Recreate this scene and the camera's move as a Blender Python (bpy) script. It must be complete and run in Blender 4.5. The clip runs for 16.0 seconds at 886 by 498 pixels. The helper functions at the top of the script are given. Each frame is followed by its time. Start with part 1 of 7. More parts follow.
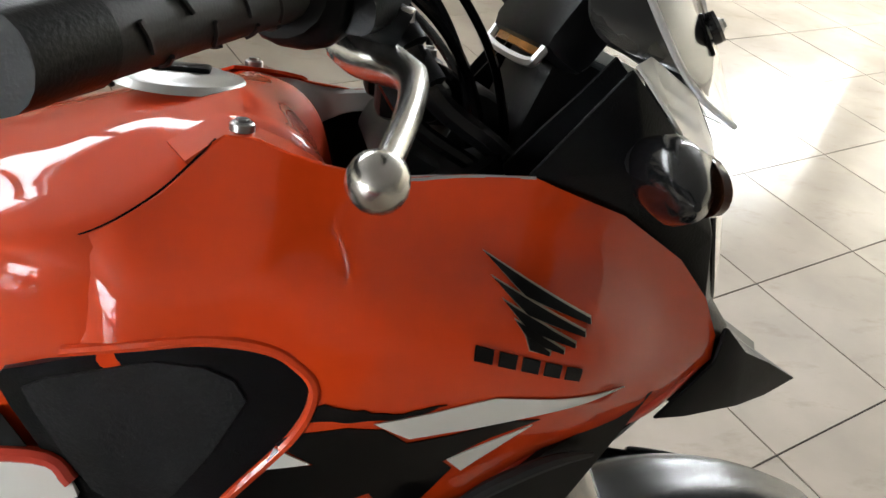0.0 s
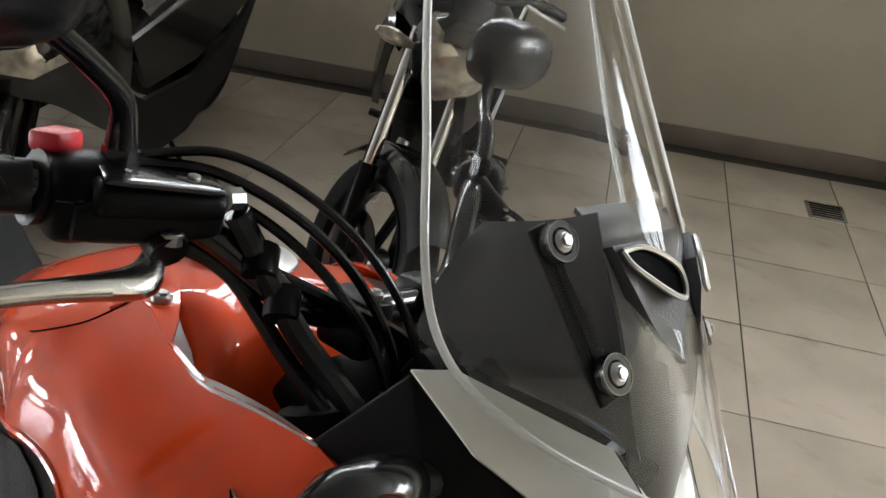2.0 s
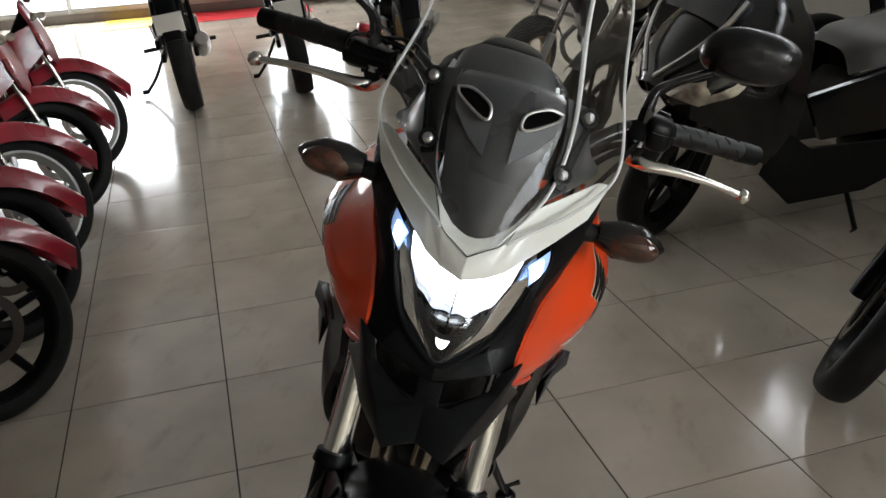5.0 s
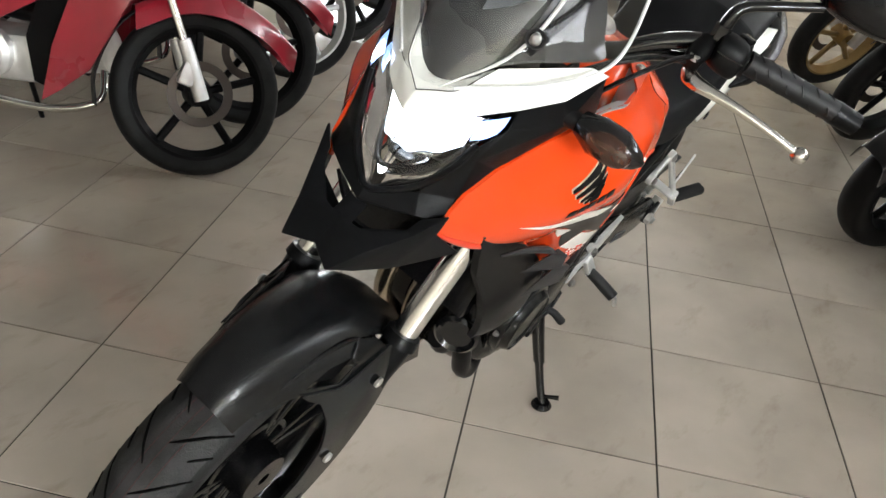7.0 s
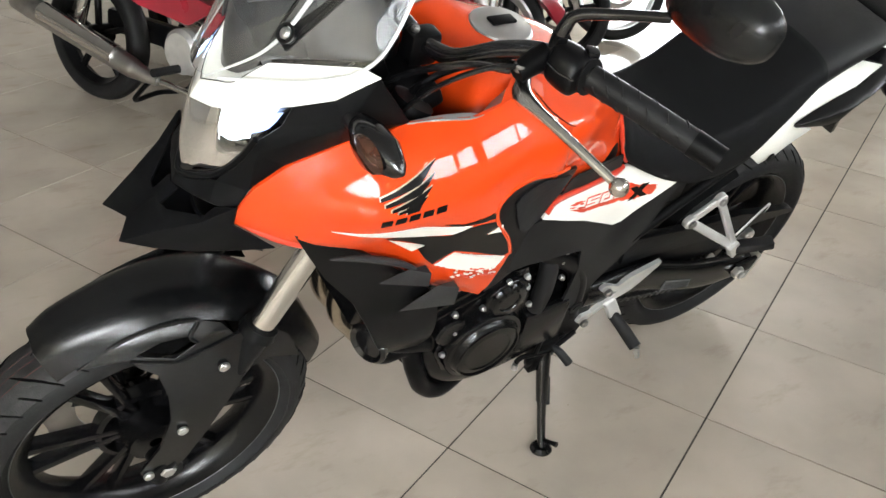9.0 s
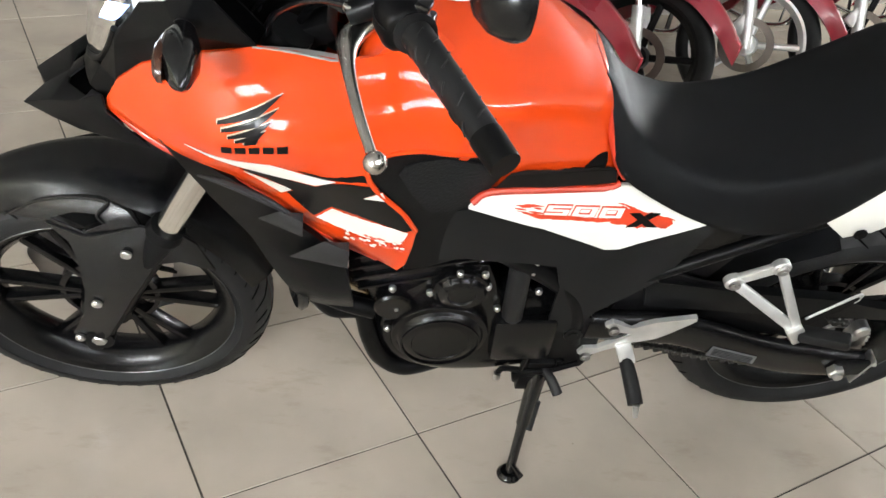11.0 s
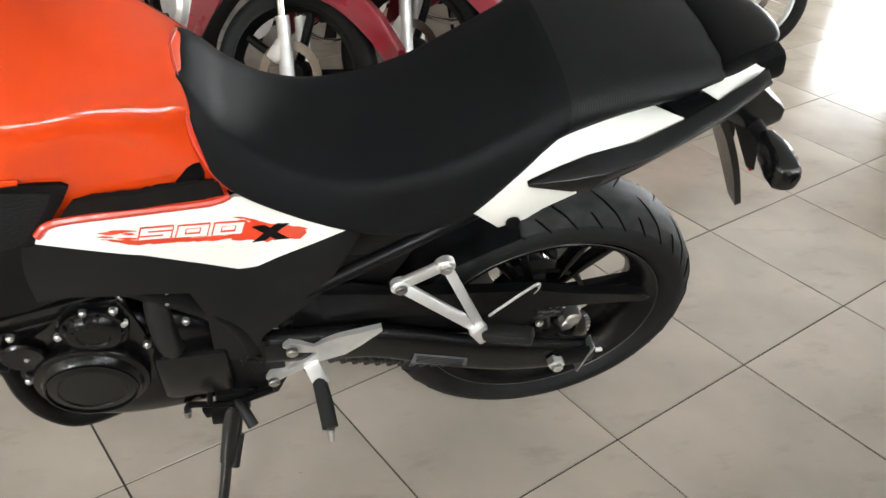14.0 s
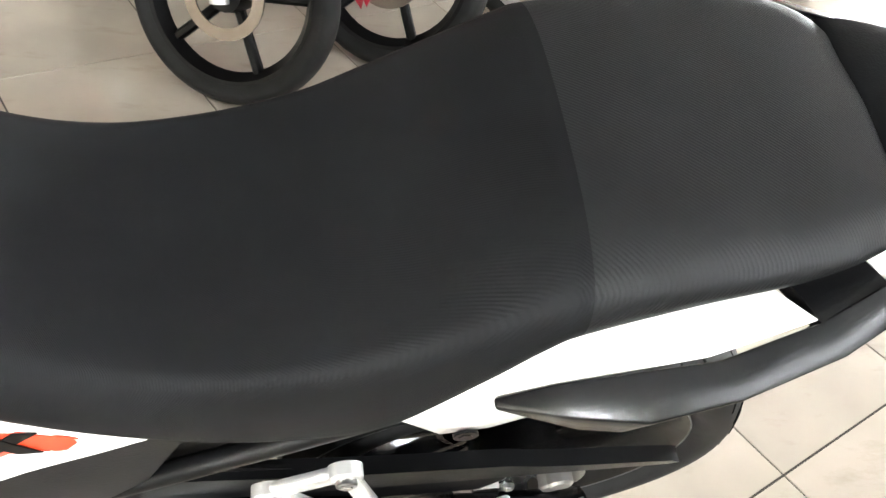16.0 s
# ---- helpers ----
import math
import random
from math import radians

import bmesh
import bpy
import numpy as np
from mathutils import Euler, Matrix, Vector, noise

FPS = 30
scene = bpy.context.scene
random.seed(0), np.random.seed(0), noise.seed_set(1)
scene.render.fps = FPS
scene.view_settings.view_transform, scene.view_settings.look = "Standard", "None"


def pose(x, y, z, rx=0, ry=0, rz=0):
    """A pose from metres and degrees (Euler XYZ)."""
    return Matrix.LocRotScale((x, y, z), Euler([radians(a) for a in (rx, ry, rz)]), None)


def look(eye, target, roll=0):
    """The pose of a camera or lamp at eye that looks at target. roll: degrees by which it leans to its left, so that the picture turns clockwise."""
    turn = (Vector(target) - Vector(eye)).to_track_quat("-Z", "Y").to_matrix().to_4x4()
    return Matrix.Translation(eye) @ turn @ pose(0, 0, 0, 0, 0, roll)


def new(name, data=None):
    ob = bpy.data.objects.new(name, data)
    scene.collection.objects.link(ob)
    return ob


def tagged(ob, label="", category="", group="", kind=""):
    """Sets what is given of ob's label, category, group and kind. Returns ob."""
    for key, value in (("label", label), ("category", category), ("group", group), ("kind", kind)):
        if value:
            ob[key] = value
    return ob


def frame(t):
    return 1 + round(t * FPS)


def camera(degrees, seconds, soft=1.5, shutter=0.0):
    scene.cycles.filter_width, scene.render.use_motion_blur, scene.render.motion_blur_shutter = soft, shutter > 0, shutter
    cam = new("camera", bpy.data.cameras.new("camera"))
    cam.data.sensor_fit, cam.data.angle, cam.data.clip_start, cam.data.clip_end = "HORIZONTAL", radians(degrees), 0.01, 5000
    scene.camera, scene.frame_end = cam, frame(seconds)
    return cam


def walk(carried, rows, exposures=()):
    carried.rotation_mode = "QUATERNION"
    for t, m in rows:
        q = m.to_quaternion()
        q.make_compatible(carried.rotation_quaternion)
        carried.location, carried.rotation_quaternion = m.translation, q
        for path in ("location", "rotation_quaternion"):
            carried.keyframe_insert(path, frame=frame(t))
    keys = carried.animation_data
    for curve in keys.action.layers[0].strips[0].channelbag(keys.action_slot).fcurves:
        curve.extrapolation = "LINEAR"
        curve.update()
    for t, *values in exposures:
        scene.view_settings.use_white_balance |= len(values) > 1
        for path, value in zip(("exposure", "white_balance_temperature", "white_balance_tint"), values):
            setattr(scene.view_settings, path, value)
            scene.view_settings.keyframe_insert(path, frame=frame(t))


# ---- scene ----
cam = camera(55.57, 16.0, soft=1.5)
PATH = [
    (0.0, pose(0.931, -0.342, 1.311, 52.91, -9.82, -7.78)),
    (0.5, pose(1.084, -0.348, 1.331, 54.60, -4.90, 3.30)),
    (1.0, pose(1.257, -0.387, 1.375, 59.54, -1.00, 17.55)),
    (1.5, pose(1.322, -0.264, 1.368, 60.49, -7.23, 26.35)),
    (2.0, pose(1.396, -0.162, 1.401, 60.02, -5.42, 38.14)),
    (2.5, pose(1.677, -0.159, 1.420, 64.30, -1.53, 50.91)),
    (3.0, pose(1.849, -0.110, 1.418, 65.04, 0.27, 59.65)),
    (3.5, pose(1.851, 0.074, 1.372, 60.23, -1.81, 69.37)),
    (4.0, pose(1.899, 0.161, 1.395, 62.70, 2.15, 78.43)),
    (4.5, pose(2.147, 0.275, 1.397, 66.18, 2.63, 87.78)),
    (5.0, pose(2.245, 0.382, 1.408, 65.32, 2.75, 97.04)),
    (5.2, pose(2.214, 0.416, 1.387, 64.53, 0.78, 99.21)),
    (7.4, pose(2.090, 0.919, 1.330, 57.74, -5.83, 129.44)),
    (8.0, pose(1.941, 1.074, 1.338, 58.14, -2.77, 136.46)),
    (8.5, pose(1.811, 1.241, 1.345, 59.78, -1.61, 143.31)),
    (9.0, pose(1.642, 1.287, 1.337, 59.48, -2.78, 146.86)),
    (9.2, pose(1.549, 1.281, 1.335, 58.91, -3.85, 148.01)),
    (11.3, pose(0.953, 1.426, 1.295, 55.90, -5.50, 176.45)),
    (11.5, pose(0.911, 1.446, 1.292, 55.26, -4.99, 176.05)),
    (12.0, pose(0.754, 1.583, 1.315, 56.09, -4.65, 176.02)),
    (12.5, pose(0.656, 1.663, 1.329, 58.34, -3.15, 175.14)),
    (13.0, pose(0.595, 1.666, 1.339, 59.78, -2.46, 173.36)),
    (13.5, pose(0.568, 1.556, 1.316, 59.11, -3.19, 170.98)),
    (14.0, pose(0.566, 1.351, 1.289, 57.06, -4.00, 166.57)),
    (14.5, pose(0.517, 1.204, 1.272, 54.71, -2.54, 163.16)),
    (15.0, pose(0.441, 1.020, 1.252, 53.19, -3.33, 164.50)),
    (15.5, pose(0.386, 0.848, 1.229, 51.25, -4.40, 166.81)),
    (16.0, pose(0.345, 0.731, 1.214, 48.47, -8.00, 169.30)),
]
EXPOSURES = [(0.0, -0.55), (0.5, -0.25), (1.0, -0.25), (1.5, -0.4), (2.0, -0.5), (2.5, -0.25), (3.0, -0.4), (3.5, -0.55), (4.0, -0.8), (4.5, -0.95), (5.0, -1.28), (5.2, -1.28), (7.4, -0.1), (9.0, -0.08), (11.5, 0.0), (12.5, -0.12), (14.5, -0.14), (15.5, 0.55), (16.0, 1.1)]
walk(cam, PATH, EXPOSURES)

# ---- world and light ----
world = bpy.data.worlds.new("sky")
scene.world = world
world.use_nodes = True
wn = world.node_tree
sky = wn.nodes.new("ShaderNodeTexSky")
sky.sky_type = "NISHITA"
sky.sun_disc = False
sky.sun_elevation = radians(50)
sky.sun_rotation = radians(200)
wn.links.new(sky.outputs[0], wn.nodes["Background"].inputs[0])
wn.nodes["Background"].inputs[1].default_value = 0.12

# the room's own axes: along the long wall (u) and across (v), turned against the motorcycle
TURN = radians(23.79)
CU, SU = math.cos(TURN), math.sin(TURN)


def uv(u, v, z=0.0):
    return Vector((u * CU - v * SU, u * SU + v * CU, z))


def window_light(name, u, v, z, w, h, toward, power):
    data = bpy.data.lights.new(name, "AREA")
    data.shape, data.size, data.size_y, data.energy = "RECTANGLE", w, h, power
    data.color = (0.95, 0.98, 1.0)
    ob = new(name, data)
    eye = uv(u, v, z)
    ob.matrix_world = look(eye, eye + uv(*toward, 0.0))
    return ob


WALL_V, END_U, FAR_U, BACK_V, CEIL = 3.05, -8.0, 8.4, -8.5, 3.3
window_light("window_light_end", END_U - 0.12, -2.25, 1.05, 2.7, 1.9, (1, 0), 730)
window_light("window_light_end", END_U - 0.12, 0.70, 1.25, 1.0, 1.5, (1, 0), 150)
window_light("window_light_side", 6.2, WALL_V + 0.36, 1.95, 3.9, 1.5, (0, -1), 950)
window_light("window_light_high", -0.6, WALL_V + 0.32, 2.475, 5.5, 0.72, (0, -1), 185)

# ---- materials ----
def material(name, color, rough=0.5, metal=0.0, vary=0.12, scale=6.0, bump=0.0, fine=300.0, coat=0.0, spec=0.5, random_tone=0.0):
    m = bpy.data.materials.new(name)
    m.use_nodes = True
    nt = m.node_tree
    b = nt.nodes["Principled BSDF"]
    b.inputs["Roughness"].default_value, b.inputs["Metallic"].default_value = rough, metal
    b.inputs["Coat Weight"].default_value, b.inputs["Coat Roughness"].default_value = coat, 0.04
    b.inputs["Specular IOR Level"].default_value = spec
    tc = nt.nodes.new("ShaderNodeTexCoord")
    n1, n2 = nt.nodes.new("ShaderNodeTexNoise"), nt.nodes.new("ShaderNodeTexNoise")
    n1.inputs["Scale"].default_value, n1.inputs["Detail"].default_value = scale, 6.0
    n2.inputs["Scale"].default_value, n2.inputs["Detail"].default_value = fine, 2.0
    for n in (n1, n2):
        nt.links.new(tc.outputs["Object"], n.inputs["Vector"])
    ramp = nt.nodes.new("ShaderNodeMix")
    ramp.data_type = "RGBA"
    lo = [max(0.0, c * (1 - vary)) for c in color] + [1]
    hi = [min(1.0, c * (1 + vary)) for c in color] + [1]
    ramp.inputs["A"].default_value, ramp.inputs["B"].default_value = lo, hi
    mr = nt.nodes.new("ShaderNodeMapRange")
    mr.inputs["From Min"].default_value, mr.inputs["From Max"].default_value = 0.35, 0.65
    nt.links.new(n1.outputs["Fac"], mr.inputs["Value"])
    nt.links.new(mr.outputs["Result"], ramp.inputs["Factor"])
    tone = ramp.outputs["Result"]
    if random_tone:
        info, hsv, mr2 = nt.nodes.new("ShaderNodeObjectInfo"), nt.nodes.new("ShaderNodeHueSaturation"), nt.nodes.new("ShaderNodeMapRange")
        mr2.inputs["To Min"].default_value, mr2.inputs["To Max"].default_value = 1 - random_tone, 1 + random_tone
        nt.links.new(info.outputs["Random"], mr2.inputs["Value"])
        nt.links.new(mr2.outputs["Result"], hsv.inputs["Value"])
        nt.links.new(tone, hsv.inputs["Color"])
        tone = hsv.outputs["Color"]
    nt.links.new(tone, b.inputs["Base Color"])
    rr = nt.nodes.new("ShaderNodeMapRange")
    rr.inputs["To Min"].default_value, rr.inputs["To Max"].default_value = rough * 0.85, min(1.0, rough * 1.2)
    nt.links.new(n1.outputs["Fac"], rr.inputs["Value"])
    nt.links.new(rr.outputs["Result"], b.inputs["Roughness"])
    if bump:
        bp = nt.nodes.new("ShaderNodeBump")
        bp.inputs["Strength"].default_value, bp.inputs["Distance"].default_value = bump, 0.002
        nt.links.new(n2.outputs["Fac"], bp.inputs["Height"])
        nt.links.new(bp.outputs["Normal"], b.inputs["Normal"])
    return m


def glass(name, color, rough=0.0, ior=1.45, keep=1.0):
    m = bpy.data.materials.new(name)
    m.use_nodes = True
    b = m.node_tree.nodes["Principled BSDF"]
    b.inputs["Base Color"].default_value = (*color, 1)
    b.inputs["Transmission Weight"].default_value = keep
    b.inputs["Roughness"].default_value, b.inputs["IOR"].default_value = rough, ior
    return m


def glow(name, color, strength):
    m = bpy.data.materials.new(name)
    m.use_nodes = True
    b = m.node_tree.nodes["Principled BSDF"]
    b.inputs["Base Color"].default_value = (*color, 1)
    b.inputs["Emission Color"].default_value = (*color, 1)
    b.inputs["Emission Strength"].default_value = strength
    return m


ORANGE = material("orange_paint", (0.62, 0.050, 0.005), 0.5, 0.0, 0.04, 3, coat=1.0, spec=0.06)
ORANGE.node_tree.nodes["Principled BSDF"].inputs["Coat IOR"].default_value = 1.6
ORANGE_DARK = material("red_orange_edge", (0.5, 0.035, 0.012), 0.3, 0.0, 0.05, 3, coat=0.8)
WHITE = material("white_paint", (0.82, 0.82, 0.76), 0.3, 0.0, 0.03, 4, coat=0.7)
PLASTIC = material("black_textured_plastic", (0.0042, 0.0044, 0.0048), 0.33, 0.0, 0.2, 9, 0.15, 600, spec=0.10)
SATIN = material("satin_black_plastic", (0.006, 0.0062, 0.0066), 0.25, 0.0, 0.2, 9, 0.06, 600, spec=0.36)
MATTE = material("charcoal_plastic", (0.0075, 0.0077, 0.0082), 0.42, 0.0, 0.15, 7, 0.10, 450, spec=0.16)
CHAMFER = material("dark_grey_plastic", (0.022, 0.0222, 0.023), 0.45, 0.0, 0.12, 8, 0.12, 500, spec=0.25)
GREYPL = material("grey_plastic", (0.10, 0.102, 0.108), 0.42, 0.0, 0.12, 8, 0.15, 500, spec=0.35)
TRIMGREY = material("silver_grey_plastic", (0.34, 0.34, 0.33), 0.32, 0.2, 0.06, 8, spec=0.4)
GLOSS = material("gloss_black", (0.006, 0.006, 0.0065), 0.16, 0.0, 0.2, 8, coat=0.3)
DARK = material("dark_frame_paint", (0.0035, 0.0035, 0.0038), 0.34, 0.0, 0.2, 8, 0.1, 500, spec=0.13)
ENGINE = material("black_engine_enamel", (0.0032, 0.0032, 0.0035), 0.17, 0.0, 0.3, 12, 0.10, 700, spec=0.34)
WHEELP = material("satin_black_wheel_paint", (0.0035, 0.0035, 0.0038), 0.24, 0.0, 0.2, 9, 0.05, 600, spec=0.30)
RUBBER = material("tyre_rubber", (0.0115, 0.0114, 0.0118), 0.55, 0.0, 0.25, 14, 0.3, 500, spec=0.18)
TREAD = material("dusty_tread_rubber", (0.024, 0.0236, 0.0236), 0.62, 0.0, 0.35, 22, 0.35, 420, spec=0.18)
RIMLIP = material("worn_rim_edge", (0.16, 0.16, 0.16), 0.3, 0.8, 0.3, 40)
VISOR = material("satin_dark_grey_visor", (0.030, 0.0305, 0.032), 0.27, 0.0, 0.15, 8, 0.05, 600, coat=0.5, spec=0.5)
REDLINE = material("faded_red_line", (0.075, 0.016, 0.014), 0.6, spec=0.2)
PADGREY = material("grey_textured_pad", (0.0095, 0.0098, 0.0105), 0.55, 0.0, 0.15, 30, 0.5, 260, spec=0.16)
CABLE = material("glossy_cable_sheath", (0.005, 0.005, 0.0055), 0.2, 0.0, 0.2, 12, spec=0.45)
SEATBROWN = material("brown_grey_vinyl", (0.060, 0.054, 0.047), 0.42, 0.0, 0.15, 8, 0.2, 500, spec=0.5)
GRIPR = material("grip_rubber", (0.009, 0.009, 0.0095), 0.50, 0.0, 0.2, 12, 0.06, 600, spec=0.3)
CHROME = material("chrome", (0.72, 0.71, 0.69), 0.13, 1.0, 0.05, 5)
ALU = material("brushed_aluminium", (0.66, 0.66, 0.65), 0.33, 1.0, 0.08, 18, 0.1, 500)
LEVER = material("polished_lever_alloy", (0.70, 0.68, 0.64), 0.22, 1.0, 0.08, 22, 0.08, 400)
CASTALU = material("satin_cast_aluminium", (0.78, 0.78, 0.77), 0.45, 0.85, 0.1, 18, 0.15, 400)
CHAINM = material("oiled_chain_steel", (0.06, 0.058, 0.055), 0.4, 0.8, 0.2, 30)
SILENCER = material("brushed_stainless_steel", (0.13, 0.11, 0.095), 0.28, 1.0, 0.08, 12, 0.15, 300)
HEADER = material("heat_tinted_steel", (0.50, 0.43, 0.34), 0.24, 1.0, 0.2, 14)
STEEL = material("steel", (0.42, 0.41, 0.40), 0.3, 1.0, 0.12, 16)
AMBER = material("smoked_amber_lens", (0.05, 0.016, 0.008), 0.12, 0.0, 0.3, 40, coat=0.6)
REDLENS = material("red_lens", (0.35, 0.012, 0.012), 0.12, 0.0, 0.2, 30, coat=0.6)
REDPLASTIC = material("red_switch", (0.5, 0.02, 0.03), 0.4)
SCREEN = glass("clear_screen", (0.97, 0.98, 0.98))
ACRYLIC = glass("polished_acrylic_edge", (0.97, 0.98, 0.96), 0.25, 1.49, 0.35)
LENSG = glass("clear_lens", (0.97, 0.98, 1.0))
LAMP = glow("headlamp_led", (0.93, 0.97, 1.0), 10.0)
LAMPDIM = glow("headlamp_rim_glow", (0.80, 0.88, 1.0), 1.6)
DRL = glow("blue_white_led", (0.36, 0.56, 1.0), 1.0)
DARKCHROME = material("smoked_chrome", (0.22, 0.225, 0.23), 0.12, 1.0, 0.2, 30)
MIRROR = material("mirror_glass", (0.6, 0.6, 0.6), 0.2, 1.0, 0.01)
LCD = material("amber_display", (0.30, 0.13, 0.03), 0.2, 0.0, 0.3, 20)
GROOVE = material("tread_groove", (0.002, 0.002, 0.002), 0.9, spec=0.05)
BLACKINK = material("black_decal", (0.004, 0.004, 0.004), 0.35, coat=0.2, spec=0.12)
SILVERINK = material("silver_decal", (0.50, 0.44, 0.34), 0.35, 0.4)
REDINK = material("red_decal", (0.62, 0.05, 0.015), 0.35, coat=0.5)
REDBODY = material("dark_red_paint", (0.27, 0.008, 0.020), 0.28, 0.0, 0.05, 4, coat=0.9)
GREYBODY = material("dark_grey_metallic", (0.05, 0.046, 0.043), 0.34, 0.3, 0.1, 8, coat=0.6)
TAN = material("gloss_clear_lamp", (0.5, 0.46, 0.38), 0.15, 0.5, 0.3, 30, coat=0.6)
GOLD = material("bronze_wheel", (0.36, 0.24, 0.10), 0.35, 0.8, 0.1, 10)


def seat_material(name, rib, depth, rough, spec):
    m = material(name, (0.0052, 0.0054, 0.0060), rough, 0.0, 0.12, 5, spec=spec)
    nt = m.node_tree
    tc = nt.nodes.new("ShaderNodeTexCoord")
    wv, w2 = nt.nodes.new("ShaderNodeTexWave"), nt.nodes.new("ShaderNodeTexNoise")
    wv.inputs["Scale"].default_value, wv.inputs["Distortion"].default_value = rib, 0.15
    wv.bands_direction = "DIAGONAL"
    w2.inputs["Scale"].default_value = 500.0
    add, bp = nt.nodes.new("ShaderNodeMath"), nt.nodes.new("ShaderNodeBump")
    bp.inputs["Strength"].default_value, bp.inputs["Distance"].default_value = depth, 0.001
    for n in (wv, w2):
        nt.links.new(tc.outputs["Object"], n.inputs["Vector"])
    nt.links.new(wv.outputs["Fac"], add.inputs[0])
    nt.links.new(w2.outputs["Fac"], add.inputs[1])
    nt.links.new(add.outputs[0], bp.inputs["Height"])
    nt.links.new(bp.outputs["Normal"], nt.nodes["Principled BSDF"].inputs["Normal"])
    return m


SEAT = seat_material("seat_vinyl", 330.0, 0.12, 0.62, 0.13)
SEATRIB = seat_material("ribbed_seat_vinyl", 210.0, 0.20, 0.52, 0.27)
TILE = material("glazed_floor_tile", (0.50, 0.44, 0.366), 0.135, 0.0, 0.11, 3.0, 0.04, 60, coat=0.45, random_tone=0.05)


def soil(m):
    """Faint dragged smudges and a few dark specks over the glaze, in the room's own scale."""
    nt = m.node_tree
    b = nt.nodes["Principled BSDF"]
    src = b.inputs["Base Color"].links[0].from_socket
    geo = nt.nodes.new("ShaderNodeNewGeometry")
    sm, sp, st = nt.nodes.new("ShaderNodeTexNoise"), nt.nodes.new("ShaderNodeTexNoise"), nt.nodes.new("ShaderNodeMapping")
    st.inputs["Scale"].default_value = (1.0, 2.6, 1.0)
    st.inputs["Rotation"].default_value = (0, 0, 0.9)
    sm.inputs["Scale"].default_value, sm.inputs["Detail"].default_value, sm.inputs["Roughness"].default_value = 5.0, 7.0, 0.65
    sp.inputs["Scale"].default_value, sp.inputs["Detail"].default_value = 34.0, 1.0
    nt.links.new(geo.outputs["Position"], st.inputs["Vector"])
    nt.links.new(st.outputs["Vector"], sm.inputs["Vector"])
    nt.links.new(geo.outputs["Position"], sp.inputs["Vector"])
    last = src
    for n, lo, hi, dark in ((sm, 0.56, 0.76, 0.80), (sp, 0.815, 0.835, 0.45)):
        mr, mix = nt.nodes.new("ShaderNodeMapRange"), nt.nodes.new("ShaderNodeMix")
        mr.inputs["From Min"].default_value, mr.inputs["From Max"].default_value = lo, hi
        mix.data_type, mix.blend_type = "RGBA", "MULTIPLY"
        mix.inputs["B"].default_value = (dark, dark * 0.96, dark * 0.90, 1)
        nt.links.new(n.outputs["Fac"], mr.inputs["Value"])
        nt.links.new(mr.outputs["Result"], mix.inputs["Factor"])
        nt.links.new(last, mix.inputs["A"])
        last = mix.outputs["Result"]
    nt.links.new(last, b.inputs["Base Color"])


soil(TILE)
TILE.node_tree.nodes["Principled BSDF"].inputs["Coat Roughness"].default_value = 0.09
GROUT = material("dark_grout", (0.055, 0.048, 0.04), 0.85, 0.0, 0.25, 20, 0.3, 200)
WALLP = material("beige_wall_paint", (0.56, 0.52, 0.43), 0.6, 0.0, 0.05, 1.5, 0.1, 120)
WALLD = material("brown_wall_paint", (0.16, 0.145, 0.125), 0.6, 0.0, 0.05, 1.5, 0.1, 120)
SKIRT = material("brown_tile_skirting", (0.22, 0.19, 0.165), 0.35, 0.0, 0.12, 5)
CEILP = material("grey_ceiling_paint", (0.22, 0.215, 0.205), 0.7, 0.0, 0.04, 2)
FRAMEP = material("aluminium_window_frame", (0.5, 0.5, 0.5), 0.4, 0.7, 0.1, 8)
PANE = glass("window_pane", (0.98, 0.99, 1.0))


# ---- mesh helpers ----
class Geo:
    """A growing list of vertices and faces."""

    def __init__(self):
        self.v, self.f = [], []

    def add(self, verts, faces):
        n = len(self.v)
        self.v += [tuple(p) for p in verts]
        self.f += [tuple(i + n for i in f) for f in faces]
        return self

    def join(self, other, m=None):
        return self.add([m @ Vector(p) for p in other.v] if m else other.v, other.f)

    def flipped(self):
        g = Geo()
        g.v, g.f = [(x, -y, z) for x, y, z in self.v], [f[::-1] for f in self.f]
        return g

    def both(self):
        return Geo().join(self).join(self.flipped())


def part(name, geo, mat, parent=None, label="", sharp=38):
    me = bpy.data.meshes.new(name)
    me.from_pydata(geo.v, [], geo.f)
    me.validate()
    me.materials.append(mat)
    me.shade_smooth()
    me.set_sharp_from_angle(angle=radians(sharp))
    ob = new(name, me)
    ob.parent = parent
    return tagged(ob, label)


def thing(name, label, category, group="", m=None):
    ob = new(name)
    ob.empty_display_size = 0.1
    if m:
        ob.matrix_world = m
    return tagged(ob, label, category, group)


def spline(pts, n):
    """n points of a smooth curve through pts."""
    p = np.array(pts, float)
    if len(p) == 2:
        return [tuple(p[0] + (p[1] - p[0]) * k / (n - 1)) for k in range(n)]
    q = np.vstack([2 * p[0] - p[1], p, 2 * p[-1] - p[-2]])
    out = []
    for k in range(n):
        s = k / (n - 1) * (len(p) - 1)
        i = min(int(s), len(p) - 2)
        t = s - i
        a, b, c, d = q[i:i + 4]
        out.append(tuple(0.5 * (2 * b + (c - a) * t + (2 * a - 5 * b + 4 * c - d) * t ** 2 + (3 * b - a - 3 * c + d) * t ** 3)))
    return out


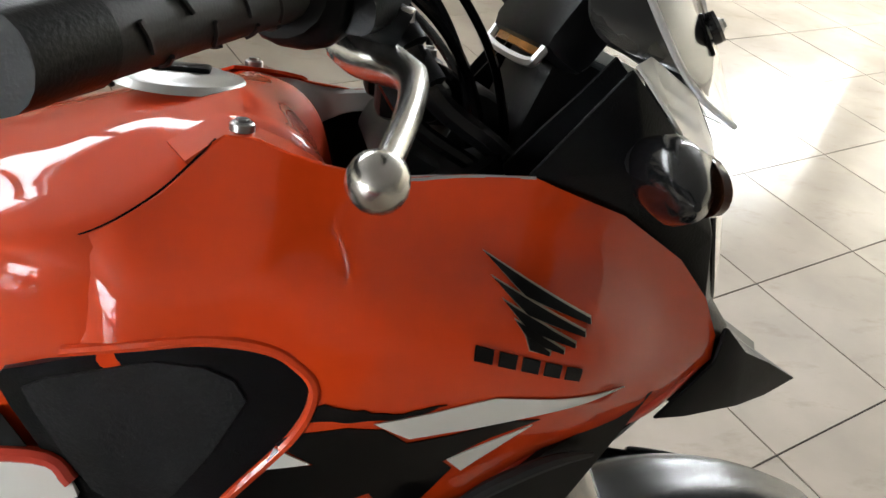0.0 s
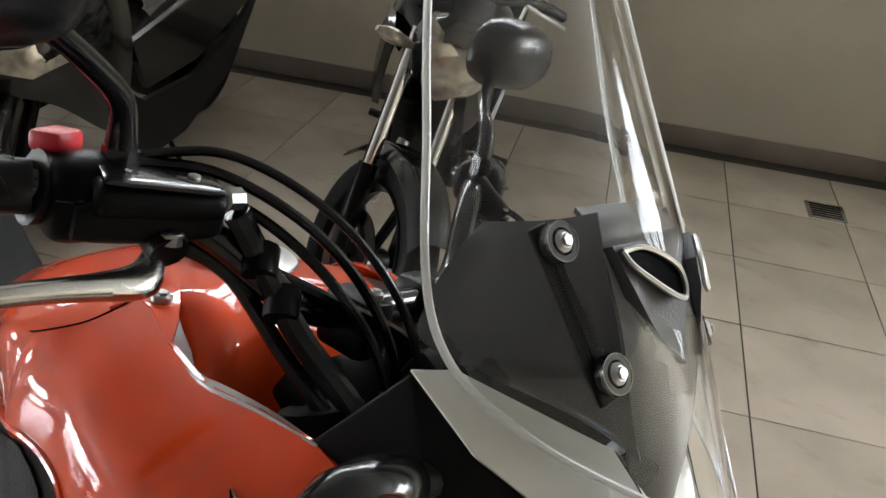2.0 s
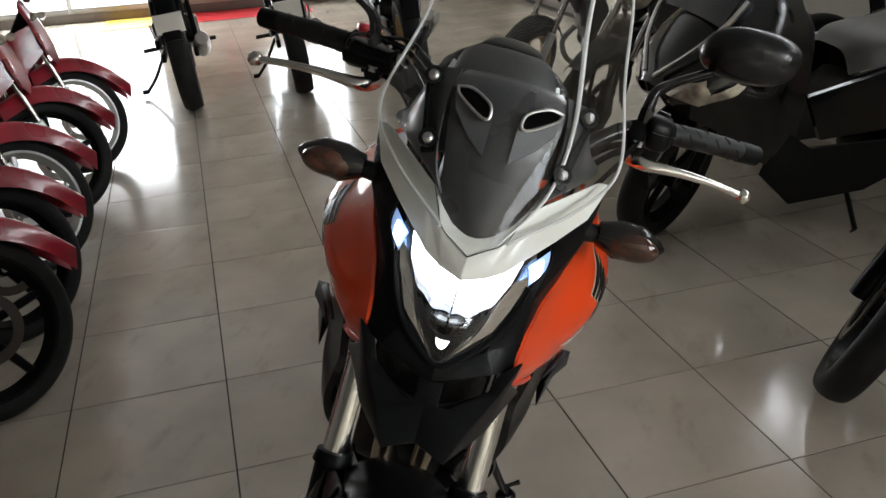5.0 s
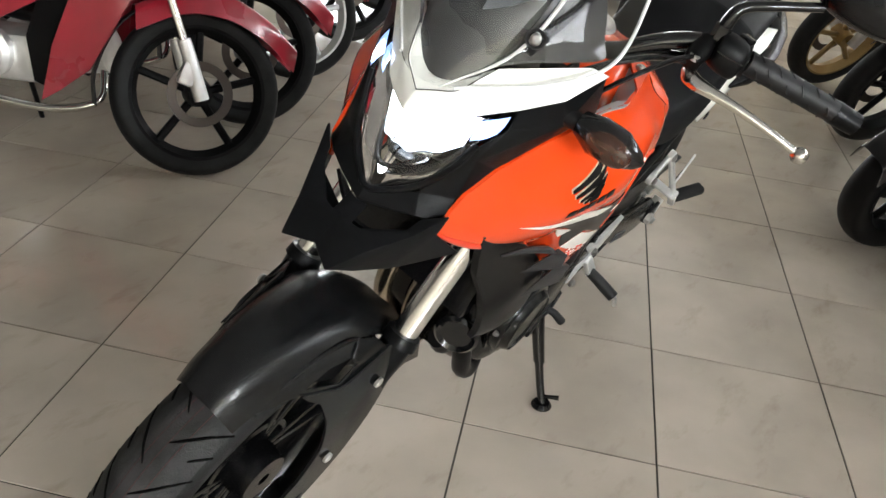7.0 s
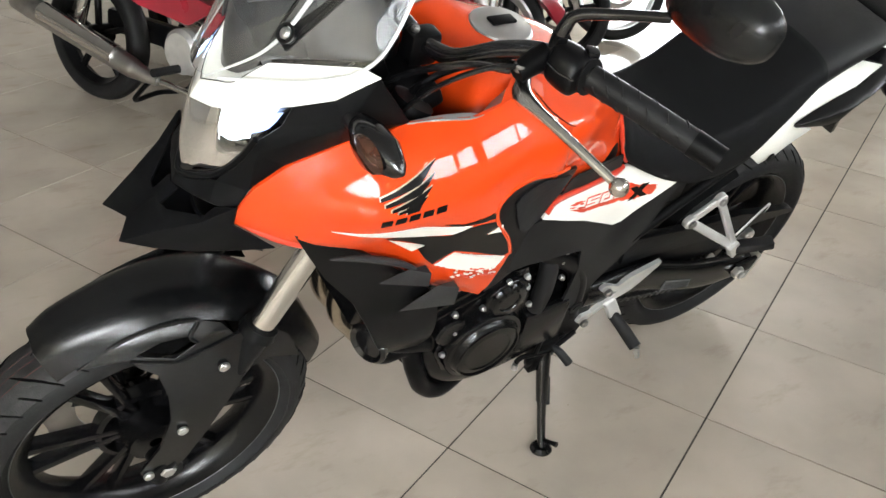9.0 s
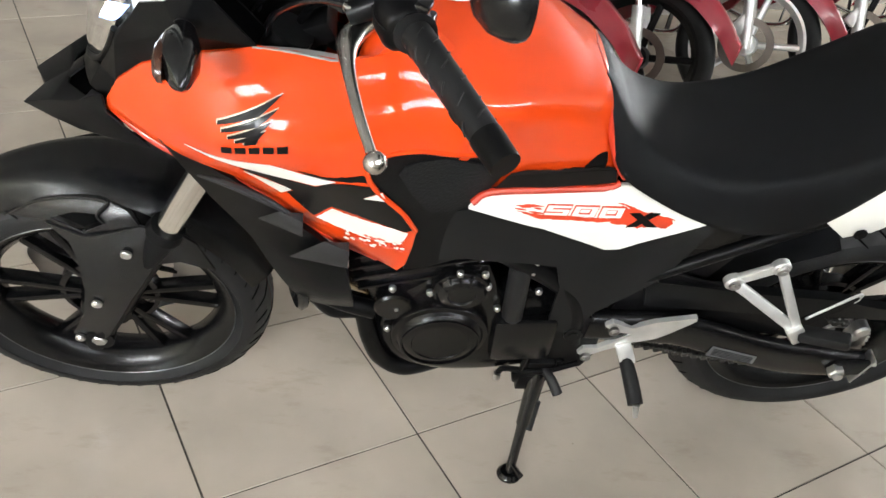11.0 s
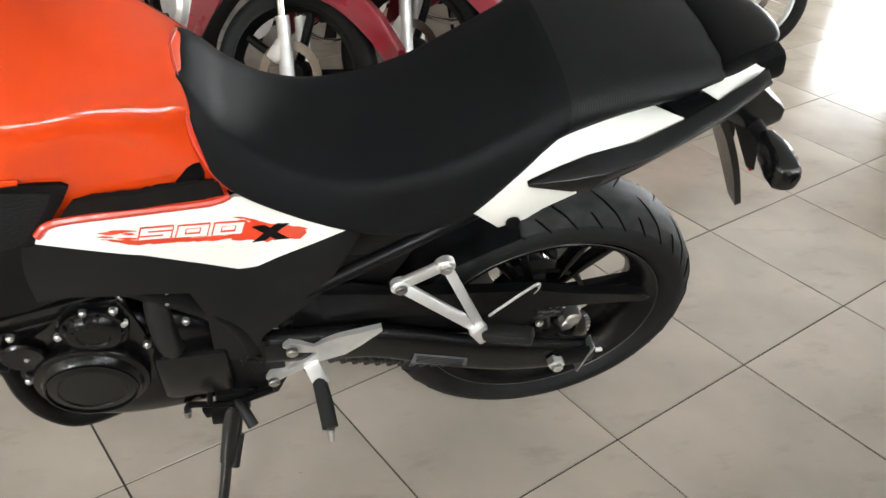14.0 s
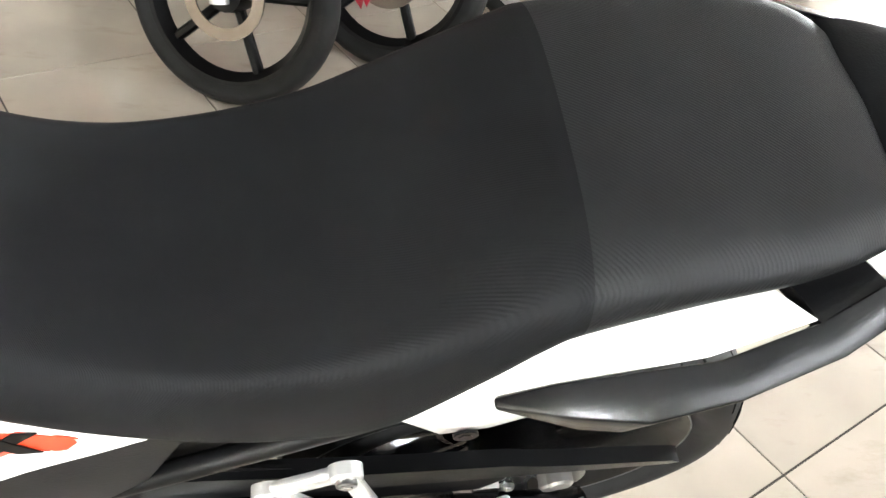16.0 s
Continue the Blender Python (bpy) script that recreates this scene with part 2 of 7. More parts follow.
def grid(rows, close=False, ends=False):
    g, n = Geo(), len(rows[0])
    g.v = [tuple(p) for r in rows for p in r]
    for i in range(len(rows) - 1):
        for j in range(n - (0 if close else 1)):
            k = (j + 1) % n
            g.f.append((i * n + j, i * n + k, (i + 1) * n + k, (i + 1) * n + j))
    if ends:
        g.f.append(tuple(range(n))[::-1])
        g.f.append(tuple((len(rows) - 1) * n + j for j in range(n)))
    return g


def loft(sections, across=14, along=40):
    """A smooth skin through cross-sections given by a few points each."""
    rows = [spline(s, across) for s in sections]
    cols = [spline([r[j] for r in rows], along) for j in range(across)]
    return grid([[cols[j][i] for j in range(across)] for i in range(along)])


def thick(g, t):
    """The same skin with a thickness t, grown against its normals."""
    me = bpy.data.meshes.new("skin")
    me.from_pydata(g.v, [], g.f)
    bm = bmesh.new()
    bm.from_mesh(me)
    bpy.data.meshes.remove(me)
    bmesh.ops.recalc_face_normals(bm, faces=bm.faces)
    bmesh.ops.solidify(bm, geom=bm.faces[:], thickness=t)
    return from_bm(bm)


def from_bm(bm):
    g = Geo()
    bm.verts.index_update()
    g.v = [tuple(v.co) for v in bm.verts]
    g.f = [tuple(v.index for v in f.verts) for f in bm.faces]
    bm.free()
    return g


def box(center, size, bevel=0.003, turn=(0, 0, 0), seg=2):
    bm = bmesh.new()
    bmesh.ops.create_cube(bm, size=1)
    bmesh.ops.scale(bm, vec=size, verts=bm.verts)
    if bevel:
        bmesh.ops.bevel(bm, geom=bm.edges[:], offset=bevel, segments=seg, affect="EDGES", profile=0.5)
    bmesh.ops.transform(bm, matrix=pose(*center, *turn), verts=bm.verts)
    return from_bm(bm)


def tube(pts, r, seg=10, n=0, ends=True):
    """A round tube along a smooth line; r may be a list of radii."""
    n = n or (2 if len(pts) == 2 else 6 * len(pts))
    line = [Vector(p) for p in spline(pts, n)]
    rad = spline([(q,) for q in r], n) if isinstance(r, (list, tuple)) else [(r,)] * n
    tan = [(line[min(i + 1, n - 1)] - line[max(i - 1, 0)]).normalized() for i in range(n)]
    ref = tan[0].orthogonal().normalized()
    rows = []
    for p, t, q in zip(line, tan, rad):
        ref = (ref - t * ref.dot(t)).normalized()
        side = t.cross(ref)
        rows.append([p + (ref * math.cos(a) + side * math.sin(a)) * q[0] for a in (2 * math.pi * k / seg for k in range(seg))])
    return grid(rows, True, ends)


def lathe(profile, n=48, m=None, closed=False):
    """Turns a profile of (radius, place along y) round the y axis."""
    rows = [[(r * math.cos(a), h, r * math.sin(a)) for a in (2 * math.pi * k / n for k in range(n))] for r, h in profile]
    if closed:
        rows.append(rows[0])
    g = grid(rows, True, not closed and profile[0][0] > 0 and profile[-1][0] > 0)
    return Geo().join(g, m) if m else g


def disc(p, r, h, axis="y", n=20, bevel=0.15):
    """A bevelled round boss from p, h long along an axis."""
    prof = [(0.001, 0), (r, 0), (r, h * (1 - bevel)), (r - abs(h) * bevel, h), (0.001, h)]
    turn = {"y": (0, 0, 0), "z": (90, 0, 0), "x": (0, 0, -90)}[axis]
    return lathe(prof, n, pose(*p, *turn))


def shell(points, faces, t=0.004, bevel=0.0015):
    """A faceted skin with thickness and softened creases, mirrored to both sides; faces name their points."""
    bm = bmesh.new()
    vs = {}
    for k, (x, y, z) in points.items():
        vs[k] = bm.verts.new((x, y, z))
        vs[k, 1] = vs[k] if y < 1e-6 else bm.verts.new((x, -y, z))
    for f in faces:
        f = f.split()
        for q in ([vs[k] for k in f], [vs[k, 1] for k in f[::-1]]):
            if not bm.faces.get(q):
                bm.faces.new(q)
    for v in [v for v in bm.verts if not v.link_faces]:
        bm.verts.remove(v)
    bmesh.ops.recalc_face_normals(bm, faces=bm.faces)
    if t:
        bmesh.ops.solidify(bm, geom=bm.faces[:], thickness=t)
    if bevel:
        sharp = [e for e in bm.edges if len(e.link_faces) == 2 and e.calc_face_angle(0) > radians(9)]
        bmesh.ops.bevel(bm, geom=sharp, offset=bevel, segments=2, affect="EDGES", profile=0.5, clamp_overlap=True)
    return from_bm(bm)


def half(points, faces, side, t=0.005, bevel=0.0015):
    """One side of a faceted skin."""
    bm = bmesh.new()
    vs = {k: bm.verts.new((p[0], side * p[1], p[2])) for k, p in points.items()}
    for f in faces:
        f = [vs[k] for k in f.split()]
        bm.faces.new(f if side > 0 else f[::-1])
    bmesh.ops.recalc_face_normals(bm, faces=bm.faces)
    bmesh.ops.solidify(bm, geom=bm.faces[:], thickness=t)
    sharp = [e for e in bm.edges if len(e.link_faces) == 2 and e.calc_face_angle(0) > radians(40)]
    bmesh.ops.bevel(bm, geom=sharp, offset=bevel, segments=2, affect="EDGES", profile=0.5, clamp_overlap=True)
    return from_bm(bm)


def solid(points, faces, side, bevel):
    """A closed faceted body, its edges softened."""
    bm = bmesh.new()
    vs = {k: bm.verts.new((p[0], side * p[1], p[2])) for k, p in points.items()}
    for f in faces:
        bm.faces.new([vs[k] for k in f.split()])
    bmesh.ops.recalc_face_normals(bm, faces=bm.faces)
    sharp = [e for e in bm.edges if e.calc_face_angle(0) > radians(25)]
    bmesh.ops.bevel(bm, geom=sharp, offset=bevel, segments=2, affect="EDGES", profile=0.5, clamp_overlap=True)
    return from_bm(bm)


def beam(p, q, w, h, up=(0, 1, 0), bevel=0.003):
    """A straight bar of rectangular section from p to q, w across and h along the up direction."""
    p, q = Vector(p), Vector(q)
    d = (q - p).normalized()
    u = Vector(up)
    u = (u - d * u.dot(d)).normalized()
    m = Matrix((d, u.cross(d), u)).transposed().to_4x4()
    m.translation = (p + q) / 2
    return Geo().join(box((0, 0, 0), ((q - p).length, w, h), bevel), m)


def inside(x, z, poly):
    c = False
    for (x1, z1), (x2, z2) in zip(poly, poly[1:] + poly[:1]):
        if (z1 > z) != (z2 > z) and x < (x2 - x1) * (z - z1) / (z2 - z1) + x1:
            c = not c
    return c


def sheet(outline, surf, t=0.004, res=0.02, lift=0.0, round_edge=True):
    """A curved panel: its outline in the side view (x, z), its place across from surf(x, z)."""
    from mathutils.geometry import delaunay_2d_cdt
    pts = []
    for (x1, z1), (x2, z2) in zip(outline, outline[1:] + outline[:1]):
        k = max(1, int(math.hypot(x2 - x1, z2 - z1) / res))
        pts += [(x1 + (x2 - x1) * i / k, z1 + (z2 - z1) * i / k) for i in range(k)]
    nb = len(pts)
    xs, zs = [p[0] for p in pts], [p[1] for p in pts]
    inner = []
    z, odd = min(zs) + res / 2, 0
    while z < max(zs):
        x = min(xs) + (res / 2 if odd else 0.0)
        while x < max(xs):
            if inside(x, z, pts) and min((x - a) ** 2 + (z - b) ** 2 for a, b in pts) > (res * 0.5) ** 2:
                inner.append((x, z))
            x += res
        z += res * 0.87
        odd = 1 - odd
    vs, es, fs, *_ = delaunay_2d_cdt([Vector(p) for p in pts + inner], [], [list(range(nb))], 1, 1e-6)
    n = len(vs)
    g = Geo()
    top = [(p[0], surf(p[0], p[1]) + lift, p[1]) for p in vs]
    g.v = top + [(x, y - t, zz) for x, y, zz in top]
    count = {}
    for f in fs:
        a, b, c = f[:3]
        area = sum(vs[f[i]][0] * vs[f[(i + 1) % len(f)]][1] - vs[f[(i + 1) % len(f)]][0] * vs[f[i]][1] for i in range(len(f)))
        f = f if area < 0 else f[::-1]
        g.f.append(tuple(f))
        g.f.append(tuple(i + n for i in f[::-1]))
        for i in range(len(f)):
            e = (f[i], f[(i + 1) % len(f)])
            count[e] = 1
    for a, b in count:
        if (b, a) not in count:
            g.f.append((b, a, a + n, b + n))
    return g


def plate(outline, y, t=0.006):
    """A flat plate in the side view."""
    return sheet(outline, lambda x, z: y, t, 0.05)


class Surface:
    """A smooth surface y(x, z) through a few given heights."""

    def __init__(self, pts, slack=1e-4):
        self.p = np.array(pts, float)
        n = len(pts)
        d = np.linalg.norm(self.p[:, None, :2] - self.p[None, :, :2], axis=2)
        a = np.zeros((n + 3, n + 3))
        a[:n, :n] = self.k(d) + np.eye(n) * slack
        a[:n, n], a[:n, n + 1:], a[n, :n], a[n + 1:, :n] = 1, self.p[:, :2], 1, self.p[:, :2].T
        self.w = np.linalg.solve(a, np.concatenate([self.p[:, 2], np.zeros(3)]))

    @staticmethod
    def k(d):
        return d ** 2 * np.log(np.maximum(d, 1e-9))

    def __call__(self, x, z):
        d = np.hypot(self.p[:, 0] - x, self.p[:, 1] - z)
        return float(self.k(d) @ self.w[:-3] + self.w[-3] + self.w[-2] * x + self.w[-1] * z)

# ---- the room ----
def slab(name, u0, u1, v0, v1, z0, z1, mat, label="", bevel=0.0):
    """A straight piece of the building along the room's axes."""
    g = box(((u0 + u1) / 2, (v0 + v1) / 2, (z0 + z1) / 2), (u1 - u0, v1 - v0, z1 - z0), bevel)
    ob = part(name, g, mat, None, label)
    ob.rotation_euler = (0, 0, TURN)
    return tagged(ob, label, name.split("_")[0], kind="structure")


def pierced(name, along, fixed, t, lo, hi, holes, mat, label):
    """A wall along u or v with rectangular holes (a0, a1, z0, z1) that go right through it."""
    g = Geo()
    cuts = sorted({lo, hi, *[h[0] for h in holes], *[h[1] for h in holes]})
    for a0, a1 in zip(cuts, cuts[1:]):
        zs, mid = [0.0], (a0 + a1) / 2
        for h in holes:
            if h[0] <= mid <= h[1]:
                zs += [h[2], h[3]]
        zs.append(CEIL)
        for z0, z1 in zip(zs[0::2], zs[1::2]):
            if along == "u":
                g.join(box((mid, fixed + t / 2, (z0 + z1) / 2), (a1 - a0, abs(t), z1 - z0), 0))
            else:
                g.join(box((fixed + t / 2, mid, (z0 + z1) / 2), (abs(t), a1 - a0, z1 - z0), 0))
    ob = part(name, g, mat, None, label)
    ob.rotation_euler = (0, 0, TURN)
    tagged(ob, label, "wall", kind="structure")
    for i, (a0, a1, z0, z1) in enumerate(holes):
        w = part("window_" + name.split("_")[1], Geo().join(window_frame(along, fixed + t * 0.2, a0, a1, z0, z1)), FRAMEP)
        w.rotation_euler = (0, 0, TURN)
        tagged(w, "aluminium framed window with tall panes", "window", kind="structure")
        g = box(((a0 + a1) / 2, fixed + t * 0.2, (z0 + z1) / 2) if along == "u" else (fixed + t * 0.2, (a0 + a1) / 2, (z0 + z1) / 2),
                (a1 - a0 - 0.06, 0.006, z1 - z0 - 0.06) if along == "u" else (0.006, a1 - a0 - 0.06, z1 - z0 - 0.06), 0)
        p = part("pane", g, PANE, w)
        p.visible_shadow = False
    return ob


def window_frame(along, fixed, a0, a1, z0, z1):
    g = Geo()
    n = max(2, round((a1 - a0) / 0.8))
    for k in range(n + 1):
        a = a0 + (a1 - a0) * k / n
        a = min(max(a, a0 + 0.025), a1 - 0.025)
        g.join(box((a, fixed, (z0 + z1) / 2) if along == "u" else (fixed, a, (z0 + z1) / 2), (0.09, 0.05, z1 - z0), 0.004))
    for z in (z0 + 0.025, z1 - 0.025):
        g.join(box(((a0 + a1) / 2, fixed, z) if along == "u" else (fixed, (a0 + a1) / 2, z), (a1 - a0, 0.046, 0.05) if along == "u" else (0.046, a1 - a0, 0.05), 0.004))
    return g


pierced("wall_side", "u", WALL_V, 0.2, END_U, FAR_U, [(-3.4, 2.2, 2.10, 2.85), (4.4, 8.0, 1.2, 2.7)], WALLP, "beige painted plaster wall above brown tile skirting")
pierced("wall_end", "v", END_U, -0.2, BACK_V - 0.2, WALL_V + 0.2, [(-3.6, -0.9, 0.1, 2.0), (0.2, 1.2, 0.5, 2.0)], WALLP, "beige wall with wide bright shop windows")
pierced("wall_back", "u", BACK_V, -0.2, END_U, FAR_U, [], WALLD, "plain brown painted wall")
pierced("wall_far", "v", FAR_U, 0.2, BACK_V - 0.2, WALL_V + 0.2, [], WALLP, "plain beige painted wall")
slab("pillar", 2.62, 3.24, 2.90, WALL_V - 0.002, 0, CEIL - 0.004, WALLP, "beige painted pillar in the wall")
slab("ceiling", END_U - 0.2, FAR_U + 0.2, BACK_V - 0.2, WALL_V + 0.2, CEIL, CEIL + 0.15, CEILP, "grey painted ceiling")
for u0, u1, v in ((END_U, 2.604, WALL_V), (2.604, 3.256, 2.90), (3.256, FAR_U, WALL_V)):
    slab("baseboard", u0, u1, v - 0.016, v - 0.002, 0.0, 0.095, SKIRT, "brown tile skirting along the wall", 0.003)
slab("baseboard", END_U + 0.002, END_U + 0.016, BACK_V, WALL_V - 0.02, 0.0, 0.095, SKIRT, "brown tile skirting along the end wall", 0.003)
slab("ground", END_U - 0.2, FAR_U + 0.2, BACK_V - 0.2, WALL_V + 0.2, -0.16, -0.0026, GROUT, "dark grout bed below the floor tiles")

TS = 0.4476
GU, GV = 0.8148 * CU + 0.159 * SU, -0.8148 * SU + 0.159 * CU


def tile_mesh():
    a, b, h = TS / 2 - 0.0021, TS / 2 - 0.0024, 0.0
    ring = lambda r, z: [(-r, -r, z), (r, -r, z), (r, r, z), (-r, r, z)]
    g = Geo()
    g.v = ring(a, -0.008) + ring(a, -0.0012) + ring(b, h)
    for k in range(2):
        for j in range(4):
            g.f.append((4 * k + j, 4 * k + (j + 1) % 4, 4 * k + 4 + (j + 1) % 4, 4 * k + 4 + j))
    g.f.append((8, 9, 10, 11))
    return g

# ---- the orange motorcycle on its side stand ----
LEAN = radians(-16.99)
bike = thing("motorcycle", "orange and white adventure motorcycle leaning on its side stand, headlamp lit", "motorcycle",
             m=Matrix.Translation((0, 0, 0.065)) @ Matrix.Rotation(LEAN, 4, "X") @ Matrix.Translation((0, 0, -0.065)))


def P(name, g, mat, parent=None, label="", sharp=38):
    return part(name, g, mat, parent or bike, label, sharp)


def pair(name, g, mat, parent=None, label="", sharp=38):
    return P(name, g, mat, parent, label, sharp), P(name, g.flipped(), mat, parent, label, sharp)


def bolt(p, r=0.007, h=0.005, axis="y"):
    g = disc(p, r, h, axis, 12, 0.2)
    q = list(p)
    q["xyz".index(axis)] += h
    return g.join(disc(q, r * 0.55, h * 0.3, axis, 6, 0.1))


CROWN = [(0.0, 0.0), (0.003, 0.33), (0.012, 0.66), (0.030, 0.93), (0.050, 1.0)]


def crown_radius(R, f):
    """The tyre's radius at a share f of its half width."""
    return R - float(np.interp(f, [c[1] for c in CROWN], [c[0] for c in CROWN])) + 0.0012 * math.sin(math.pi * min(1.0, f / 0.95))


def tyre_geo(R, width, bead, n=72):
    """A motorcycle tyre round the y axis, with a rounded crown."""
    w = width / 2
    prof = [(bead, -w * 0.58), (bead + 0.006, -w * 0.72), (bead + 0.020, -w * 0.93)] + [(R - d, -w * f) for d, f in CROWN[::-1]]
    prof += [(r, -h) for r, h in prof[-2::-1]]
    prof = spline(prof, 31)
    inner = [(bead + 0.004, w * 0.45), (bead + 0.004, -w * 0.45)]
    return lathe(prof + inner, n, closed=True)


def tread_geo(R, width, n=72):
    """The worn running band over the crown, a hair proud of the sidewalls."""
    w = width / 2
    fs = [-0.86 + 1.72 * k / 20 for k in range(21)]
    return lathe([(crown_radius(R, abs(f)) + 0.0012, w * f) for f in fs] + [(crown_radius(R, 0.86) - 0.004, w * 0.84), (crown_radius(R, 0.86) - 0.004, -w * 0.84)], n, closed=True)


def groove_geo(R, width, n=26, side=0.90):
    """Angled tread grooves lying in the crown: long ones from near the middle and short ones on the shoulder."""
    g = Geo()
    w = width / 2
    for k in range(n):
        for s in (1, -1):
            a0 = 2 * math.pi * (k + (0.5 if s < 0 else 0)) / n
            for start, stop, turn in ((0.08, side, 0.0), (0.62, side, 0.5 * 2 * math.pi / n)):
                line = []
                for q in range(7):
                    f = start + (stop - start) * q / 6
                    rr = crown_radius(R, f) + 0.0006
                    a = a0 + turn + 0.20 * f + 0.06 * f * f
                    line.append((rr * math.cos(a), s * w * f, rr * math.sin(a)))
                g.join(tube(line, [0.0012, 0.0020, 0.0024, 0.0024, 0.0022, 0.0020, 0.0014], 5, 13))
    return g


def cast_wheel(name, x, z, rr, w, hub_r, spokes, hub_w, split=0.16, sw=0.016):
    """A cast rim with a hub and forked spokes."""
    rim = lathe([(rr, -w / 2), (rr + 0.012, -w / 2 - 0.004), (rr + 0.012, -w / 2 + 0.006), (rr - 0.012, -w * 0.3), (rr - 0.016, 0), (rr - 0.012, w * 0.3),
               (rr + 0.012, w / 2 - 0.006), (rr + 0.012, w / 2 + 0.004), (rr, w / 2), (rr - 0.024, w * 0.2), (rr - 0.026, 0), (rr - 0.024, -w * 0.2)], 72, closed=True)
    o = P(name, at(rim, x, 0, z), WHEELP, label="black cast wheel with forked spokes")
    for y in (w / 2 + 0.0035, -w / 2 - 0.0035):
        P("rim_lip", at(lathe([(rr + 0.0120 + 0.0011 * math.cos(a), y + 0.0011 * math.sin(a)) for a in (0, 1.57, 3.14, 4.71)], 72, closed=True), x, 0, z), RIMLIP, o)
    P("hub", at(lathe([(0.012, -hub_w / 2), (hub_r, -hub_w / 2), (hub_r + 0.006, -hub_w / 4), (hub_r + 0.006, hub_w / 4), (hub_r, hub_w / 2), (0.012, hub_w / 2)], 32, closed=True), x, 0, z), WHEELP, o)
    P("hub_ring", at(lathe([(hub_r + 0.036, -0.014), (hub_r + 0.046, -0.012), (hub_r + 0.046, 0.012), (hub_r + 0.036, 0.014)], 48, closed=True), x, 0, z), WHEELP, o)
    for k in range(spokes):
        a = 2 * math.pi * k / spokes
        for s in (1, -1):
            p0 = Vector((math.cos(a + s * 0.12) * hub_r, 0, math.sin(a + s * 0.12) * hub_r))
            p1 = Vector((math.cos(a + s * split) * (rr - 0.02), 0, math.sin(a + s * split) * (rr - 0.02)))
            d = (p1 - p0)
            mid = (p0 + p1) / 2
            ang = math.degrees(math.atan2(d.z, d.x))
            P("spoke", at(box(mid, (d.length + 0.012, 0.030, sw), 0.005, (0, -ang, 0)), x, 0, z), WHEELP, o)
    return o


def disc_geo(r0, r1, t=0.005, waves=10):
    g = Geo()
    n = 80
    rows = []
    for r, h in ((r0, -t / 2), (r1, -t / 2), (r1, t / 2), (r0, t / 2)):
        rows.append([((r + (0.004 * math.sin(waves * 2 * math.pi * k / n) if r == r1 else 0)) * math.cos(2 * math.pi * k / n), h,
                      (r + (0.004 * math.sin(waves * 2 * math.pi * k / n) if r == r1 else 0)) * math.sin(2 * math.pi * k / n)) for k in range(n)])
    return g.join(grid(rows + [rows[0]], True))


def carrier_arm(r0, k):
    a = 2 * math.pi * k / 6
    return tube([(0.035 * math.cos(a), 0, 0.035 * math.sin(a)), ((r0 + 0.006) * math.cos(a + 0.2), 0, (r0 + 0.006) * math.sin(a + 0.2))], 0.006, 6)


def at(g, x, y, z):
    return Geo().join(g, Matrix.Translation((x, y, z)))


# wheels
FAX, FAZ, RAZ = 1.420, 0.300, 0.312
fw = cast_wheel("front_wheel", FAX, FAZ, 0.222, 0.085, 0.045, 6, 0.11)
P("tyre", at(tyre_geo(0.301, 0.122, 0.229), FAX, 0, FAZ), RUBBER, fw, "black road tyre with angled grooves")
td = P("tread", at(tread_geo(0.301, 0.122), FAX, 0, FAZ), TREAD, fw, "dusty grey-black running band of the tyre")
P("tread_groove", at(groove_geo(0.301, 0.122, 22), FAX, 0, FAZ), GROOVE, td)
for y in (0.004, -0.012, 0.021):
    r = crown_radius(0.301, abs(y) / 0.061) + 0.0014
    P("mould_line", at(lathe([(r - 0.001, y - 0.0007), (r + 0.0003, y), (r - 0.001, y + 0.0007)], 72, closed=True), FAX, 0, FAZ), REDLINE, td, "thin faded red line round the tyre")
P("brake_disc", at(disc_geo(0.105, 0.160), FAX, -0.062, FAZ), STEEL, fw, "wave-edged steel brake disc")
for k in range(6):
    P("carrier_arm", at(carrier_arm(0.105, k), FAX, -0.062, FAZ), DARK, fw)
P("axle_nut", at(disc((0, 0, 0), 0.014, 0.018, n=6), FAX, 0.104, FAZ), ALU, fw)
rw = cast_wheel("rear_wheel", 0, RAZ, 0.222, 0.120, 0.055, 6, 0.14)
P("tyre", at(tyre_geo(0.312, 0.160, 0.229), 0, 0, RAZ), RUBBER, rw, "wide black road tyre with angled grooves")
td = P("tread", at(tread_geo(0.312, 0.160), 0, 0, RAZ), TREAD, rw, "dusty grey-black running band of the tyre")
P("tread_groove", at(groove_geo(0.312, 0.160, 19), 0, 0, RAZ), GROOVE, td)
P("brake_disc", at(disc_geo(0.075, 0.120), 0, -0.085, RAZ), STEEL, rw)
for k in range(6):
    P("carrier_arm", at(carrier_arm(0.075, k), 0, -0.085, RAZ), DARK, rw)
sprocket = lathe([(0.060, -0.003), (0.080, -0.003), (0.080, 0.003), (0.060, 0.003)], 60, closed=True)
for k in range(40):
    a = 2 * math.pi * k / 40
    sprocket.join(box((0.083 * math.cos(a), 0, 0.083 * math.sin(a)), (0.010, 0.005, 0.007), 0.001, (0, -math.degrees(a), 0), 1))
for k in range(5):
    a = 2 * math.pi * k / 5
    sprocket.join(tube([(0.03 * math.cos(a), 0, 0.03 * math.sin(a)), (0.064 * math.cos(a), 0, 0.064 * math.sin(a))], 0.010, 6))
P("sprocket", at(sprocket, 0, 0.092, RAZ), STEEL, rw)

# fork, fender
RAKE = Vector((-0.446, 0, 0.895))


def fork_point(z, y=0.104):
    return (FAX + (z - FAZ) * RAKE.x / RAKE.z, y, z)


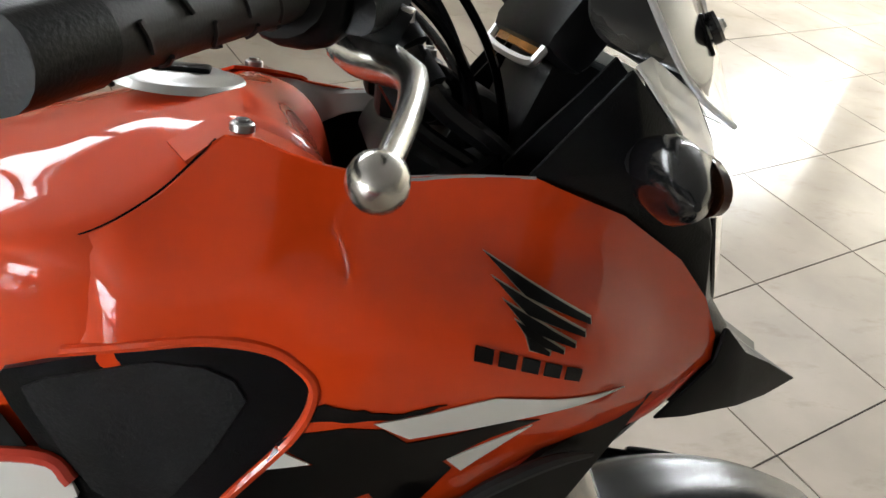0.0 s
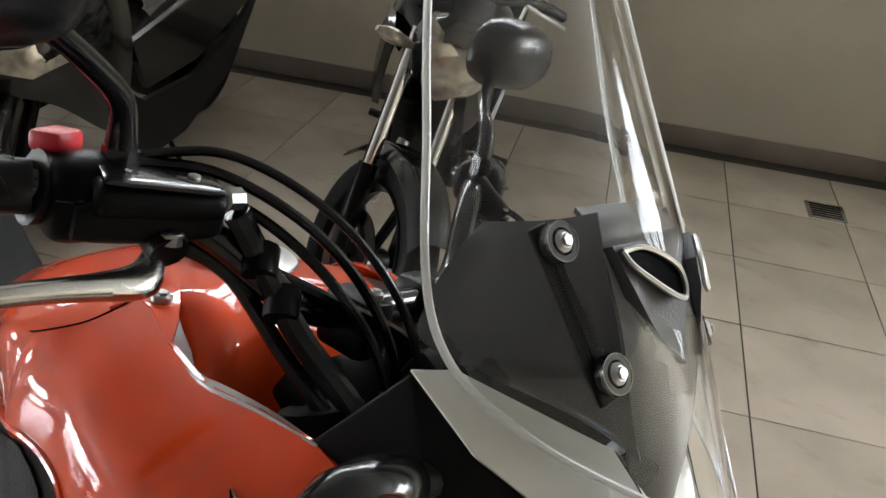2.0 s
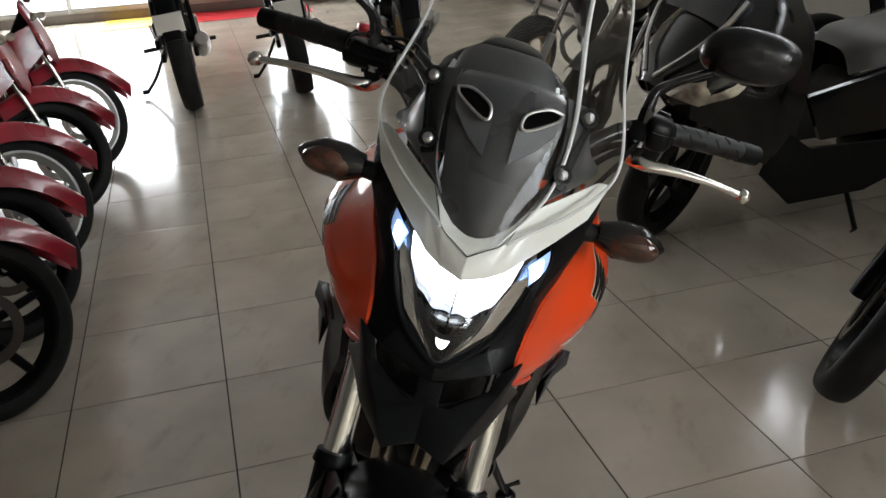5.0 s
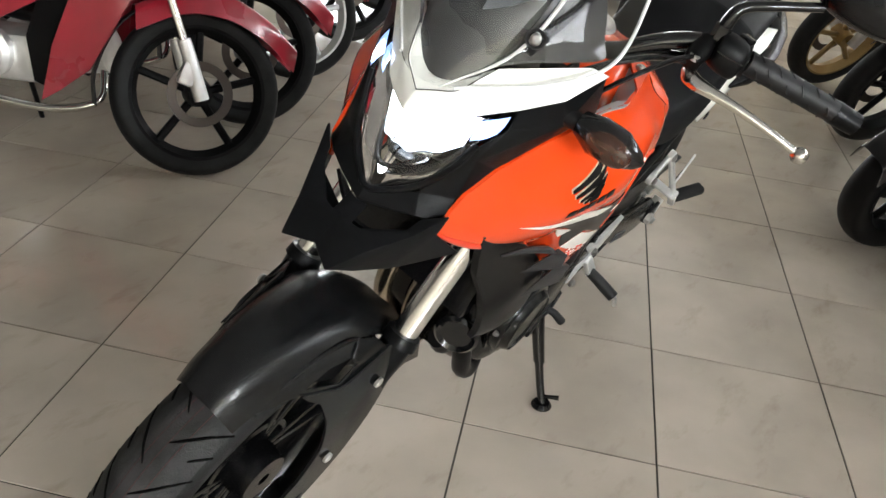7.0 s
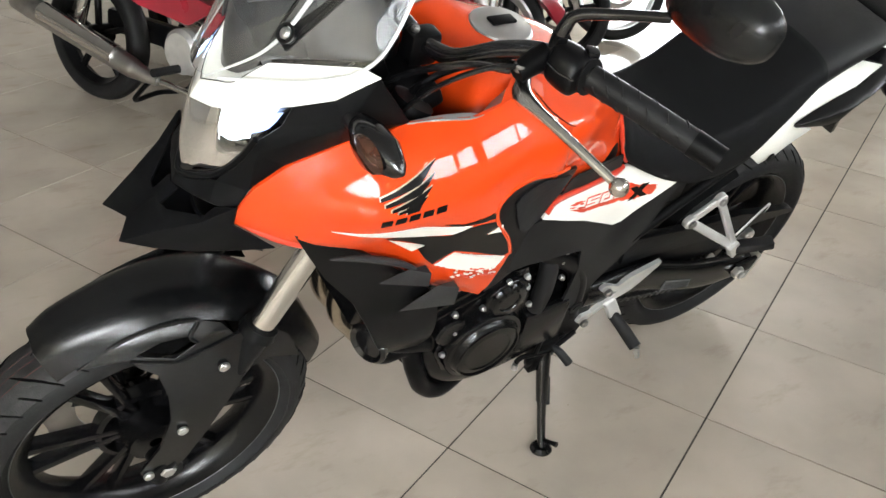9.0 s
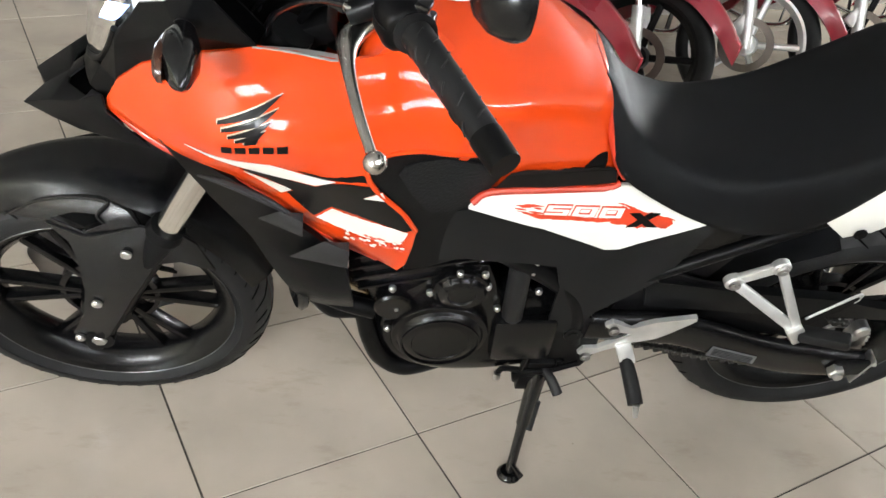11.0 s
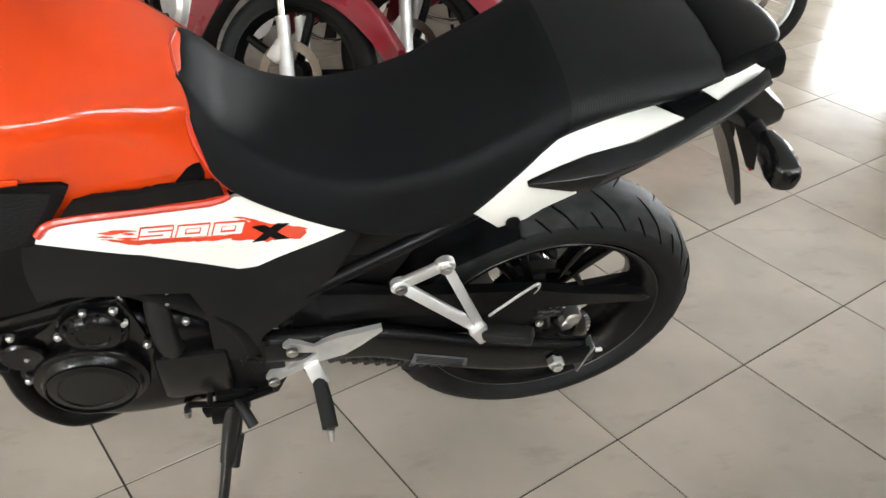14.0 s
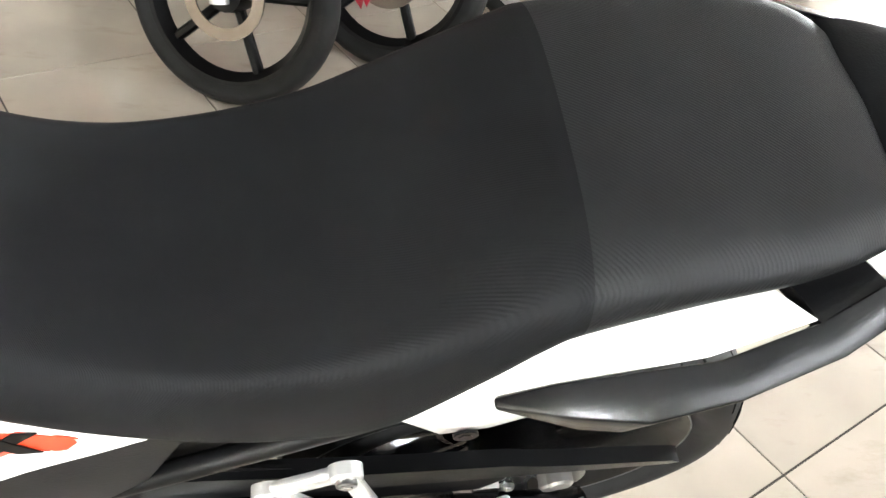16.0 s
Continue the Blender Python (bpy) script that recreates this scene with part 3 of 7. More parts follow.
slider = tube([fork_point(0.27, 0.100), fork_point(0.36, 0.100), fork_point(0.48, 0.102), fork_point(0.60)], [0.020, 0.022, 0.023, 0.026], 20, 14)
slider.join(tube([fork_point(0.598), fork_point(0.614)], [0.031, 0.028], 20))
slider.join(tube([(FAX, 0.075, FAZ), (FAX, 0.118, FAZ)], 0.026, 18))
for o in pair("fork_leg", slider, PLASTIC, label="black cast fork leg"):
    s = 1 if o.name == "fork_leg" else -1
    P("fork_tube", tube([fork_point(0.60, s * 0.104), fork_point(1.00, s * 0.104)], 0.0208, 24), CHROME, o, "polished chrome fork tube")
clamp = Geo()
for z in (0.80, 0.985):
    for s in (1, -1):
        p0, p1 = Vector(fork_point(z - 0.02, s * 0.104)), Vector(fork_point(z + 0.02, s * 0.104))
        clamp.join(tube([p0, p1], 0.031, 18))
    c = Vector(fork_point(z, 0)) + Vector((-0.03, 0, 0))
    clamp.join(box(c, (0.07, 0.20, 0.034), 0.008, (0, 26.5, 0)))
P("triple_clamp", clamp, DARK)


def fender_row(deg, r, half, drop):
    a = radians(deg)
    row = []
    for f in (-1, -0.92, -0.7, -0.4, 0, 0.4, 0.7, 0.92, 1):
        rr = r - drop * max(0, abs(f) - 0.45) ** 1.6 * 2.2
        row.append((FAX + rr * math.cos(a), f * half, FAZ + rr * math.sin(a)))
    return row


fender = loft([fender_row(d, r, h, dr) for d, r, h, dr in ((62, 0.334, 0.056, 0.050), (70, 0.346, 0.061, 0.052), (85, 0.355, 0.066, 0.036), (100, 0.358, 0.074, 0.026), (116, 0.355, 0.082, 0.030),
                                                          (135, 0.350, 0.082, 0.05), (146, 0.342, 0.078, 0.05), (158, 0.336, 0.070, 0.05))], 25, 44)
fo = P("front_fender", thick(fender, 0.004), SATIN, label="satin black plastic front mudguard with side fins")
FS = Surface([(1.53, 0.572, 0.060), (1.459, 0.587, 0.077), (1.429, 0.562, 0.094), (1.393, 0.578, 0.099), (1.31, 0.612, 0.106), (1.33, 0.566, 0.122), (1.398, 0.434, 0.126), (1.45, 0.304, 0.112), (1.265, 0.60, 0.116), (1.20, 0.525, 0.120), (1.29, 0.545, 0.124), (1.415, 0.50, 0.118)])
fin = sheet([(1.462, 0.588), (1.446, 0.570), (1.424, 0.556), (1.414, 0.52), (1.414, 0.46), (1.432, 0.38), (1.464, 0.312), (1.458, 0.288), (1.425, 0.285), (1.395, 0.33), (1.340, 0.45), (1.290, 0.540), (1.25, 0.546), (1.197, 0.522), (1.222, 0.585), (1.25, 0.612), (1.31, 0.612), (1.350, 0.594), (1.393, 0.578), (1.43, 0.584)],
            FS, 0.005, 0.013)
pair("fender_fin", fin, SATIN, fo, "black plastic fin of the mudguard")
# cheek between the shoulder crease and the fin's ridge, with a slot through it
CHEEK = {"a": (1.528, 0.057, 0.572), "k1": (1.475, 0.061, 0.612), "k2": (1.416, 0.066, 0.632), "b": (1.358, 0.076, 0.636), "i": (1.325, 0.092, 0.632), "f": (1.308, 0.106, 0.613), "e": (1.393, 0.101, 0.579), "c": (1.459, 0.080, 0.587),
         "s1": (1.450, 0.080, 0.594), "s2": (1.412, 0.082, 0.612), "s3": (1.372, 0.090, 0.618), "s4": (1.362, 0.097, 0.606), "s5": (1.398, 0.099, 0.586), "r": (1.248, 0.115, 0.622)}
for s in (1, -1):
    cheek = P("fender_cheek", half(CHEEK, ["a k1 s1 c", "k1 k2 s2 s1", "k2 b s3 s2", "b i s4 s3", "i f e s4", "s4 e s5", "s5 e c s1"], s, 0.003, 0.0012), SATIN, fo, "black cheek of the mudguard with a slot")
    back = {k: (p[0], p[1] - 0.012, p[2] - 0.002) for k, p in CHEEK.items()}
    deep = {k: back[k] for k in ("s1", "s2", "s3", "s4", "s5")}
    deep.update({k.upper(): (p[0], p[1] - 0.002, p[2]) for k, p in deep.items()})
    P("fender_slot", solid(deep, ["s1 s2 s3 s4 s5", "S5 S4 S3 S2 S1"] + [f"s{a} S{a} S{b} s{b}" for a, b in ((1, 2), (2, 3), (3, 4), (4, 5), (5, 1))], s, 0.0003), GROOVE, cheek)
    P("fender_ridge", tube([(x, s * (y + 0.002), z) for x, y, z in (CHEEK["c"], (1.425, 0.090, 0.580), CHEEK["e"], (1.350, 0.104, 0.594), CHEEK["f"])], [0.0015, 0.003, 0.0035, 0.003, 0.0015], 8, 30), SATIN, cheek)
    P("shoulder_crease", tube([(x, s * (y + 0.001), z) for x, y, z in (CHEEK["a"], CHEEK["k1"], CHEEK["k2"], CHEEK["b"], CHEEK["s3"], CHEEK["s4"])], [0.0015, 0.0035, 0.0042, 0.0042, 0.0032, 0.0018], 8, 40), SATIN, cheek)
for x, z in ((1.331, 0.566), (1.398, 0.434)):
    pair("bolt", bolt((x, FS(x, z) + 0.003, z), 0.009, 0.005), ALU, fo, "silver hex bolt")
pair("bolt", bolt((1.452, 0.114, 0.306), 0.009, 0.006), ALU, fo)

# tank
tank_sections = [
    [(0.580, 0.0, 0.830), (0.580, 0.040, 0.826), (0.580, 0.066, 0.816), (0.580, 0.086, 0.800), (0.580, 0.102, 0.782), (0.580, 0.106, 0.755)],
    [(0.618, 0.0, 0.918), (0.618, 0.045, 0.914), (0.618, 0.074, 0.902), (0.618, 0.092, 0.882), (0.618, 0.108, 0.830), (0.618, 0.113, 0.765)],
    [(0.66, 0.0, 0.950), (0.66, 0.055, 0.944), (0.66, 0.096, 0.926), (0.66, 0.119, 0.900), (0.66, 0.126, 0.848), (0.66, 0.124, 0.775)],
    [(0.72, 0.0, 0.984), (0.72, 0.065, 0.977), (0.72, 0.112, 0.958), (0.72, 0.144, 0.930), (0.72, 0.147, 0.872), (0.72, 0.140, 0.785)],
    [(0.79, 0.0, 1.006), (0.79, 0.070, 0.999), (0.79, 0.128, 0.979), (0.79, 0.177, 0.951), (0.79, 0.175, 0.885), (0.79, 0.155, 0.79)],
    [(0.85, 0.0, 1.024), (0.85, 0.075, 1.016), (0.85, 0.126, 0.994), (0.85, 0.181, 0.957), (0.85, 0.194, 0.880), (0.85, 0.176, 0.79)],
    [(0.915, 0.0, 1.030), (0.915, 0.065, 1.027), (0.915, 0.112, 1.018), (0.915, 0.156, 0.955), (0.915, 0.182, 0.870), (0.915, 0.176, 0.79)],
    [(0.960, 0.0, 0.995), (0.965, 0.07, 0.998), (0.975, 0.106, 0.992), (0.985, 0.146, 0.95), (0.985, 0.165, 0.87), (0.985, 0.17, 0.80)],
    [(0.990, 0.0, 0.90), (0.995, 0.05, 0.90), (1.0, 0.09, 0.90), (1.01, 0.12, 0.88), (1.01, 0.13, 0.84), (1.01, 0.14, 0.80)],
]
tank = loft([[(x, -y, z) for x, y, z in s[:0:-1]] + s for s in tank_sections], 41, 60)
tk = P("fuel_tank", tank, ORANGE, label="glossy orange painted fuel tank")
cap = Geo().join(lathe([(0.052, 0.0), (0.048, 0.006), (0.038, 0.007), (0.034, 0.010), (0.001, 0.011)], 40), pose(0.862, 0, 1.027, 90, 0, 0))
co = P("fuel_cap", cap, ALU, tk, "silver round fuel cap")
P("cap_lock", box((0.862, 0, 1.039), (0.045, 0.022, 0.006), 0.003), DARK, co)

BODY_BASE = Surface([
    (0.77, 0.935, 0.178), (0.80, 0.90, 0.186), (0.85, 0.940, 0.190), (0.85, 0.962, 0.182), (0.93, 0.962, 0.197), (0.85, 0.908, 0.203), (0.87, 0.985, 0.166), (0.905, 1.02, 0.146), (0.925, 0.930, 0.204), (0.915, 0.88, 0.214), (0.97, 1.00, 0.168),
    (1.0, 0.88, 0.226), (1.0, 0.95, 0.206), (1.066, 0.91, 0.220), (1.066, 0.84, 0.206), (1.154, 0.889, 0.198), (1.079, 0.97, 0.1835), (1.11, 1.012, 0.158), (1.20, 0.96, 0.146), (1.232, 0.961, 0.126), (1.171, 0.995, 0.145),
    (1.25, 0.93, 0.127), (1.295, 0.895, 0.107), (1.317, 0.845, 0.104), (1.22, 0.83, 0.152), (1.12, 0.80, 0.178), (1.03, 0.76, 0.194), (0.95, 0.70, 0.196), (0.915, 0.63, 0.186)], 4e-4)
RIDGE = [(0.66, 0.948), (0.74, 0.951), (0.85, 0.950), (0.92, 0.949), (0.985, 0.944), (1.05, 0.935), (1.10, 0.926), (1.156, 0.910), (1.21, 0.888), (1.27, 0.866)]


def off_line(x, z, line):
    """Distance from a bent line, and how far along it (0 to 1) the nearest place lies."""
    near, where = 9.0, 0.0
    for i, ((ax, az), (bx, bz)) in enumerate(zip(line, line[1:])):
        dx, dz = bx - ax, bz - az
        f = min(1.0, max(0.0, ((x - ax) * dx + (z - az) * dz) / (dx * dx + dz * dz)))
        d = math.hypot(x - ax - f * dx, z - az - f * dz)
        if d < near:
            near, where = d, (i + f) / (len(line) - 1)
    return near, where


LOWEDGE = [(1.317, 0.845), (1.247, 0.812), (1.155, 0.795), (1.10, 0.758), (1.04, 0.703), (0.935, 0.634)]


def BODY(x, z):
    """The panel's skin: a smooth sheet with one long rounded ridge, steeper above it than below, a hollow under the upper rim a curled lower edge and a rear end that dives under the tank's skin."""
    d, w = off_line(x, z, RIDGE)
    above = z > float(np.interp(x, [p[0] for p in RIDGE], [p[1] for p in RIDGE]))
    tall = float(np.interp(w, (0.0, 0.10, 0.30, 0.60, 0.85, 1.0), (0.0, 0.0070, 0.0076, 0.0085, 0.0080, 0.0)))
    rise = tall - (0.34 if above else 0.22) * (math.sqrt(d * d + 0.018 ** 2) - 0.018)
    y = BODY_BASE(x, z) + math.log1p(math.exp(min(40.0, rise * 1100.0))) / 1100.0 * min(1.0, tall / 0.004)
    y -= 0.011 * max(0.0, 1.0 - off_line(x, z, LOWEDGE)[0] / 0.032) ** 2
    rear = min(1.0, max(0.0, (0.850 - x) / 0.060))
    y -= 0.016 * rear * rear * (3 - 2 * rear)
    return y - (0.60 * tall * math.exp(-((d - 0.048) / 0.024) ** 2) if above else 0.0)


SIDE = [(1.319, 0.845), (1.312, 0.872), (1.292, 0.908), (1.255, 0.945), (1.19, 0.985), (1.112, 1.013), (1.06, 1.012), (1.01, 1.006), (0.96, 1.012), (0.925, 1.022), (0.903, 1.022), (0.868, 0.987), (0.83, 0.964), (0.79, 0.947),
        (0.785, 0.925), (0.792, 0.894), (0.815, 0.888), (0.863, 0.902), (0.90, 0.908), (0.935, 0.908), (0.954, 0.899), (0.968, 0.881), (0.957, 0.846), (0.914, 0.788), (0.890, 0.744), (0.892, 0.70), (0.897, 0.650), (0.908, 0.628), (0.935, 0.634), (1.04, 0.703), (1.10, 0.758), (1.155, 0.795), (1.247, 0.812)]
pair("side_panel", sheet(SIDE, BODY, 0.005, 0.014), ORANGE, tk, "glossy orange fairing panel with black and white graphics")


def decal(name, outline, mat, lift=0.0012, res=0.012, both=True, parent=None):
    g = sheet(outline, BODY, 0.0012, res, lift)
    return pair(name, g, mat, parent or tk) if both else P(name, g, mat, parent or tk)


def mixed(outline, rough, seed):
    """An outline with a torn, brushed edge."""
    r, out = random.Random(seed), []
    for (x1, z1), (x2, z2) in zip(outline, outline[1:] + outline[:1]):
        k = max(1, int(math.hypot(x2 - x1, z2 - z1) / 0.006))
        for i in range(k):
            e = 0.0 if i == 0 else rough
            out.append((x1 + (x2 - x1) * i / k + r.uniform(-e, e), z1 + (z2 - z1) * i / k + r.uniform(-e, e)))
    return out


decal("white_stripe", [(1.205, 0.858), (1.146, 0.865), (1.09, 0.874), (1.05, 0.866), (1.008, 0.859), (1.034, 0.843), (1.078, 0.845), (1.125, 0.851), (1.17, 0.855)], WHITE, 0.0020)
decal("torn_stripe", mixed([(1.056, 0.871), (1.02, 0.866), (0.975, 0.873), (0.963, 0.868), (0.960, 0.858), (1.0, 0.861), (1.025, 0.862)], 0.0012, 5), BLACKINK)
decal("black_cross", [(1.132, 0.845), (1.106, 0.848), (1.065, 0.840), (1.033, 0.838), (1.015, 0.853), (0.99, 0.855), (0.955, 0.848), (0.946, 0.840), (0.972, 0.823), (0.938, 0.819), (0.916, 0.786), (0.897, 0.748), (0.906, 0.743), (0.978, 0.780), (1.012, 0.792), (1.036, 0.757), (1.052, 0.775), (1.072, 0.804), (1.063, 0.813), (1.097, 0.832)], BLACKINK, 0.0012)
decal("white_stripe", [(1.127, 0.841), (1.094, 0.827), (1.066, 0.815), (1.080, 0.800), (1.10, 0.816)], WHITE, 0.0022)
decal("white_flash", mixed([(1.032, 0.755), (1.011, 0.787), (0.96, 0.766), (0.902, 0.741), (0.908, 0.718), (0.938, 0.713), (0.98, 0.730)], 0.0012, 6), WHITE, 0.0022)
decal("white_flash", [(0.969, 0.825), (0.945, 0.838), (0.939, 0.820)], WHITE, 0.0026)
low = [(1.317, 0.845), (1.247, 0.814), (1.155, 0.797), (1.10, 0.760), (1.04, 0.705), (0.94, 0.638)]
pair("panel_edge", tube([(x, BODY(x, z) - 0.004, z) for x, z in low], [0.004, 0.008, 0.010, 0.009, 0.008, 0.005], 10, 50), ORANGE_DARK, tk, "dark orange lower edge of the panel")
rand = random.Random(7)
for s in range(44):
    x = rand.uniform(0.905, 0.99)
    z = 0.702 + 0.22 * (x - 0.905) + rand.uniform(-0.012, 0.014)
    decal("paint_splash", [(x + rand.uniform(0.0015, 0.0055) * math.cos(a), z + rand.uniform(0.001, 0.0035) * math.sin(a) + 0.0015 * math.cos(a)) for a in (0, 1.2, 2.4, 3.7, 5.0)], WHITE if s % 2 else REDINK, 0.0030)

# wing emblem of five bars and a row of letter-like bars below it
TIPS = [(1.075, 0.968), (1.080, 0.955), (1.087, 0.943), (1.095, 0.932), (1.103, 0.922)]
ROOTS = [(1.155, 0.924), (1.150, 0.917), (1.142, 0.911), (1.133, 0.908), (1.122, 0.908)]


def feather(k, grow):
    (xt, zt), (xr, zr) = TIPS[k], ROOTS[k]
    w = 0.0036 - 0.0002 * k + grow
    return [(xt - grow, zt + grow), (xt + 0.4 * (xr - xt), zt + 0.45 * (zr - zt) + w * 0.9), (xr + grow, zr + w * 0.7), (xr + grow, zr - w * 0.3), (xt + 0.4 * (xr - xt) - 0.004, zt + 0.45 * (zr - zt) - w)]


for k in range(5):
    pair("emblem_bar", sheet(feather(k, 0.0), BODY, 0.0012, 0.012, 0.0026), BLACKINK, tk)
    pair("emblem_edge", sheet(feather(k, 0.0011), BODY, 0.0012, 0.012, 0.0014), SILVERINK, tk)
for k in range(5):
    x = 1.152 - k * 0.0178
    z = 0.882 + 0.31 * (1.152 - x)
    pair("name_bar", sheet([(x - 0.0135, z + 0.0042), (x, z), (x, z + 0.0105), (x - 0.0135, z + 0.0147)], BODY, 0.001, 0.02, 0.0016), BLACKINK, tk)

# flat bolted corner of the panel and the pale inner wall along its rim
def rim(x, z, dz=0.0, f=0.0):
    return (x, BODY(x, z) - f, z + dz)


shelf_out = [rim(0.966, 1.011, 0.002), rim(0.945, 1.015, 0.002), rim(0.925, 1.021, 0.002), rim(0.903, 1.021, 0.002), rim(0.880, 1.002, 0.004)]
shelf_in = [(0.960, 0.154, 1.016), (0.944, 0.138, 1.021), (0.922, 0.120, 1.025), (0.897, 0.103, 1.028), (0.866, 0.128, 1.012)]
rows = [[tuple(a[k] + (b[k] - a[k]) * f for k in range(3)) for a, b in zip(shelf_out, shelf_in)] for f in (0, 0.33, 0.66, 1)]
pair("panel_corner", thick(grid(rows), 0.003), ORANGE, tk, "flat orange corner of the panel")
wall_top = [rim(1.112, 1.013, 0.001), rim(1.06, 1.012, 0.001), rim(1.01, 1.006, 0.001), rim(0.967, 1.011, 0.0, 0.002), (0.944, 0.144, 1.014), (0.922, 0.124, 1.016), (0.896, 0.103, 1.016)]
wall_mid = [rim(1.110, 1.011, -0.002, 0.010), rim(1.06, 1.012, -0.003, 0.014), rim(1.01, 1.006, -0.002, 0.016), (0.985, 0.150, 1.000), (0.962, 0.134, 0.998), (0.942, 0.119, 0.996), (0.920, 0.102, 0.994)]
wall_low = [rim(1.108, 1.009, -0.012, 0.016), rim(1.058, 1.010, -0.016, 0.022), rim(1.01, 1.004, -0.016, 0.028), (0.990, 0.142, 0.978), (0.968, 0.124, 0.970), (0.948, 0.106, 0.965), (0.928, 0.092, 0.960)]
trim = grid([spline(r, 24) for r in (wall_top, wall_mid, wall_low)])
pair("panel_trim", thick(trim, 0.002), TRIMGREY, tk, "pale plastic inner edge of the panel")
pair("bolt", bolt((0.914, 0.132, 1.023), 0.0085, 0.007, "z"), STEEL, tk)
seam_line = [(0.900, 1.020), (0.885, 1.004), (0.868, 0.988), (0.848, 0.975), (0.828, 0.964), (0.805, 0.954)]
pair("panel_seam", tube([(x - 0.002, BODY(x, z) + 0.0004, z) for x, z in seam_line], [0.0008, 0.0008, 0.0008, 0.0007, 0.0006, 0.0003], 8, 40), GROOVE, tk, "dark seam between the tank and the panel")
inner = sheet([(1.11, 1.0), (1.0, 0.995), (0.97, 0.96), (0.98, 0.86), (1.05, 0.82), (1.2, 0.85), (1.24, 0.93)], lambda x, z: BODY(x, z) - 0.012, 0.004, 0.03)
pair("panel_liner", inner, PLASTIC, tk)

# knee pads
PADS = Surface([(0.97, 0.88, 0.220), (0.90, 0.89, 0.208), (0.85, 0.88, 0.194), (0.762, 0.852, 0.164), (0.786, 0.808, 0.169), (0.80, 0.868, 0.183), (0.813, 0.784, 0.176), (0.86, 0.72, 0.184), (0.90, 0.66, 0.190), (0.87, 0.82, 0.196), (0.93, 0.80, 0.210)])
pad = [(0.968, 0.881), (0.954, 0.899), (0.935, 0.906), (0.90, 0.905), (0.863, 0.899), (0.80, 0.876), (0.771, 0.863), (0.764, 0.853), (0.774, 0.832), (0.792, 0.803), (0.814, 0.774), (0.82, 0.735), (0.80, 0.69), (0.77, 0.655), (0.80, 0.632), (0.86, 0.625), (0.898, 0.63), (0.899, 0.66), (0.896, 0.70), (0.892, 0.744), (0.914, 0.787), (0.957, 0.846)]
pair("knee_pad", sheet(pad, PADS, 0.010, 0.015), PLASTIC, tk, "black plastic knee panel with a grey textured pad")
raised = [(0.926, 0.868), (0.918, 0.882), (0.900, 0.889), (0.868, 0.888), (0.80, 0.865), (0.783, 0.853), (0.790, 0.836), (0.806, 0.808), (0.826, 0.778), (0.838, 0.772), (0.868, 0.772), (0.882, 0.787), (0.906, 0.826)]
pair("pad_insert", sheet(raised, PADS, 0.006, 0.012, 0.0026), PADGREY, tk, "grey pad with a fine woven texture")
lip = [(0.812, 0.886), (0.835, 0.894), (0.863, 0.902), (0.90, 0.908), (0.935, 0.907), (0.954, 0.899), (0.968, 0.881), (0.957, 0.846), (0.914, 0.788), (0.891, 0.744)]
pair("panel_lip", tube([(x, max(BODY(x, z), PADS(x, z)) - 0.001, z) for x, z in lip], 0.0040, 8, 60), ORANGE, tk)
edge = [(0.640, 0.0, 0.935), (0.634, 0.04, 0.928), (0.627, 0.072, 0.908), (0.622, 0.092, 0.884), (0.609, 0.107, 0.842), (0.590, 0.111, 0.802), (0.572, 0.110, 0.778)]
pair("tank_lip", tube(edge, 0.0045, 8, 40), ORANGE_DARK, tk)

# lower rear edge of the tank: black band with a thin red line
TS2 = Surface([(0.786, 0.808, 0.167), (0.762, 0.852, 0.160), (0.74, 0.83, 0.152), (0.70, 0.82, 0.143), (0.597, 0.811, 0.112), (0.585, 0.778, 0.111), (0.70, 0.79, 0.144), (0.65, 0.785, 0.129), (0.70, 0.86, 0.145), (0.62, 0.86, 0.112)])
g = sheet([(0.766, 0.826), (0.70, 0.816), (0.591, 0.799), (0.588, 0.788), (0.584, 0.772), (0.66, 0.782), (0.692, 0.787), (0.783, 0.804)], TS2, 0.001, 0.014, 0.0035)
pair("black_band", g, BLACKINK, tk)
g = sheet(mixed([(0.764, 0.829), (0.735, 0.828), (0.70, 0.822), (0.66, 0.818), (0.62, 0.810), (0.594, 0.803), (0.600, 0.796), (0.70, 0.812), (0.764, 0.822)], 0.0016, 12), TS2, 0.001, 0.010, 0.003)
pair("brushed_edge", g, BLACKINK, tk)
red = [(0.813, 0.783), (0.790, 0.798), (0.70, 0.783), (0.605, 0.765), (0.578, 0.769)]
pair("red_lip", tube([(x, TS2(x, z) + 0.003, z) for x, z in red], 0.006, 8, 20), ORANGE_DARK, tk)

# side covers
SC = Surface([(0.813, 0.784, 0.178), (0.70, 0.77, 0.154), (0.602, 0.765, 0.126), (0.562, 0.769, 0.110), (0.549, 0.645, 0.141), (0.408, 0.706, 0.130), (0.50, 0.735, 0.123), (0.60, 0.70, 0.147), (0.72, 0.72, 0.172), (0.62, 0.67, 0.152)])
white_cover = [(0.817, 0.772), (0.812, 0.783), (0.790, 0.795), (0.692, 0.779), (0.602, 0.762), (0.572, 0.767), (0.557, 0.764), (0.53, 0.751), (0.48, 0.733), (0.407, 0.706), (0.46, 0.683), (0.52, 0.657), (0.546, 0.645), (0.573, 0.647), (0.61, 0.668), (0.693, 0.716)]
sc = pair("side_cover", sheet(white_cover, SC, 0.006, 0.016), WHITE, None, "glossy white side cover with a red and black model mark")
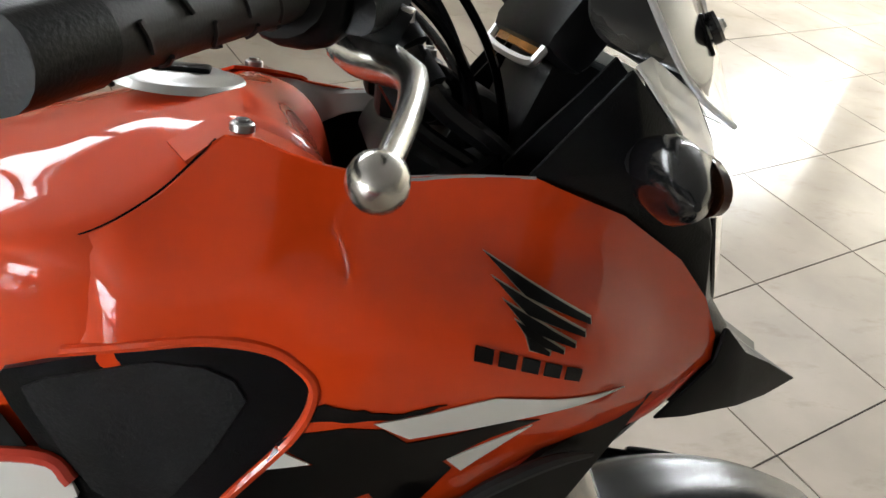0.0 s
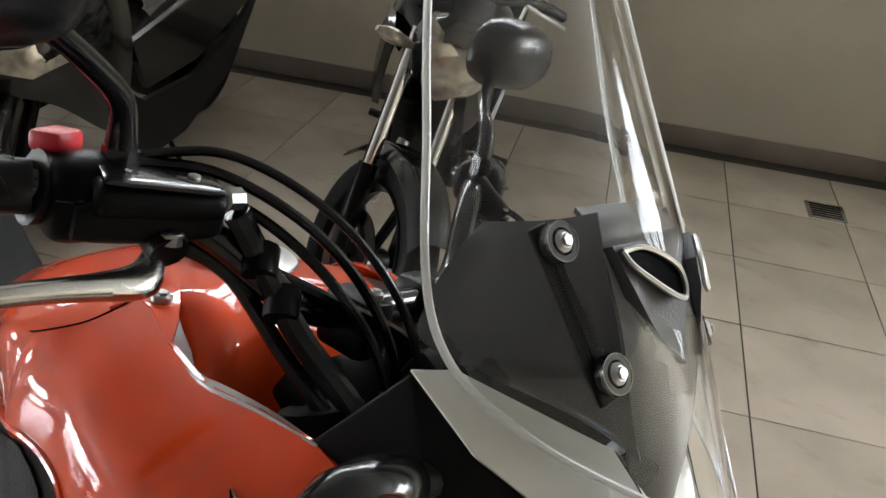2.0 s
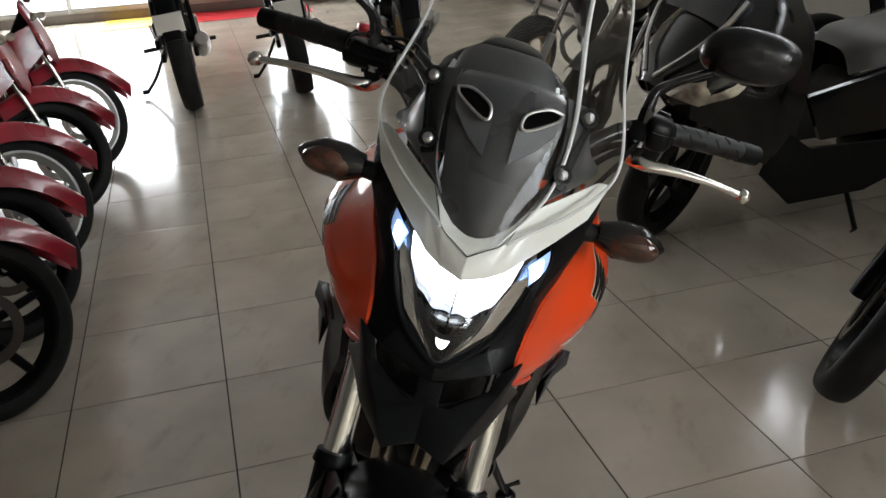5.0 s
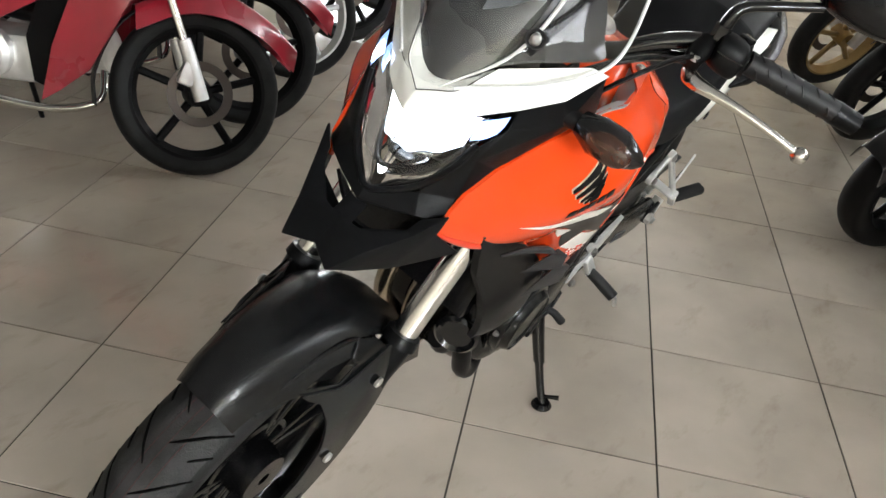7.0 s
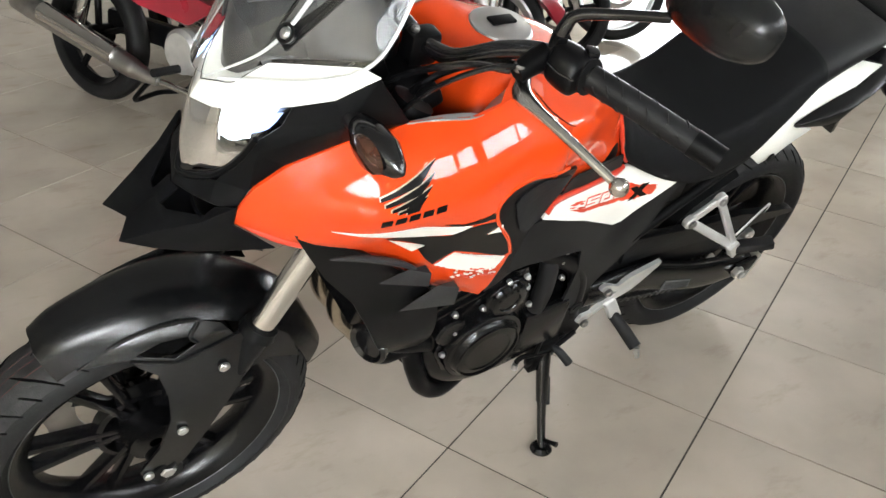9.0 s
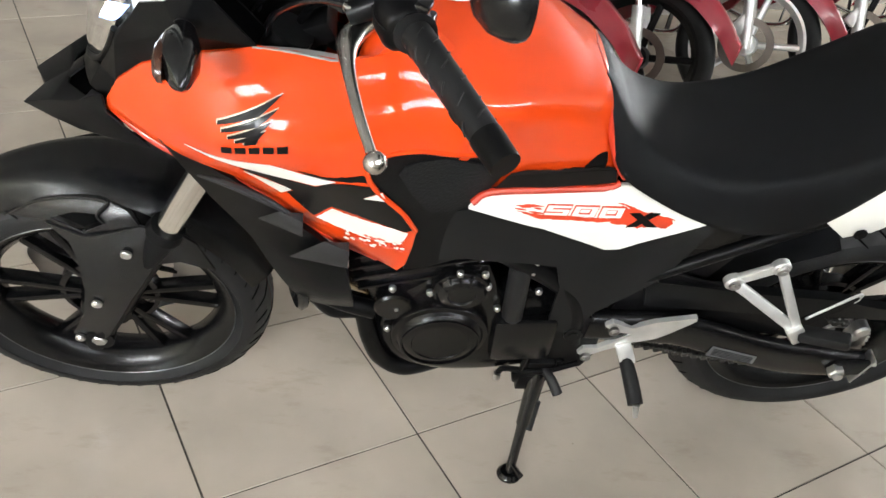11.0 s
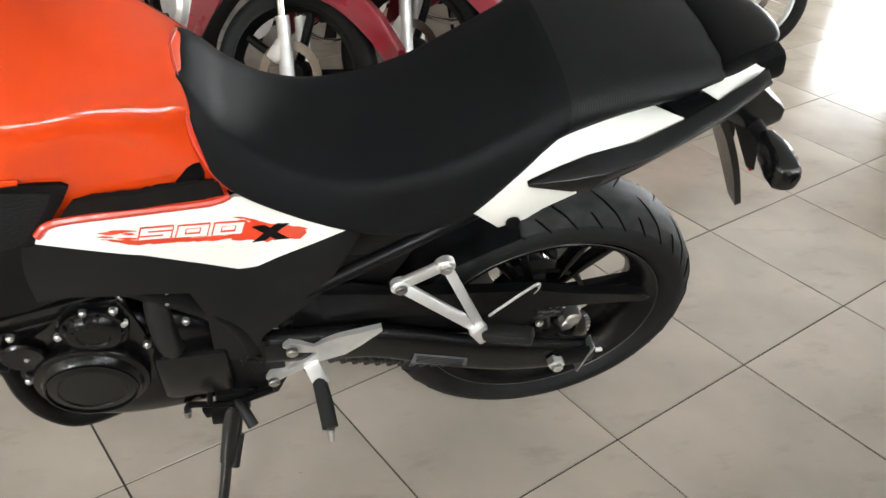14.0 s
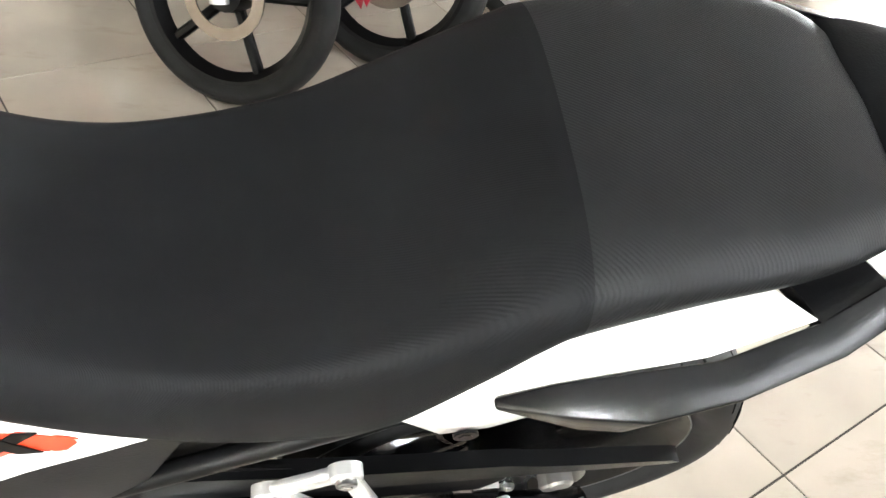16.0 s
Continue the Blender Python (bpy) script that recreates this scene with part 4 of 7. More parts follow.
GC = Surface([(0.90, 0.63, 0.170), (0.80, 0.72, 0.178), (0.70, 0.66, 0.165), (0.60, 0.63, 0.148), (0.55, 0.642, 0.138), (0.45, 0.68, 0.130), (0.45, 0.55, 0.135), (0.56, 0.46, 0.145), (0.58, 0.31, 0.142), (0.50, 0.62, 0.140)])
grey = [(0.90, 0.632), (0.88, 0.69), (0.835, 0.764), (0.805, 0.769), (0.70, 0.717), (0.615, 0.668), (0.575, 0.643), (0.545, 0.640), (0.52, 0.652), (0.46, 0.679), (0.40, 0.702), (0.385, 0.705), (0.395, 0.68), (0.45, 0.555), (0.54, 0.47), (0.565, 0.40), (0.62, 0.42), (0.625, 0.55), (0.645, 0.612), (0.70, 0.628), (0.80, 0.645)]
pair("lower_cover", sheet(grey, GC, 0.006, 0.016), MATTE, None, "charcoal plastic frame cover below the seat")
pivot = [(0.60, 0.44), (0.54, 0.45), (0.51, 0.40), (0.505, 0.33), (0.52, 0.285), (0.56, 0.265), (0.60, 0.28), (0.615, 0.34)]
pp = pair("pivot_plate", plate(pivot, 0.142, 0.02), DARK)
for x, z, r in ((0.563, 0.40, 0.018), (0.565, 0.30, 0.012)):
    pair("bolt", bolt((x, 0.142, z), r, 0.006), DARK, pp[0])

# model mark on the white cover: block figures on a red splash
BARS = {"5": [(0, 0.8, 1, 1), (0, 0.45, 0.24, 1), (0, 0.40, 1, 0.60), (0.76, 0, 1, 0.6), (0, 0, 1, 0.2)], "0": [(0, 0.8, 1, 1), (0, 0, 1, 0.2), (0, 0, 0.24, 1), (0.76, 0, 1, 1)]}


def mark(ch, x, z, w, h, mat, lift, side, cover, grow=0.0):
    for a, b, c, d in BARS[ch]:
        q = []
        for f, e in ((a, b), (c, b), (c, d), (a, d)):
            px = (f * w + (grow if f == c else -grow)) + e * h * 0.35
            pz = e * h + (grow if e == d else -grow)
            q.append((x - side * px, z + pz - 0.22 * (f * w) * side))
        g = sheet(q if side > 0 else q[::-1], SC, 0.001, 0.02, lift)
        P("figure_bar", g if side > 0 else g.flipped(), mat, cover)


for side, cover in ((1, sc[0]), (-1, sc[1])):
    splash = [(0.572, 0.733), (0.540, 0.727), (0.500, 0.717), (0.478, 0.712), (0.474, 0.703), (0.483, 0.693), (0.505, 0.698), (0.530, 0.691), (0.552, 0.700), (0.580, 0.708), (0.574, 0.718)] if side > 0 else [(0.735, 0.768), (0.700, 0.764), (0.665, 0.756), (0.660, 0.744), (0.690, 0.738), (0.735, 0.748)]
    splash = mixed(splash, 0.0022, 9)
    g = sheet(splash, SC, 0.001, 0.012, 0.0012)
    P("red_splash", g if side > 0 else g.flipped(), REDINK, cover)
    streak = [(0.742, 0.7585), (0.700, 0.7440), (0.650, 0.7320), (0.600, 0.7195), (0.565, 0.7130), (0.562, 0.7085), (0.600, 0.7135), (0.655, 0.7265), (0.705, 0.7390)]
    if side > 0:
        P("red_streak", sheet(mixed(streak, 0.0009, 21), SC, 0.001, 0.012, 0.0016), REDINK, cover)
    x0 = 0.698 if side > 0 else 0.535
    for k, ch in enumerate("500"):
        x = x0 - side * 0.0468 * k
        z = 0.7455 - 0.229 * (0.698 - x)
        mark(ch, x, z, 0.039, 0.0150, REDINK, 0.0022, side, cover, 0.0017)
        mark(ch, x, z, 0.039, 0.0150, WHITE, 0.0032, side, cover)
    xs = 0.525 if side > 0 else 0.700
    zx = 0.709 if side > 0 else 0.752
    for a in (1, -1):
        q = [(xs + 0.026, zx + a * 0.013), (xs + 0.008, zx + a * 0.013), (xs - 0.026, zx - a * 0.013), (xs - 0.008, zx - a * 0.013)]
        g = sheet(q, SC, 0.001, 0.02, 0.003 + 0.0004 * a)
        P("figure_bar", g if side > 0 else g.flipped(), BLACKINK, cover)
    rand = random.Random(3)
    for k in range(22):
        x = rand.uniform(0.47, 0.58) if k % 2 else rand.uniform(0.70, 0.738)
        z = 0.752 - 0.229 * (0.698 - x) + rand.uniform(-0.012, 0.016) * (1.0 if k % 2 else (0.750 - x) / 0.05)
        w, h = rand.uniform(0.004, 0.013), rand.uniform(0.0008, 0.0020)
        blob = [(x + w * a, z + 0.3 * w * a + h * b) for a, b in ((1, 0.2), (0.2, 1), (-0.7, 0.5), (-1, -0.4), (0.1, -1))]
        g = sheet(blob, SC, 0.001, 0.02, 0.002)
        P("paint_splash", g if side > 0 else g.flipped(), REDINK, cover)

# seat
def seat_row(x, top, ye, ze, yb, zb, crown=0.006):
    half = [(x, 0, top), (x, ye * 0.5, top - crown * 0.4), (x, ye * 0.82, ze + (top - ze) * 0.35 + 0.004), (x, ye, ze), (x, (ye + yb) / 2 + 0.007, (ze + zb) / 2), (x, yb, zb), (x, yb - 0.02, zb - 0.006)]
    return [(a, -b, c) for a, b, c in half[:0:-1]] + half


SEAT_ROWS = [seat_row(*r) for r in (
    (0.632, 0.932, 0.060, 0.922, 0.085, 0.890), (0.616, 0.921, 0.076, 0.902, 0.102, 0.855), (0.597, 0.900, 0.088, 0.877, 0.116, 0.815), (0.57, 0.864, 0.096, 0.846, 0.122, 0.783), (0.52, 0.822, 0.106, 0.808, 0.128, 0.752), (0.45, 0.797, 0.118, 0.785, 0.133, 0.718),
    (0.37, 0.799, 0.130, 0.787, 0.136, 0.692), (0.30, 0.824, 0.136, 0.808, 0.140, 0.696), (0.24, 0.862, 0.140, 0.842, 0.147, 0.733), (0.185, 0.906, 0.138, 0.882, 0.147, 0.806), (0.145, 0.936, 0.136, 0.912, 0.144, 0.864),
    (0.122, 0.946, 0.135, 0.924, 0.142, 0.884), (0.05, 0.960, 0.130, 0.942, 0.137, 0.912), (-0.03, 0.970, 0.124, 0.954, 0.130, 0.932), (-0.085, 0.970, 0.108, 0.958, 0.114, 0.941), (-0.115, 0.962, 0.084, 0.951, 0.095, 0.936), (-0.126, 0.948, 0.050, 0.940, 0.06, 0.930))]


def seat_part(lo, hi):
    """The stretch of the seat's skin between two places along it."""
    rows = [spline(r, 37) for r in SEAT_ROWS]
    cols = [spline([r[j] for r in rows], 121) for j in range(37)]
    return grid([[cols[j][i] for j in range(37)] for i in range(lo, hi)])


so_ = P("seat", seat_part(0, 83), SEAT, label="black vinyl dual seat with a raised ribbed pillion step", sharp=60)
P("pillion_pad", seat_part(82, 121), SEATRIB, so_, "finely ribbed black pillion pad", sharp=60)

# tail
tailc = loft([[(x, -b, c) for b, c in ((w, zb), (w, zt - 0.010), (w * 0.84, zt), (0, zt + 0.003))] + [(x, b, c) for b, c in ((w * 0.84, zt), (w, zt - 0.010), (w, zb))]
              for x, w, zt, zb in ((0.02, 0.100, 0.905, 0.86), (-0.095, 0.098, 0.940, 0.89), (-0.112, 0.094, 0.964, 0.90), (-0.165, 0.074, 0.973, 0.915), (-0.212, 0.048, 0.972, 0.932), (-0.230, 0.026, 0.964, 0.940))], 21, 30)
tl = P("tail_cover", tailc, PLASTIC, label="black plastic tail cover behind the seat")
P("tail_lamp", loft([[(-0.13, y, 0.945 - 0.2 * y * y) for y in (-0.06, 0, 0.06)], [(-0.205, y, 0.950) for y in (-0.036, 0, 0.036)], [(-0.200, y, 0.925) for y in (-0.032, 0, 0.032)], [(-0.12, y, 0.900) for y in (-0.05, 0, 0.05)]], 9, 12), REDLENS, tl, "red tail lamp lens")
# white tail panels: a strip under the seat's edge that flares below the rail's tip, and a tip behind the rail's mount
WT = {"u0": (-0.008, 0.117, 0.911), "u1": (0.05, 0.131, 0.906), "u2": (0.12, 0.138, 0.886), "u3": (0.152, 0.142, 0.858), "u4": (0.187, 0.144, 0.806), "u5": (0.214, 0.144, 0.760), "u6": (0.232, 0.140, 0.732),
      "l0": (-0.037, 0.155, 0.919), "l1": (0.035, 0.166, 0.889), "l2": (0.092, 0.165, 0.866), "l3": (0.131, 0.160, 0.838), "l4": (0.169, 0.159, 0.806), "l5": (0.186, 0.155, 0.762), "l6": (0.188, 0.146, 0.702), "f0": (0.084, 0.156, 0.780), "f1": (0.128, 0.152, 0.746), "f2": (0.150, 0.150, 0.722)}
FLANK = ["u0 u1 l1 l0", "u1 u2 l2 l1", "u2 u3 l3 l2", "u3 u4 l4 l3", "u4 u5 l5 l4", "u5 u6 l6 l5", "l4 l5 f1 f0", "l5 l6 f2 f1"]


TIP = {"a": (-0.079, 0.094, 0.926), "b": (-0.112, 0.086, 0.938), "c": (-0.170, 0.066, 0.944), "d": (-0.224, 0.042, 0.950), "e": (-0.227, 0.050, 0.936), "f": (-0.172, 0.088, 0.930), "g": (-0.122, 0.114, 0.929), "h": (-0.096, 0.130, 0.926)}
RAILP = {}
for k, row in enumerate((((0.171, 0.158, 0.815), (0.170, 0.166, 0.813), (0.168, 0.164, 0.806), (0.168, 0.156, 0.808)),
                         ((0.131, 0.160, 0.843), (0.122, 0.186, 0.838), (0.112, 0.187, 0.816), (0.116, 0.162, 0.818)),
                         ((0.094, 0.167, 0.871), (0.077, 0.202, 0.864), (0.085, 0.195, 0.828), (0.085, 0.167, 0.832)),
                         ((0.030, 0.170, 0.894), (0.018, 0.198, 0.886), (0.030, 0.189, 0.855), (0.030, 0.166, 0.858)),
                         ((-0.038, 0.157, 0.921), (-0.052, 0.181, 0.913), (-0.036, 0.175, 0.886), (-0.036, 0.152, 0.890)),
                         ((-0.102, 0.132, 0.937), (-0.116, 0.152, 0.926), (-0.106, 0.148, 0.902), (-0.105, 0.128, 0.907)),
                         ((-0.186, 0.090, 0.950), (-0.189, 0.110, 0.938), (-0.184, 0.104, 0.920), (-0.183, 0.086, 0.925)))):
    RAILP.update({f"{j}{k}": p for j, p in zip("icbn", row)})
RAILF = [f"{a}{k} {b}{k} {b}{k + 1} {a}{k + 1}" for k in range(6) for a, b in ("ic", "cb", "bn", "ni")] + ["i0 n0 b0 c0", "i6 c6 b6 n6"]


for s in (1, -1):
    wr = P("tail_side_cover", half(WT, FLANK, s), WHITE, None, "glossy white tail panel below the seat")
    P("bolt", bolt((0.171, s * 0.153, 0.722), 0.011, s * 0.003), DARK, wr)
    P("tail_side_tip", half(TIP, ["a b g h", "b c f g", "c d e f"], s), WHITE, None, "white tip of the tail panel")
    gr = P("grab_rail", solid(RAILP, RAILF, s, 0.0022), SATIN, None, "black plastic pillion grab rail")
    mount = grid([[(-0.026, s * 0.100, 0.902), (-0.080, s * 0.092, 0.920)], [(-0.032, s * 0.135, 0.916), (-0.088, s * 0.116, 0.926)], [(-0.037, s * 0.160, 0.920), (-0.095, s * 0.136, 0.930)]])
    P("rail_mount", thick(mount, 0.014), SATIN, gr)
hang = loft([[(-0.150, y, 0.865) for y in (-0.056, 0, 0.056)], [(-0.215, y, 0.790) for y in (-0.046, 0, 0.046)], [(-0.280, y, 0.690) for y in (-0.036, 0, 0.036)], [(-0.345, y, 0.574) for y in (-0.016, 0, 0.016)]], 7, 16)
ho = P("plate_hanger", thick(hang, 0.012), SATIN, label="black plastic number plate hanger")
for s in (1, -1):
    P("hanger_wing", plate([(-0.165, 0.862), (-0.225, 0.790), (-0.285, 0.700), (-0.305, 0.690), (-0.275, 0.780), (-0.235, 0.840)], s * 0.044, s * 0.004), SATIN, ho)
P("lamp_bracket", loft([[(x, -w, zb), (x, -w, zt - 0.006), (x, -w * 0.7, zt), (x, w * 0.7, zt), (x, w, zt - 0.006), (x, w, zb), (x, -w, zb)] for x, w, zt, zb in ((-0.13, 0.060, 0.915, 0.85), (-0.20, 0.052, 0.895, 0.815), (-0.27, 0.034, 0.845, 0.775), (-0.322, 0.018, 0.806, 0.778))], 25, 16), SATIN, ho)
P("reflector", box((-0.330, 0, 0.66), (0.010, 0.022, 0.014), 0.003, (0, 28, 0)), REDLENS, ho)
ug = Geo()
for x, y, z in ((0.26, 0.10, 0.80), (0.05, 0.10, 0.84), (-0.12, 0.07, 0.90)):
    ug.join(box((x, 0, z), (0.24, 2 * y, 0.05), 0.012, (0, 18, 0)))
P("under_tray", ug, PLASTIC)


def indicator(parent, p, out, lens_dir, stations, square):
    """A turn signal: rubber stalk, dark pod, smoked lens. out: +1 to the motorcycle's left."""
    x, y, z = p
    edge = lambda c: math.copysign(abs(c) ** square, c)
    pod = [[(x + dx + r * edge(math.cos(t)) * 0.9, y + out * o, z + dz + r * edge(math.sin(t))) for t in (2 * math.pi * k / 20 for k in range(20))] for o, r, dx, dz in stations]
    o = P("indicator", grid(pod, True, True), GLOSS, parent, "black turn signal with a smoked amber lens")
    lens = [[(x + lens_dir * (0.012 + d * 0.8), y + 0.036 * s * edge(math.cos(t)), z + 0.020 * s * edge(math.sin(t))) for t in (2 * math.pi * k / 20 for k in range(20))] for s, d in ((1.0, 0.0), (0.96, 0.008), (0.75, 0.014), (0.4, 0.017), (0.05, 0.018))]
    P("lens", grid(lens, True, True), AMBER, o)
    P("stalk", tube([(x, y - out * 0.10, z - 0.004), (x, y - out * 0.045, z)], [0.016, 0.012], 12, 6), GRIPR, o)


OVAL = ((-0.052, 0.004, 0, 0.002), (-0.048, 0.017, 0, 0.002), (-0.020, 0.027, 0, 0), (0.012, 0.026, -0.003, 0), (0.038, 0.013, -0.008, -0.002), (0.047, 0.003, -0.010, -0.002))
BLUNT = ((-0.052, 0.008, 0, 0.004), (-0.046, 0.015, 0, 0.004), (-0.018, 0.023, 0, 0), (0.014, 0.026, 0, -0.004), (0.036, 0.024, -0.002, -0.007), (0.044, 0.018, -0.004, -0.008), (0.046, 0.004, -0.004, -0.008))
for s in (1, -1):
    indicator(bike, (1.188, s * 0.212, 1.032), s, 1, OVAL, 1.0)
    indicator(bike, (-0.258, s * 0.122, 0.796), s, -1, BLUNT, 0.62)

# cowl, lamp, screen
COWLP = {
    "A": (1.167, 0.163, 1.097), "A2": (1.184, 0.143, 1.102), "B": (1.213, 0.142, 1.058), "D": (1.250, 0.106, 1.030), "E": (1.310, 0.052, 0.998),
    "Eb": (1.324, 0.030, 0.990), "T": (1.341, 0.0, 0.987), "C": (1.265, 0.062, 1.068), "S": (1.300, 0.040, 1.030), "G": (1.326, 0.0, 1.012),
    "Ai": (1.177, 0.136, 1.093), "Ci": (1.257, 0.054, 1.058), "Bu": (1.199, 0.130, 1.082), "Cu": (1.263, 0.072, 1.056)}
cowl = P("upper_cowl", shell(COWLP, ("A B Bu A2", "A2 Bu Cu C", "Bu B D Cu", "Cu D E", "C Cu Eb S", "Cu E Eb", "S Eb T G", "A2 C Ci Ai"), 0.004, 0.0018), WHITE,
         label="pearl white pointed cowl above the headlamp", sharp=24)
P("cowl_centre", shell({"C": (1.264, 0.060, 1.0662), "S": (1.2988, 0.0392, 1.0288), "G": (1.3248, 0.0, 1.0110), "F": (1.286, 0.026, 1.033), "F0": (1.290, 0.0, 1.028), "Fi": (1.274, 0.024, 1.026), "F0i": (1.278, 0.0, 1.020)},
                       ("C S F", "S G F0 F", "F F0 F0i Fi"), 0.003, 0.0014), WHITE, cowl, "white centre piece of the cowl", sharp=24)
pair("cowl_seam", tube([(1.266, 0.061, 1.066), (1.282, 0.051, 1.049), (1.2995, 0.0395, 1.0295), (1.3135, 0.020, 1.021), (1.3255, 0.0, 1.0125)], 0.0006, 6, 24), GROOVE, cowl)

# black sides of the cowl: an upper face under the white wing, a crease, a lower face down to the orange panel and round the lamp
SIDEP = {
    "A": (1.166, 0.160, 1.093), "R0": (1.106, 0.156, 1.012), "K1": (1.196, 0.150, 1.020), "B": (1.212, 0.139, 1.055), "D": (1.249, 0.104, 1.028), "DO": (1.264, 0.109, 1.006),
    "K0": (1.290, 0.098, 0.958), "R1": (1.190, 0.136, 0.983), "R2": (1.255, 0.114, 0.942), "R3": (1.297, 0.099, 0.899), "LS": (1.288, 0.090, 0.972), "LB": (1.326, 0.058, 0.890),
    "R4": (1.316, 0.100, 0.866), "CH1": (1.352, 0.045, 0.860), "LT": (1.358, 0.0, 0.870), "CH0": (1.366, 0.0, 0.850), "CH2": (1.340, 0.074, 0.868)}
pair_side = shell(SIDEP, ("A R0 K1", "A K1 B", "B K1 DO D", "K1 K0 DO", "DO K0 LS", "R0 R1 K1", "K1 R1 R2 K0", "K0 R2 R3", "K0 R3 LB LS", "LB R3 R4 CH2", "LB CH2 CH1", "LB CH1 CH0 LT"), 0.004, 0.002)
P("cowl_side", pair_side, PLASTIC, cowl, "satin black plastic cowl sides and lamp chin", sharp=24)
COWL = Surface([(1.17, 1.09, 0.163), (1.12, 1.02, 0.158), (1.20, 1.03, 0.158), (1.255, 0.945, 0.144), (1.30, 0.90, 0.116), (1.335, 0.90, 0.090), (1.33, 0.99, 0.085), (1.27, 1.02, 0.122), (1.29, 0.95, 0.125)])
inner = sheet([(1.17, 1.095), (1.10, 1.01), (1.10, 0.95), (1.2, 0.92), (1.26, 1.0), (1.22, 1.05)], lambda x, z: COWL(x, z) - 0.045, 0.004, 0.03)
pair("cowl_liner", inner, PLASTIC, cowl)

# headlamp
def lamp_row(z, w, xc, xe):
    return [(xe + (xc - xe) * (1 - (abs(f)) ** 2.2), f * w, z) for f in (-1, -0.8, -0.5, 0, 0.5, 0.8, 1)]


lens = loft([lamp_row(*r) for r in ((1.030, 0.082, 1.290, 1.256), (1.005, 0.088, 1.316, 1.276), (0.975, 0.087, 1.332, 1.288), (0.940, 0.076, 1.343, 1.302), (0.905, 0.056, 1.351, 1.321), (0.872, 0.016, 1.354, 1.346))], 25, 24)
hl = P("headlamp", lens, LENSG, label="lit headlamp with a pointed clear lens")
hl.visible_shadow = False
back = Geo()
back.v, back.f = [(x - 0.050, y * 0.98, z) for x, y, z in lens.v], lens.f
P("reflector", back, DARKCHROME, hl, "smoked chrome reflector")


def lens_x(y, z, back=0.0):
    zs = (0.872, 0.905, 0.940, 0.975, 1.005, 1.030)
    w, xc, xe = (float(np.interp(z, zs, q)) for q in ((0.016, 0.056, 0.076, 0.087, 0.088, 0.082), (1.354, 1.351, 1.343, 1.332, 1.316, 1.290), (1.346, 1.321, 1.302, 1.288, 1.276, 1.256)))
    return xe + (xc - xe) * (1 - min(1.0, abs(y) / w) ** 2.2) - back


# lit chambers: bowls with a bright core and a dimmer rim, above stepped chrome
def lamp_patch(y0, y1, low, high, deep, n=13):
    """A bowl behind the lens between two lines low(y) and high(y)."""
    rows = []
    for i in range(n):
        f, row = i / (n - 1), []
        for j in range(n):
            g_ = j / (n - 1)
            y = y0 + (y1 - y0) * g_
            z = low(abs(y)) + (high(abs(y)) - low(abs(y))) * f
            row.append((lens_x(y, z, 0.008 + deep * math.sin(math.pi * f) * math.sin(math.pi * g_)), y, z))
        rows.append(row)
    return grid(rows)


LIT_TOP = lambda y: 0.992 + 0.19 * y
LIT_LOW = lambda y: 0.934 + 4.6 * y * y + 0.0025 * math.sin(190 * y)
for s in (1, -1):
    for y0, y1 in ((0.001, 0.030), (0.031, 0.056), (0.057, 0.077)):
        P("lit_cell", lamp_patch(s * y0, s * y1, lambda y: LIT_LOW(y) + 0.009, LIT_TOP, 0.012), LAMP, hl, "glowing white light cell")
        P("cell_rim", lamp_patch(s * y0, s * y1, LIT_LOW, lambda y: LIT_LOW(y) + 0.0085, 0.004), LAMPDIM, hl, "dimmer rim of the light cell")
    P("daytime_light", loft([[(1.259, s * 0.1025, 1.021), (1.268, s * 0.104, 1.010), (1.277, s * 0.102, 0.999)], [(1.272, s * 0.093, 1.015), (1.281, s * 0.095, 1.003), (1.288, s * 0.094, 0.990)], [(1.292, s * 0.078, 1.007), (1.300, s * 0.082, 0.996), (1.305, s * 0.084, 0.986)]], 7, 10), DRL, hl, "blue white light strip")
    P("daytime_core", loft([[(1.274, s * 0.0965, 1.013), (1.281, s * 0.098, 1.004), (1.287, s * 0.097, 0.995)], [(1.293, s * 0.082, 1.008), (1.298, s * 0.0845, 0.999), (1.303, s * 0.086, 0.990)]], 7, 8), LAMP, hl, "white core of the light strip")
    P("reflector_step", loft([[(lens_x(y, z, 0.020 + d), s * y, z) for y in (0.002, 0.016, 0.032, 0.050)] for z, d in ((0.945, 0.0), (0.935, 0.012), (0.926, 0.003), (0.916, 0.014), (0.906, 0.004), (0.896, 0.018))], 9, 21), DARKCHROME, hl)
    P("side_bezel", tube([(lens_x(y, z, 0.012), s * y, z) for y, z in ((0.080, 0.958), (0.072, 0.938), (0.058, 0.918), (0.034, 0.896), (0.0, 0.884))], 0.0028, 8, 24), GLOSS, hl)
P("divider", tube([(lens_x(y, 0.903 + 16 * y * y, 0.006), y, 0.903 + 16 * y * y) for y in (-0.046, -0.023, 0, 0.023, 0.046)], 0.0032, 8, 24), GLOSS, hl)
P("position_light", loft([[(lens_x(y, z, 0.010), y, z) for y in (-w, 0, w)] for z, w in ((0.897, 0.010), (0.888, 0.008), (0.882, 0.003))], 7, 7), LAMP, hl, "small white position light")
frame_line = [(1.287, 0.090, 0.975), (1.301, 0.079, 0.940), (1.320, 0.059, 0.904), (1.338, 0.034, 0.882), (1.352, 0.010, 0.870), (1.354, 0.0, 0.868)]
fr = tube(frame_line, 0.005, 8, 24)
P("lamp_surround", fr.both(), PLASTIC, hl)

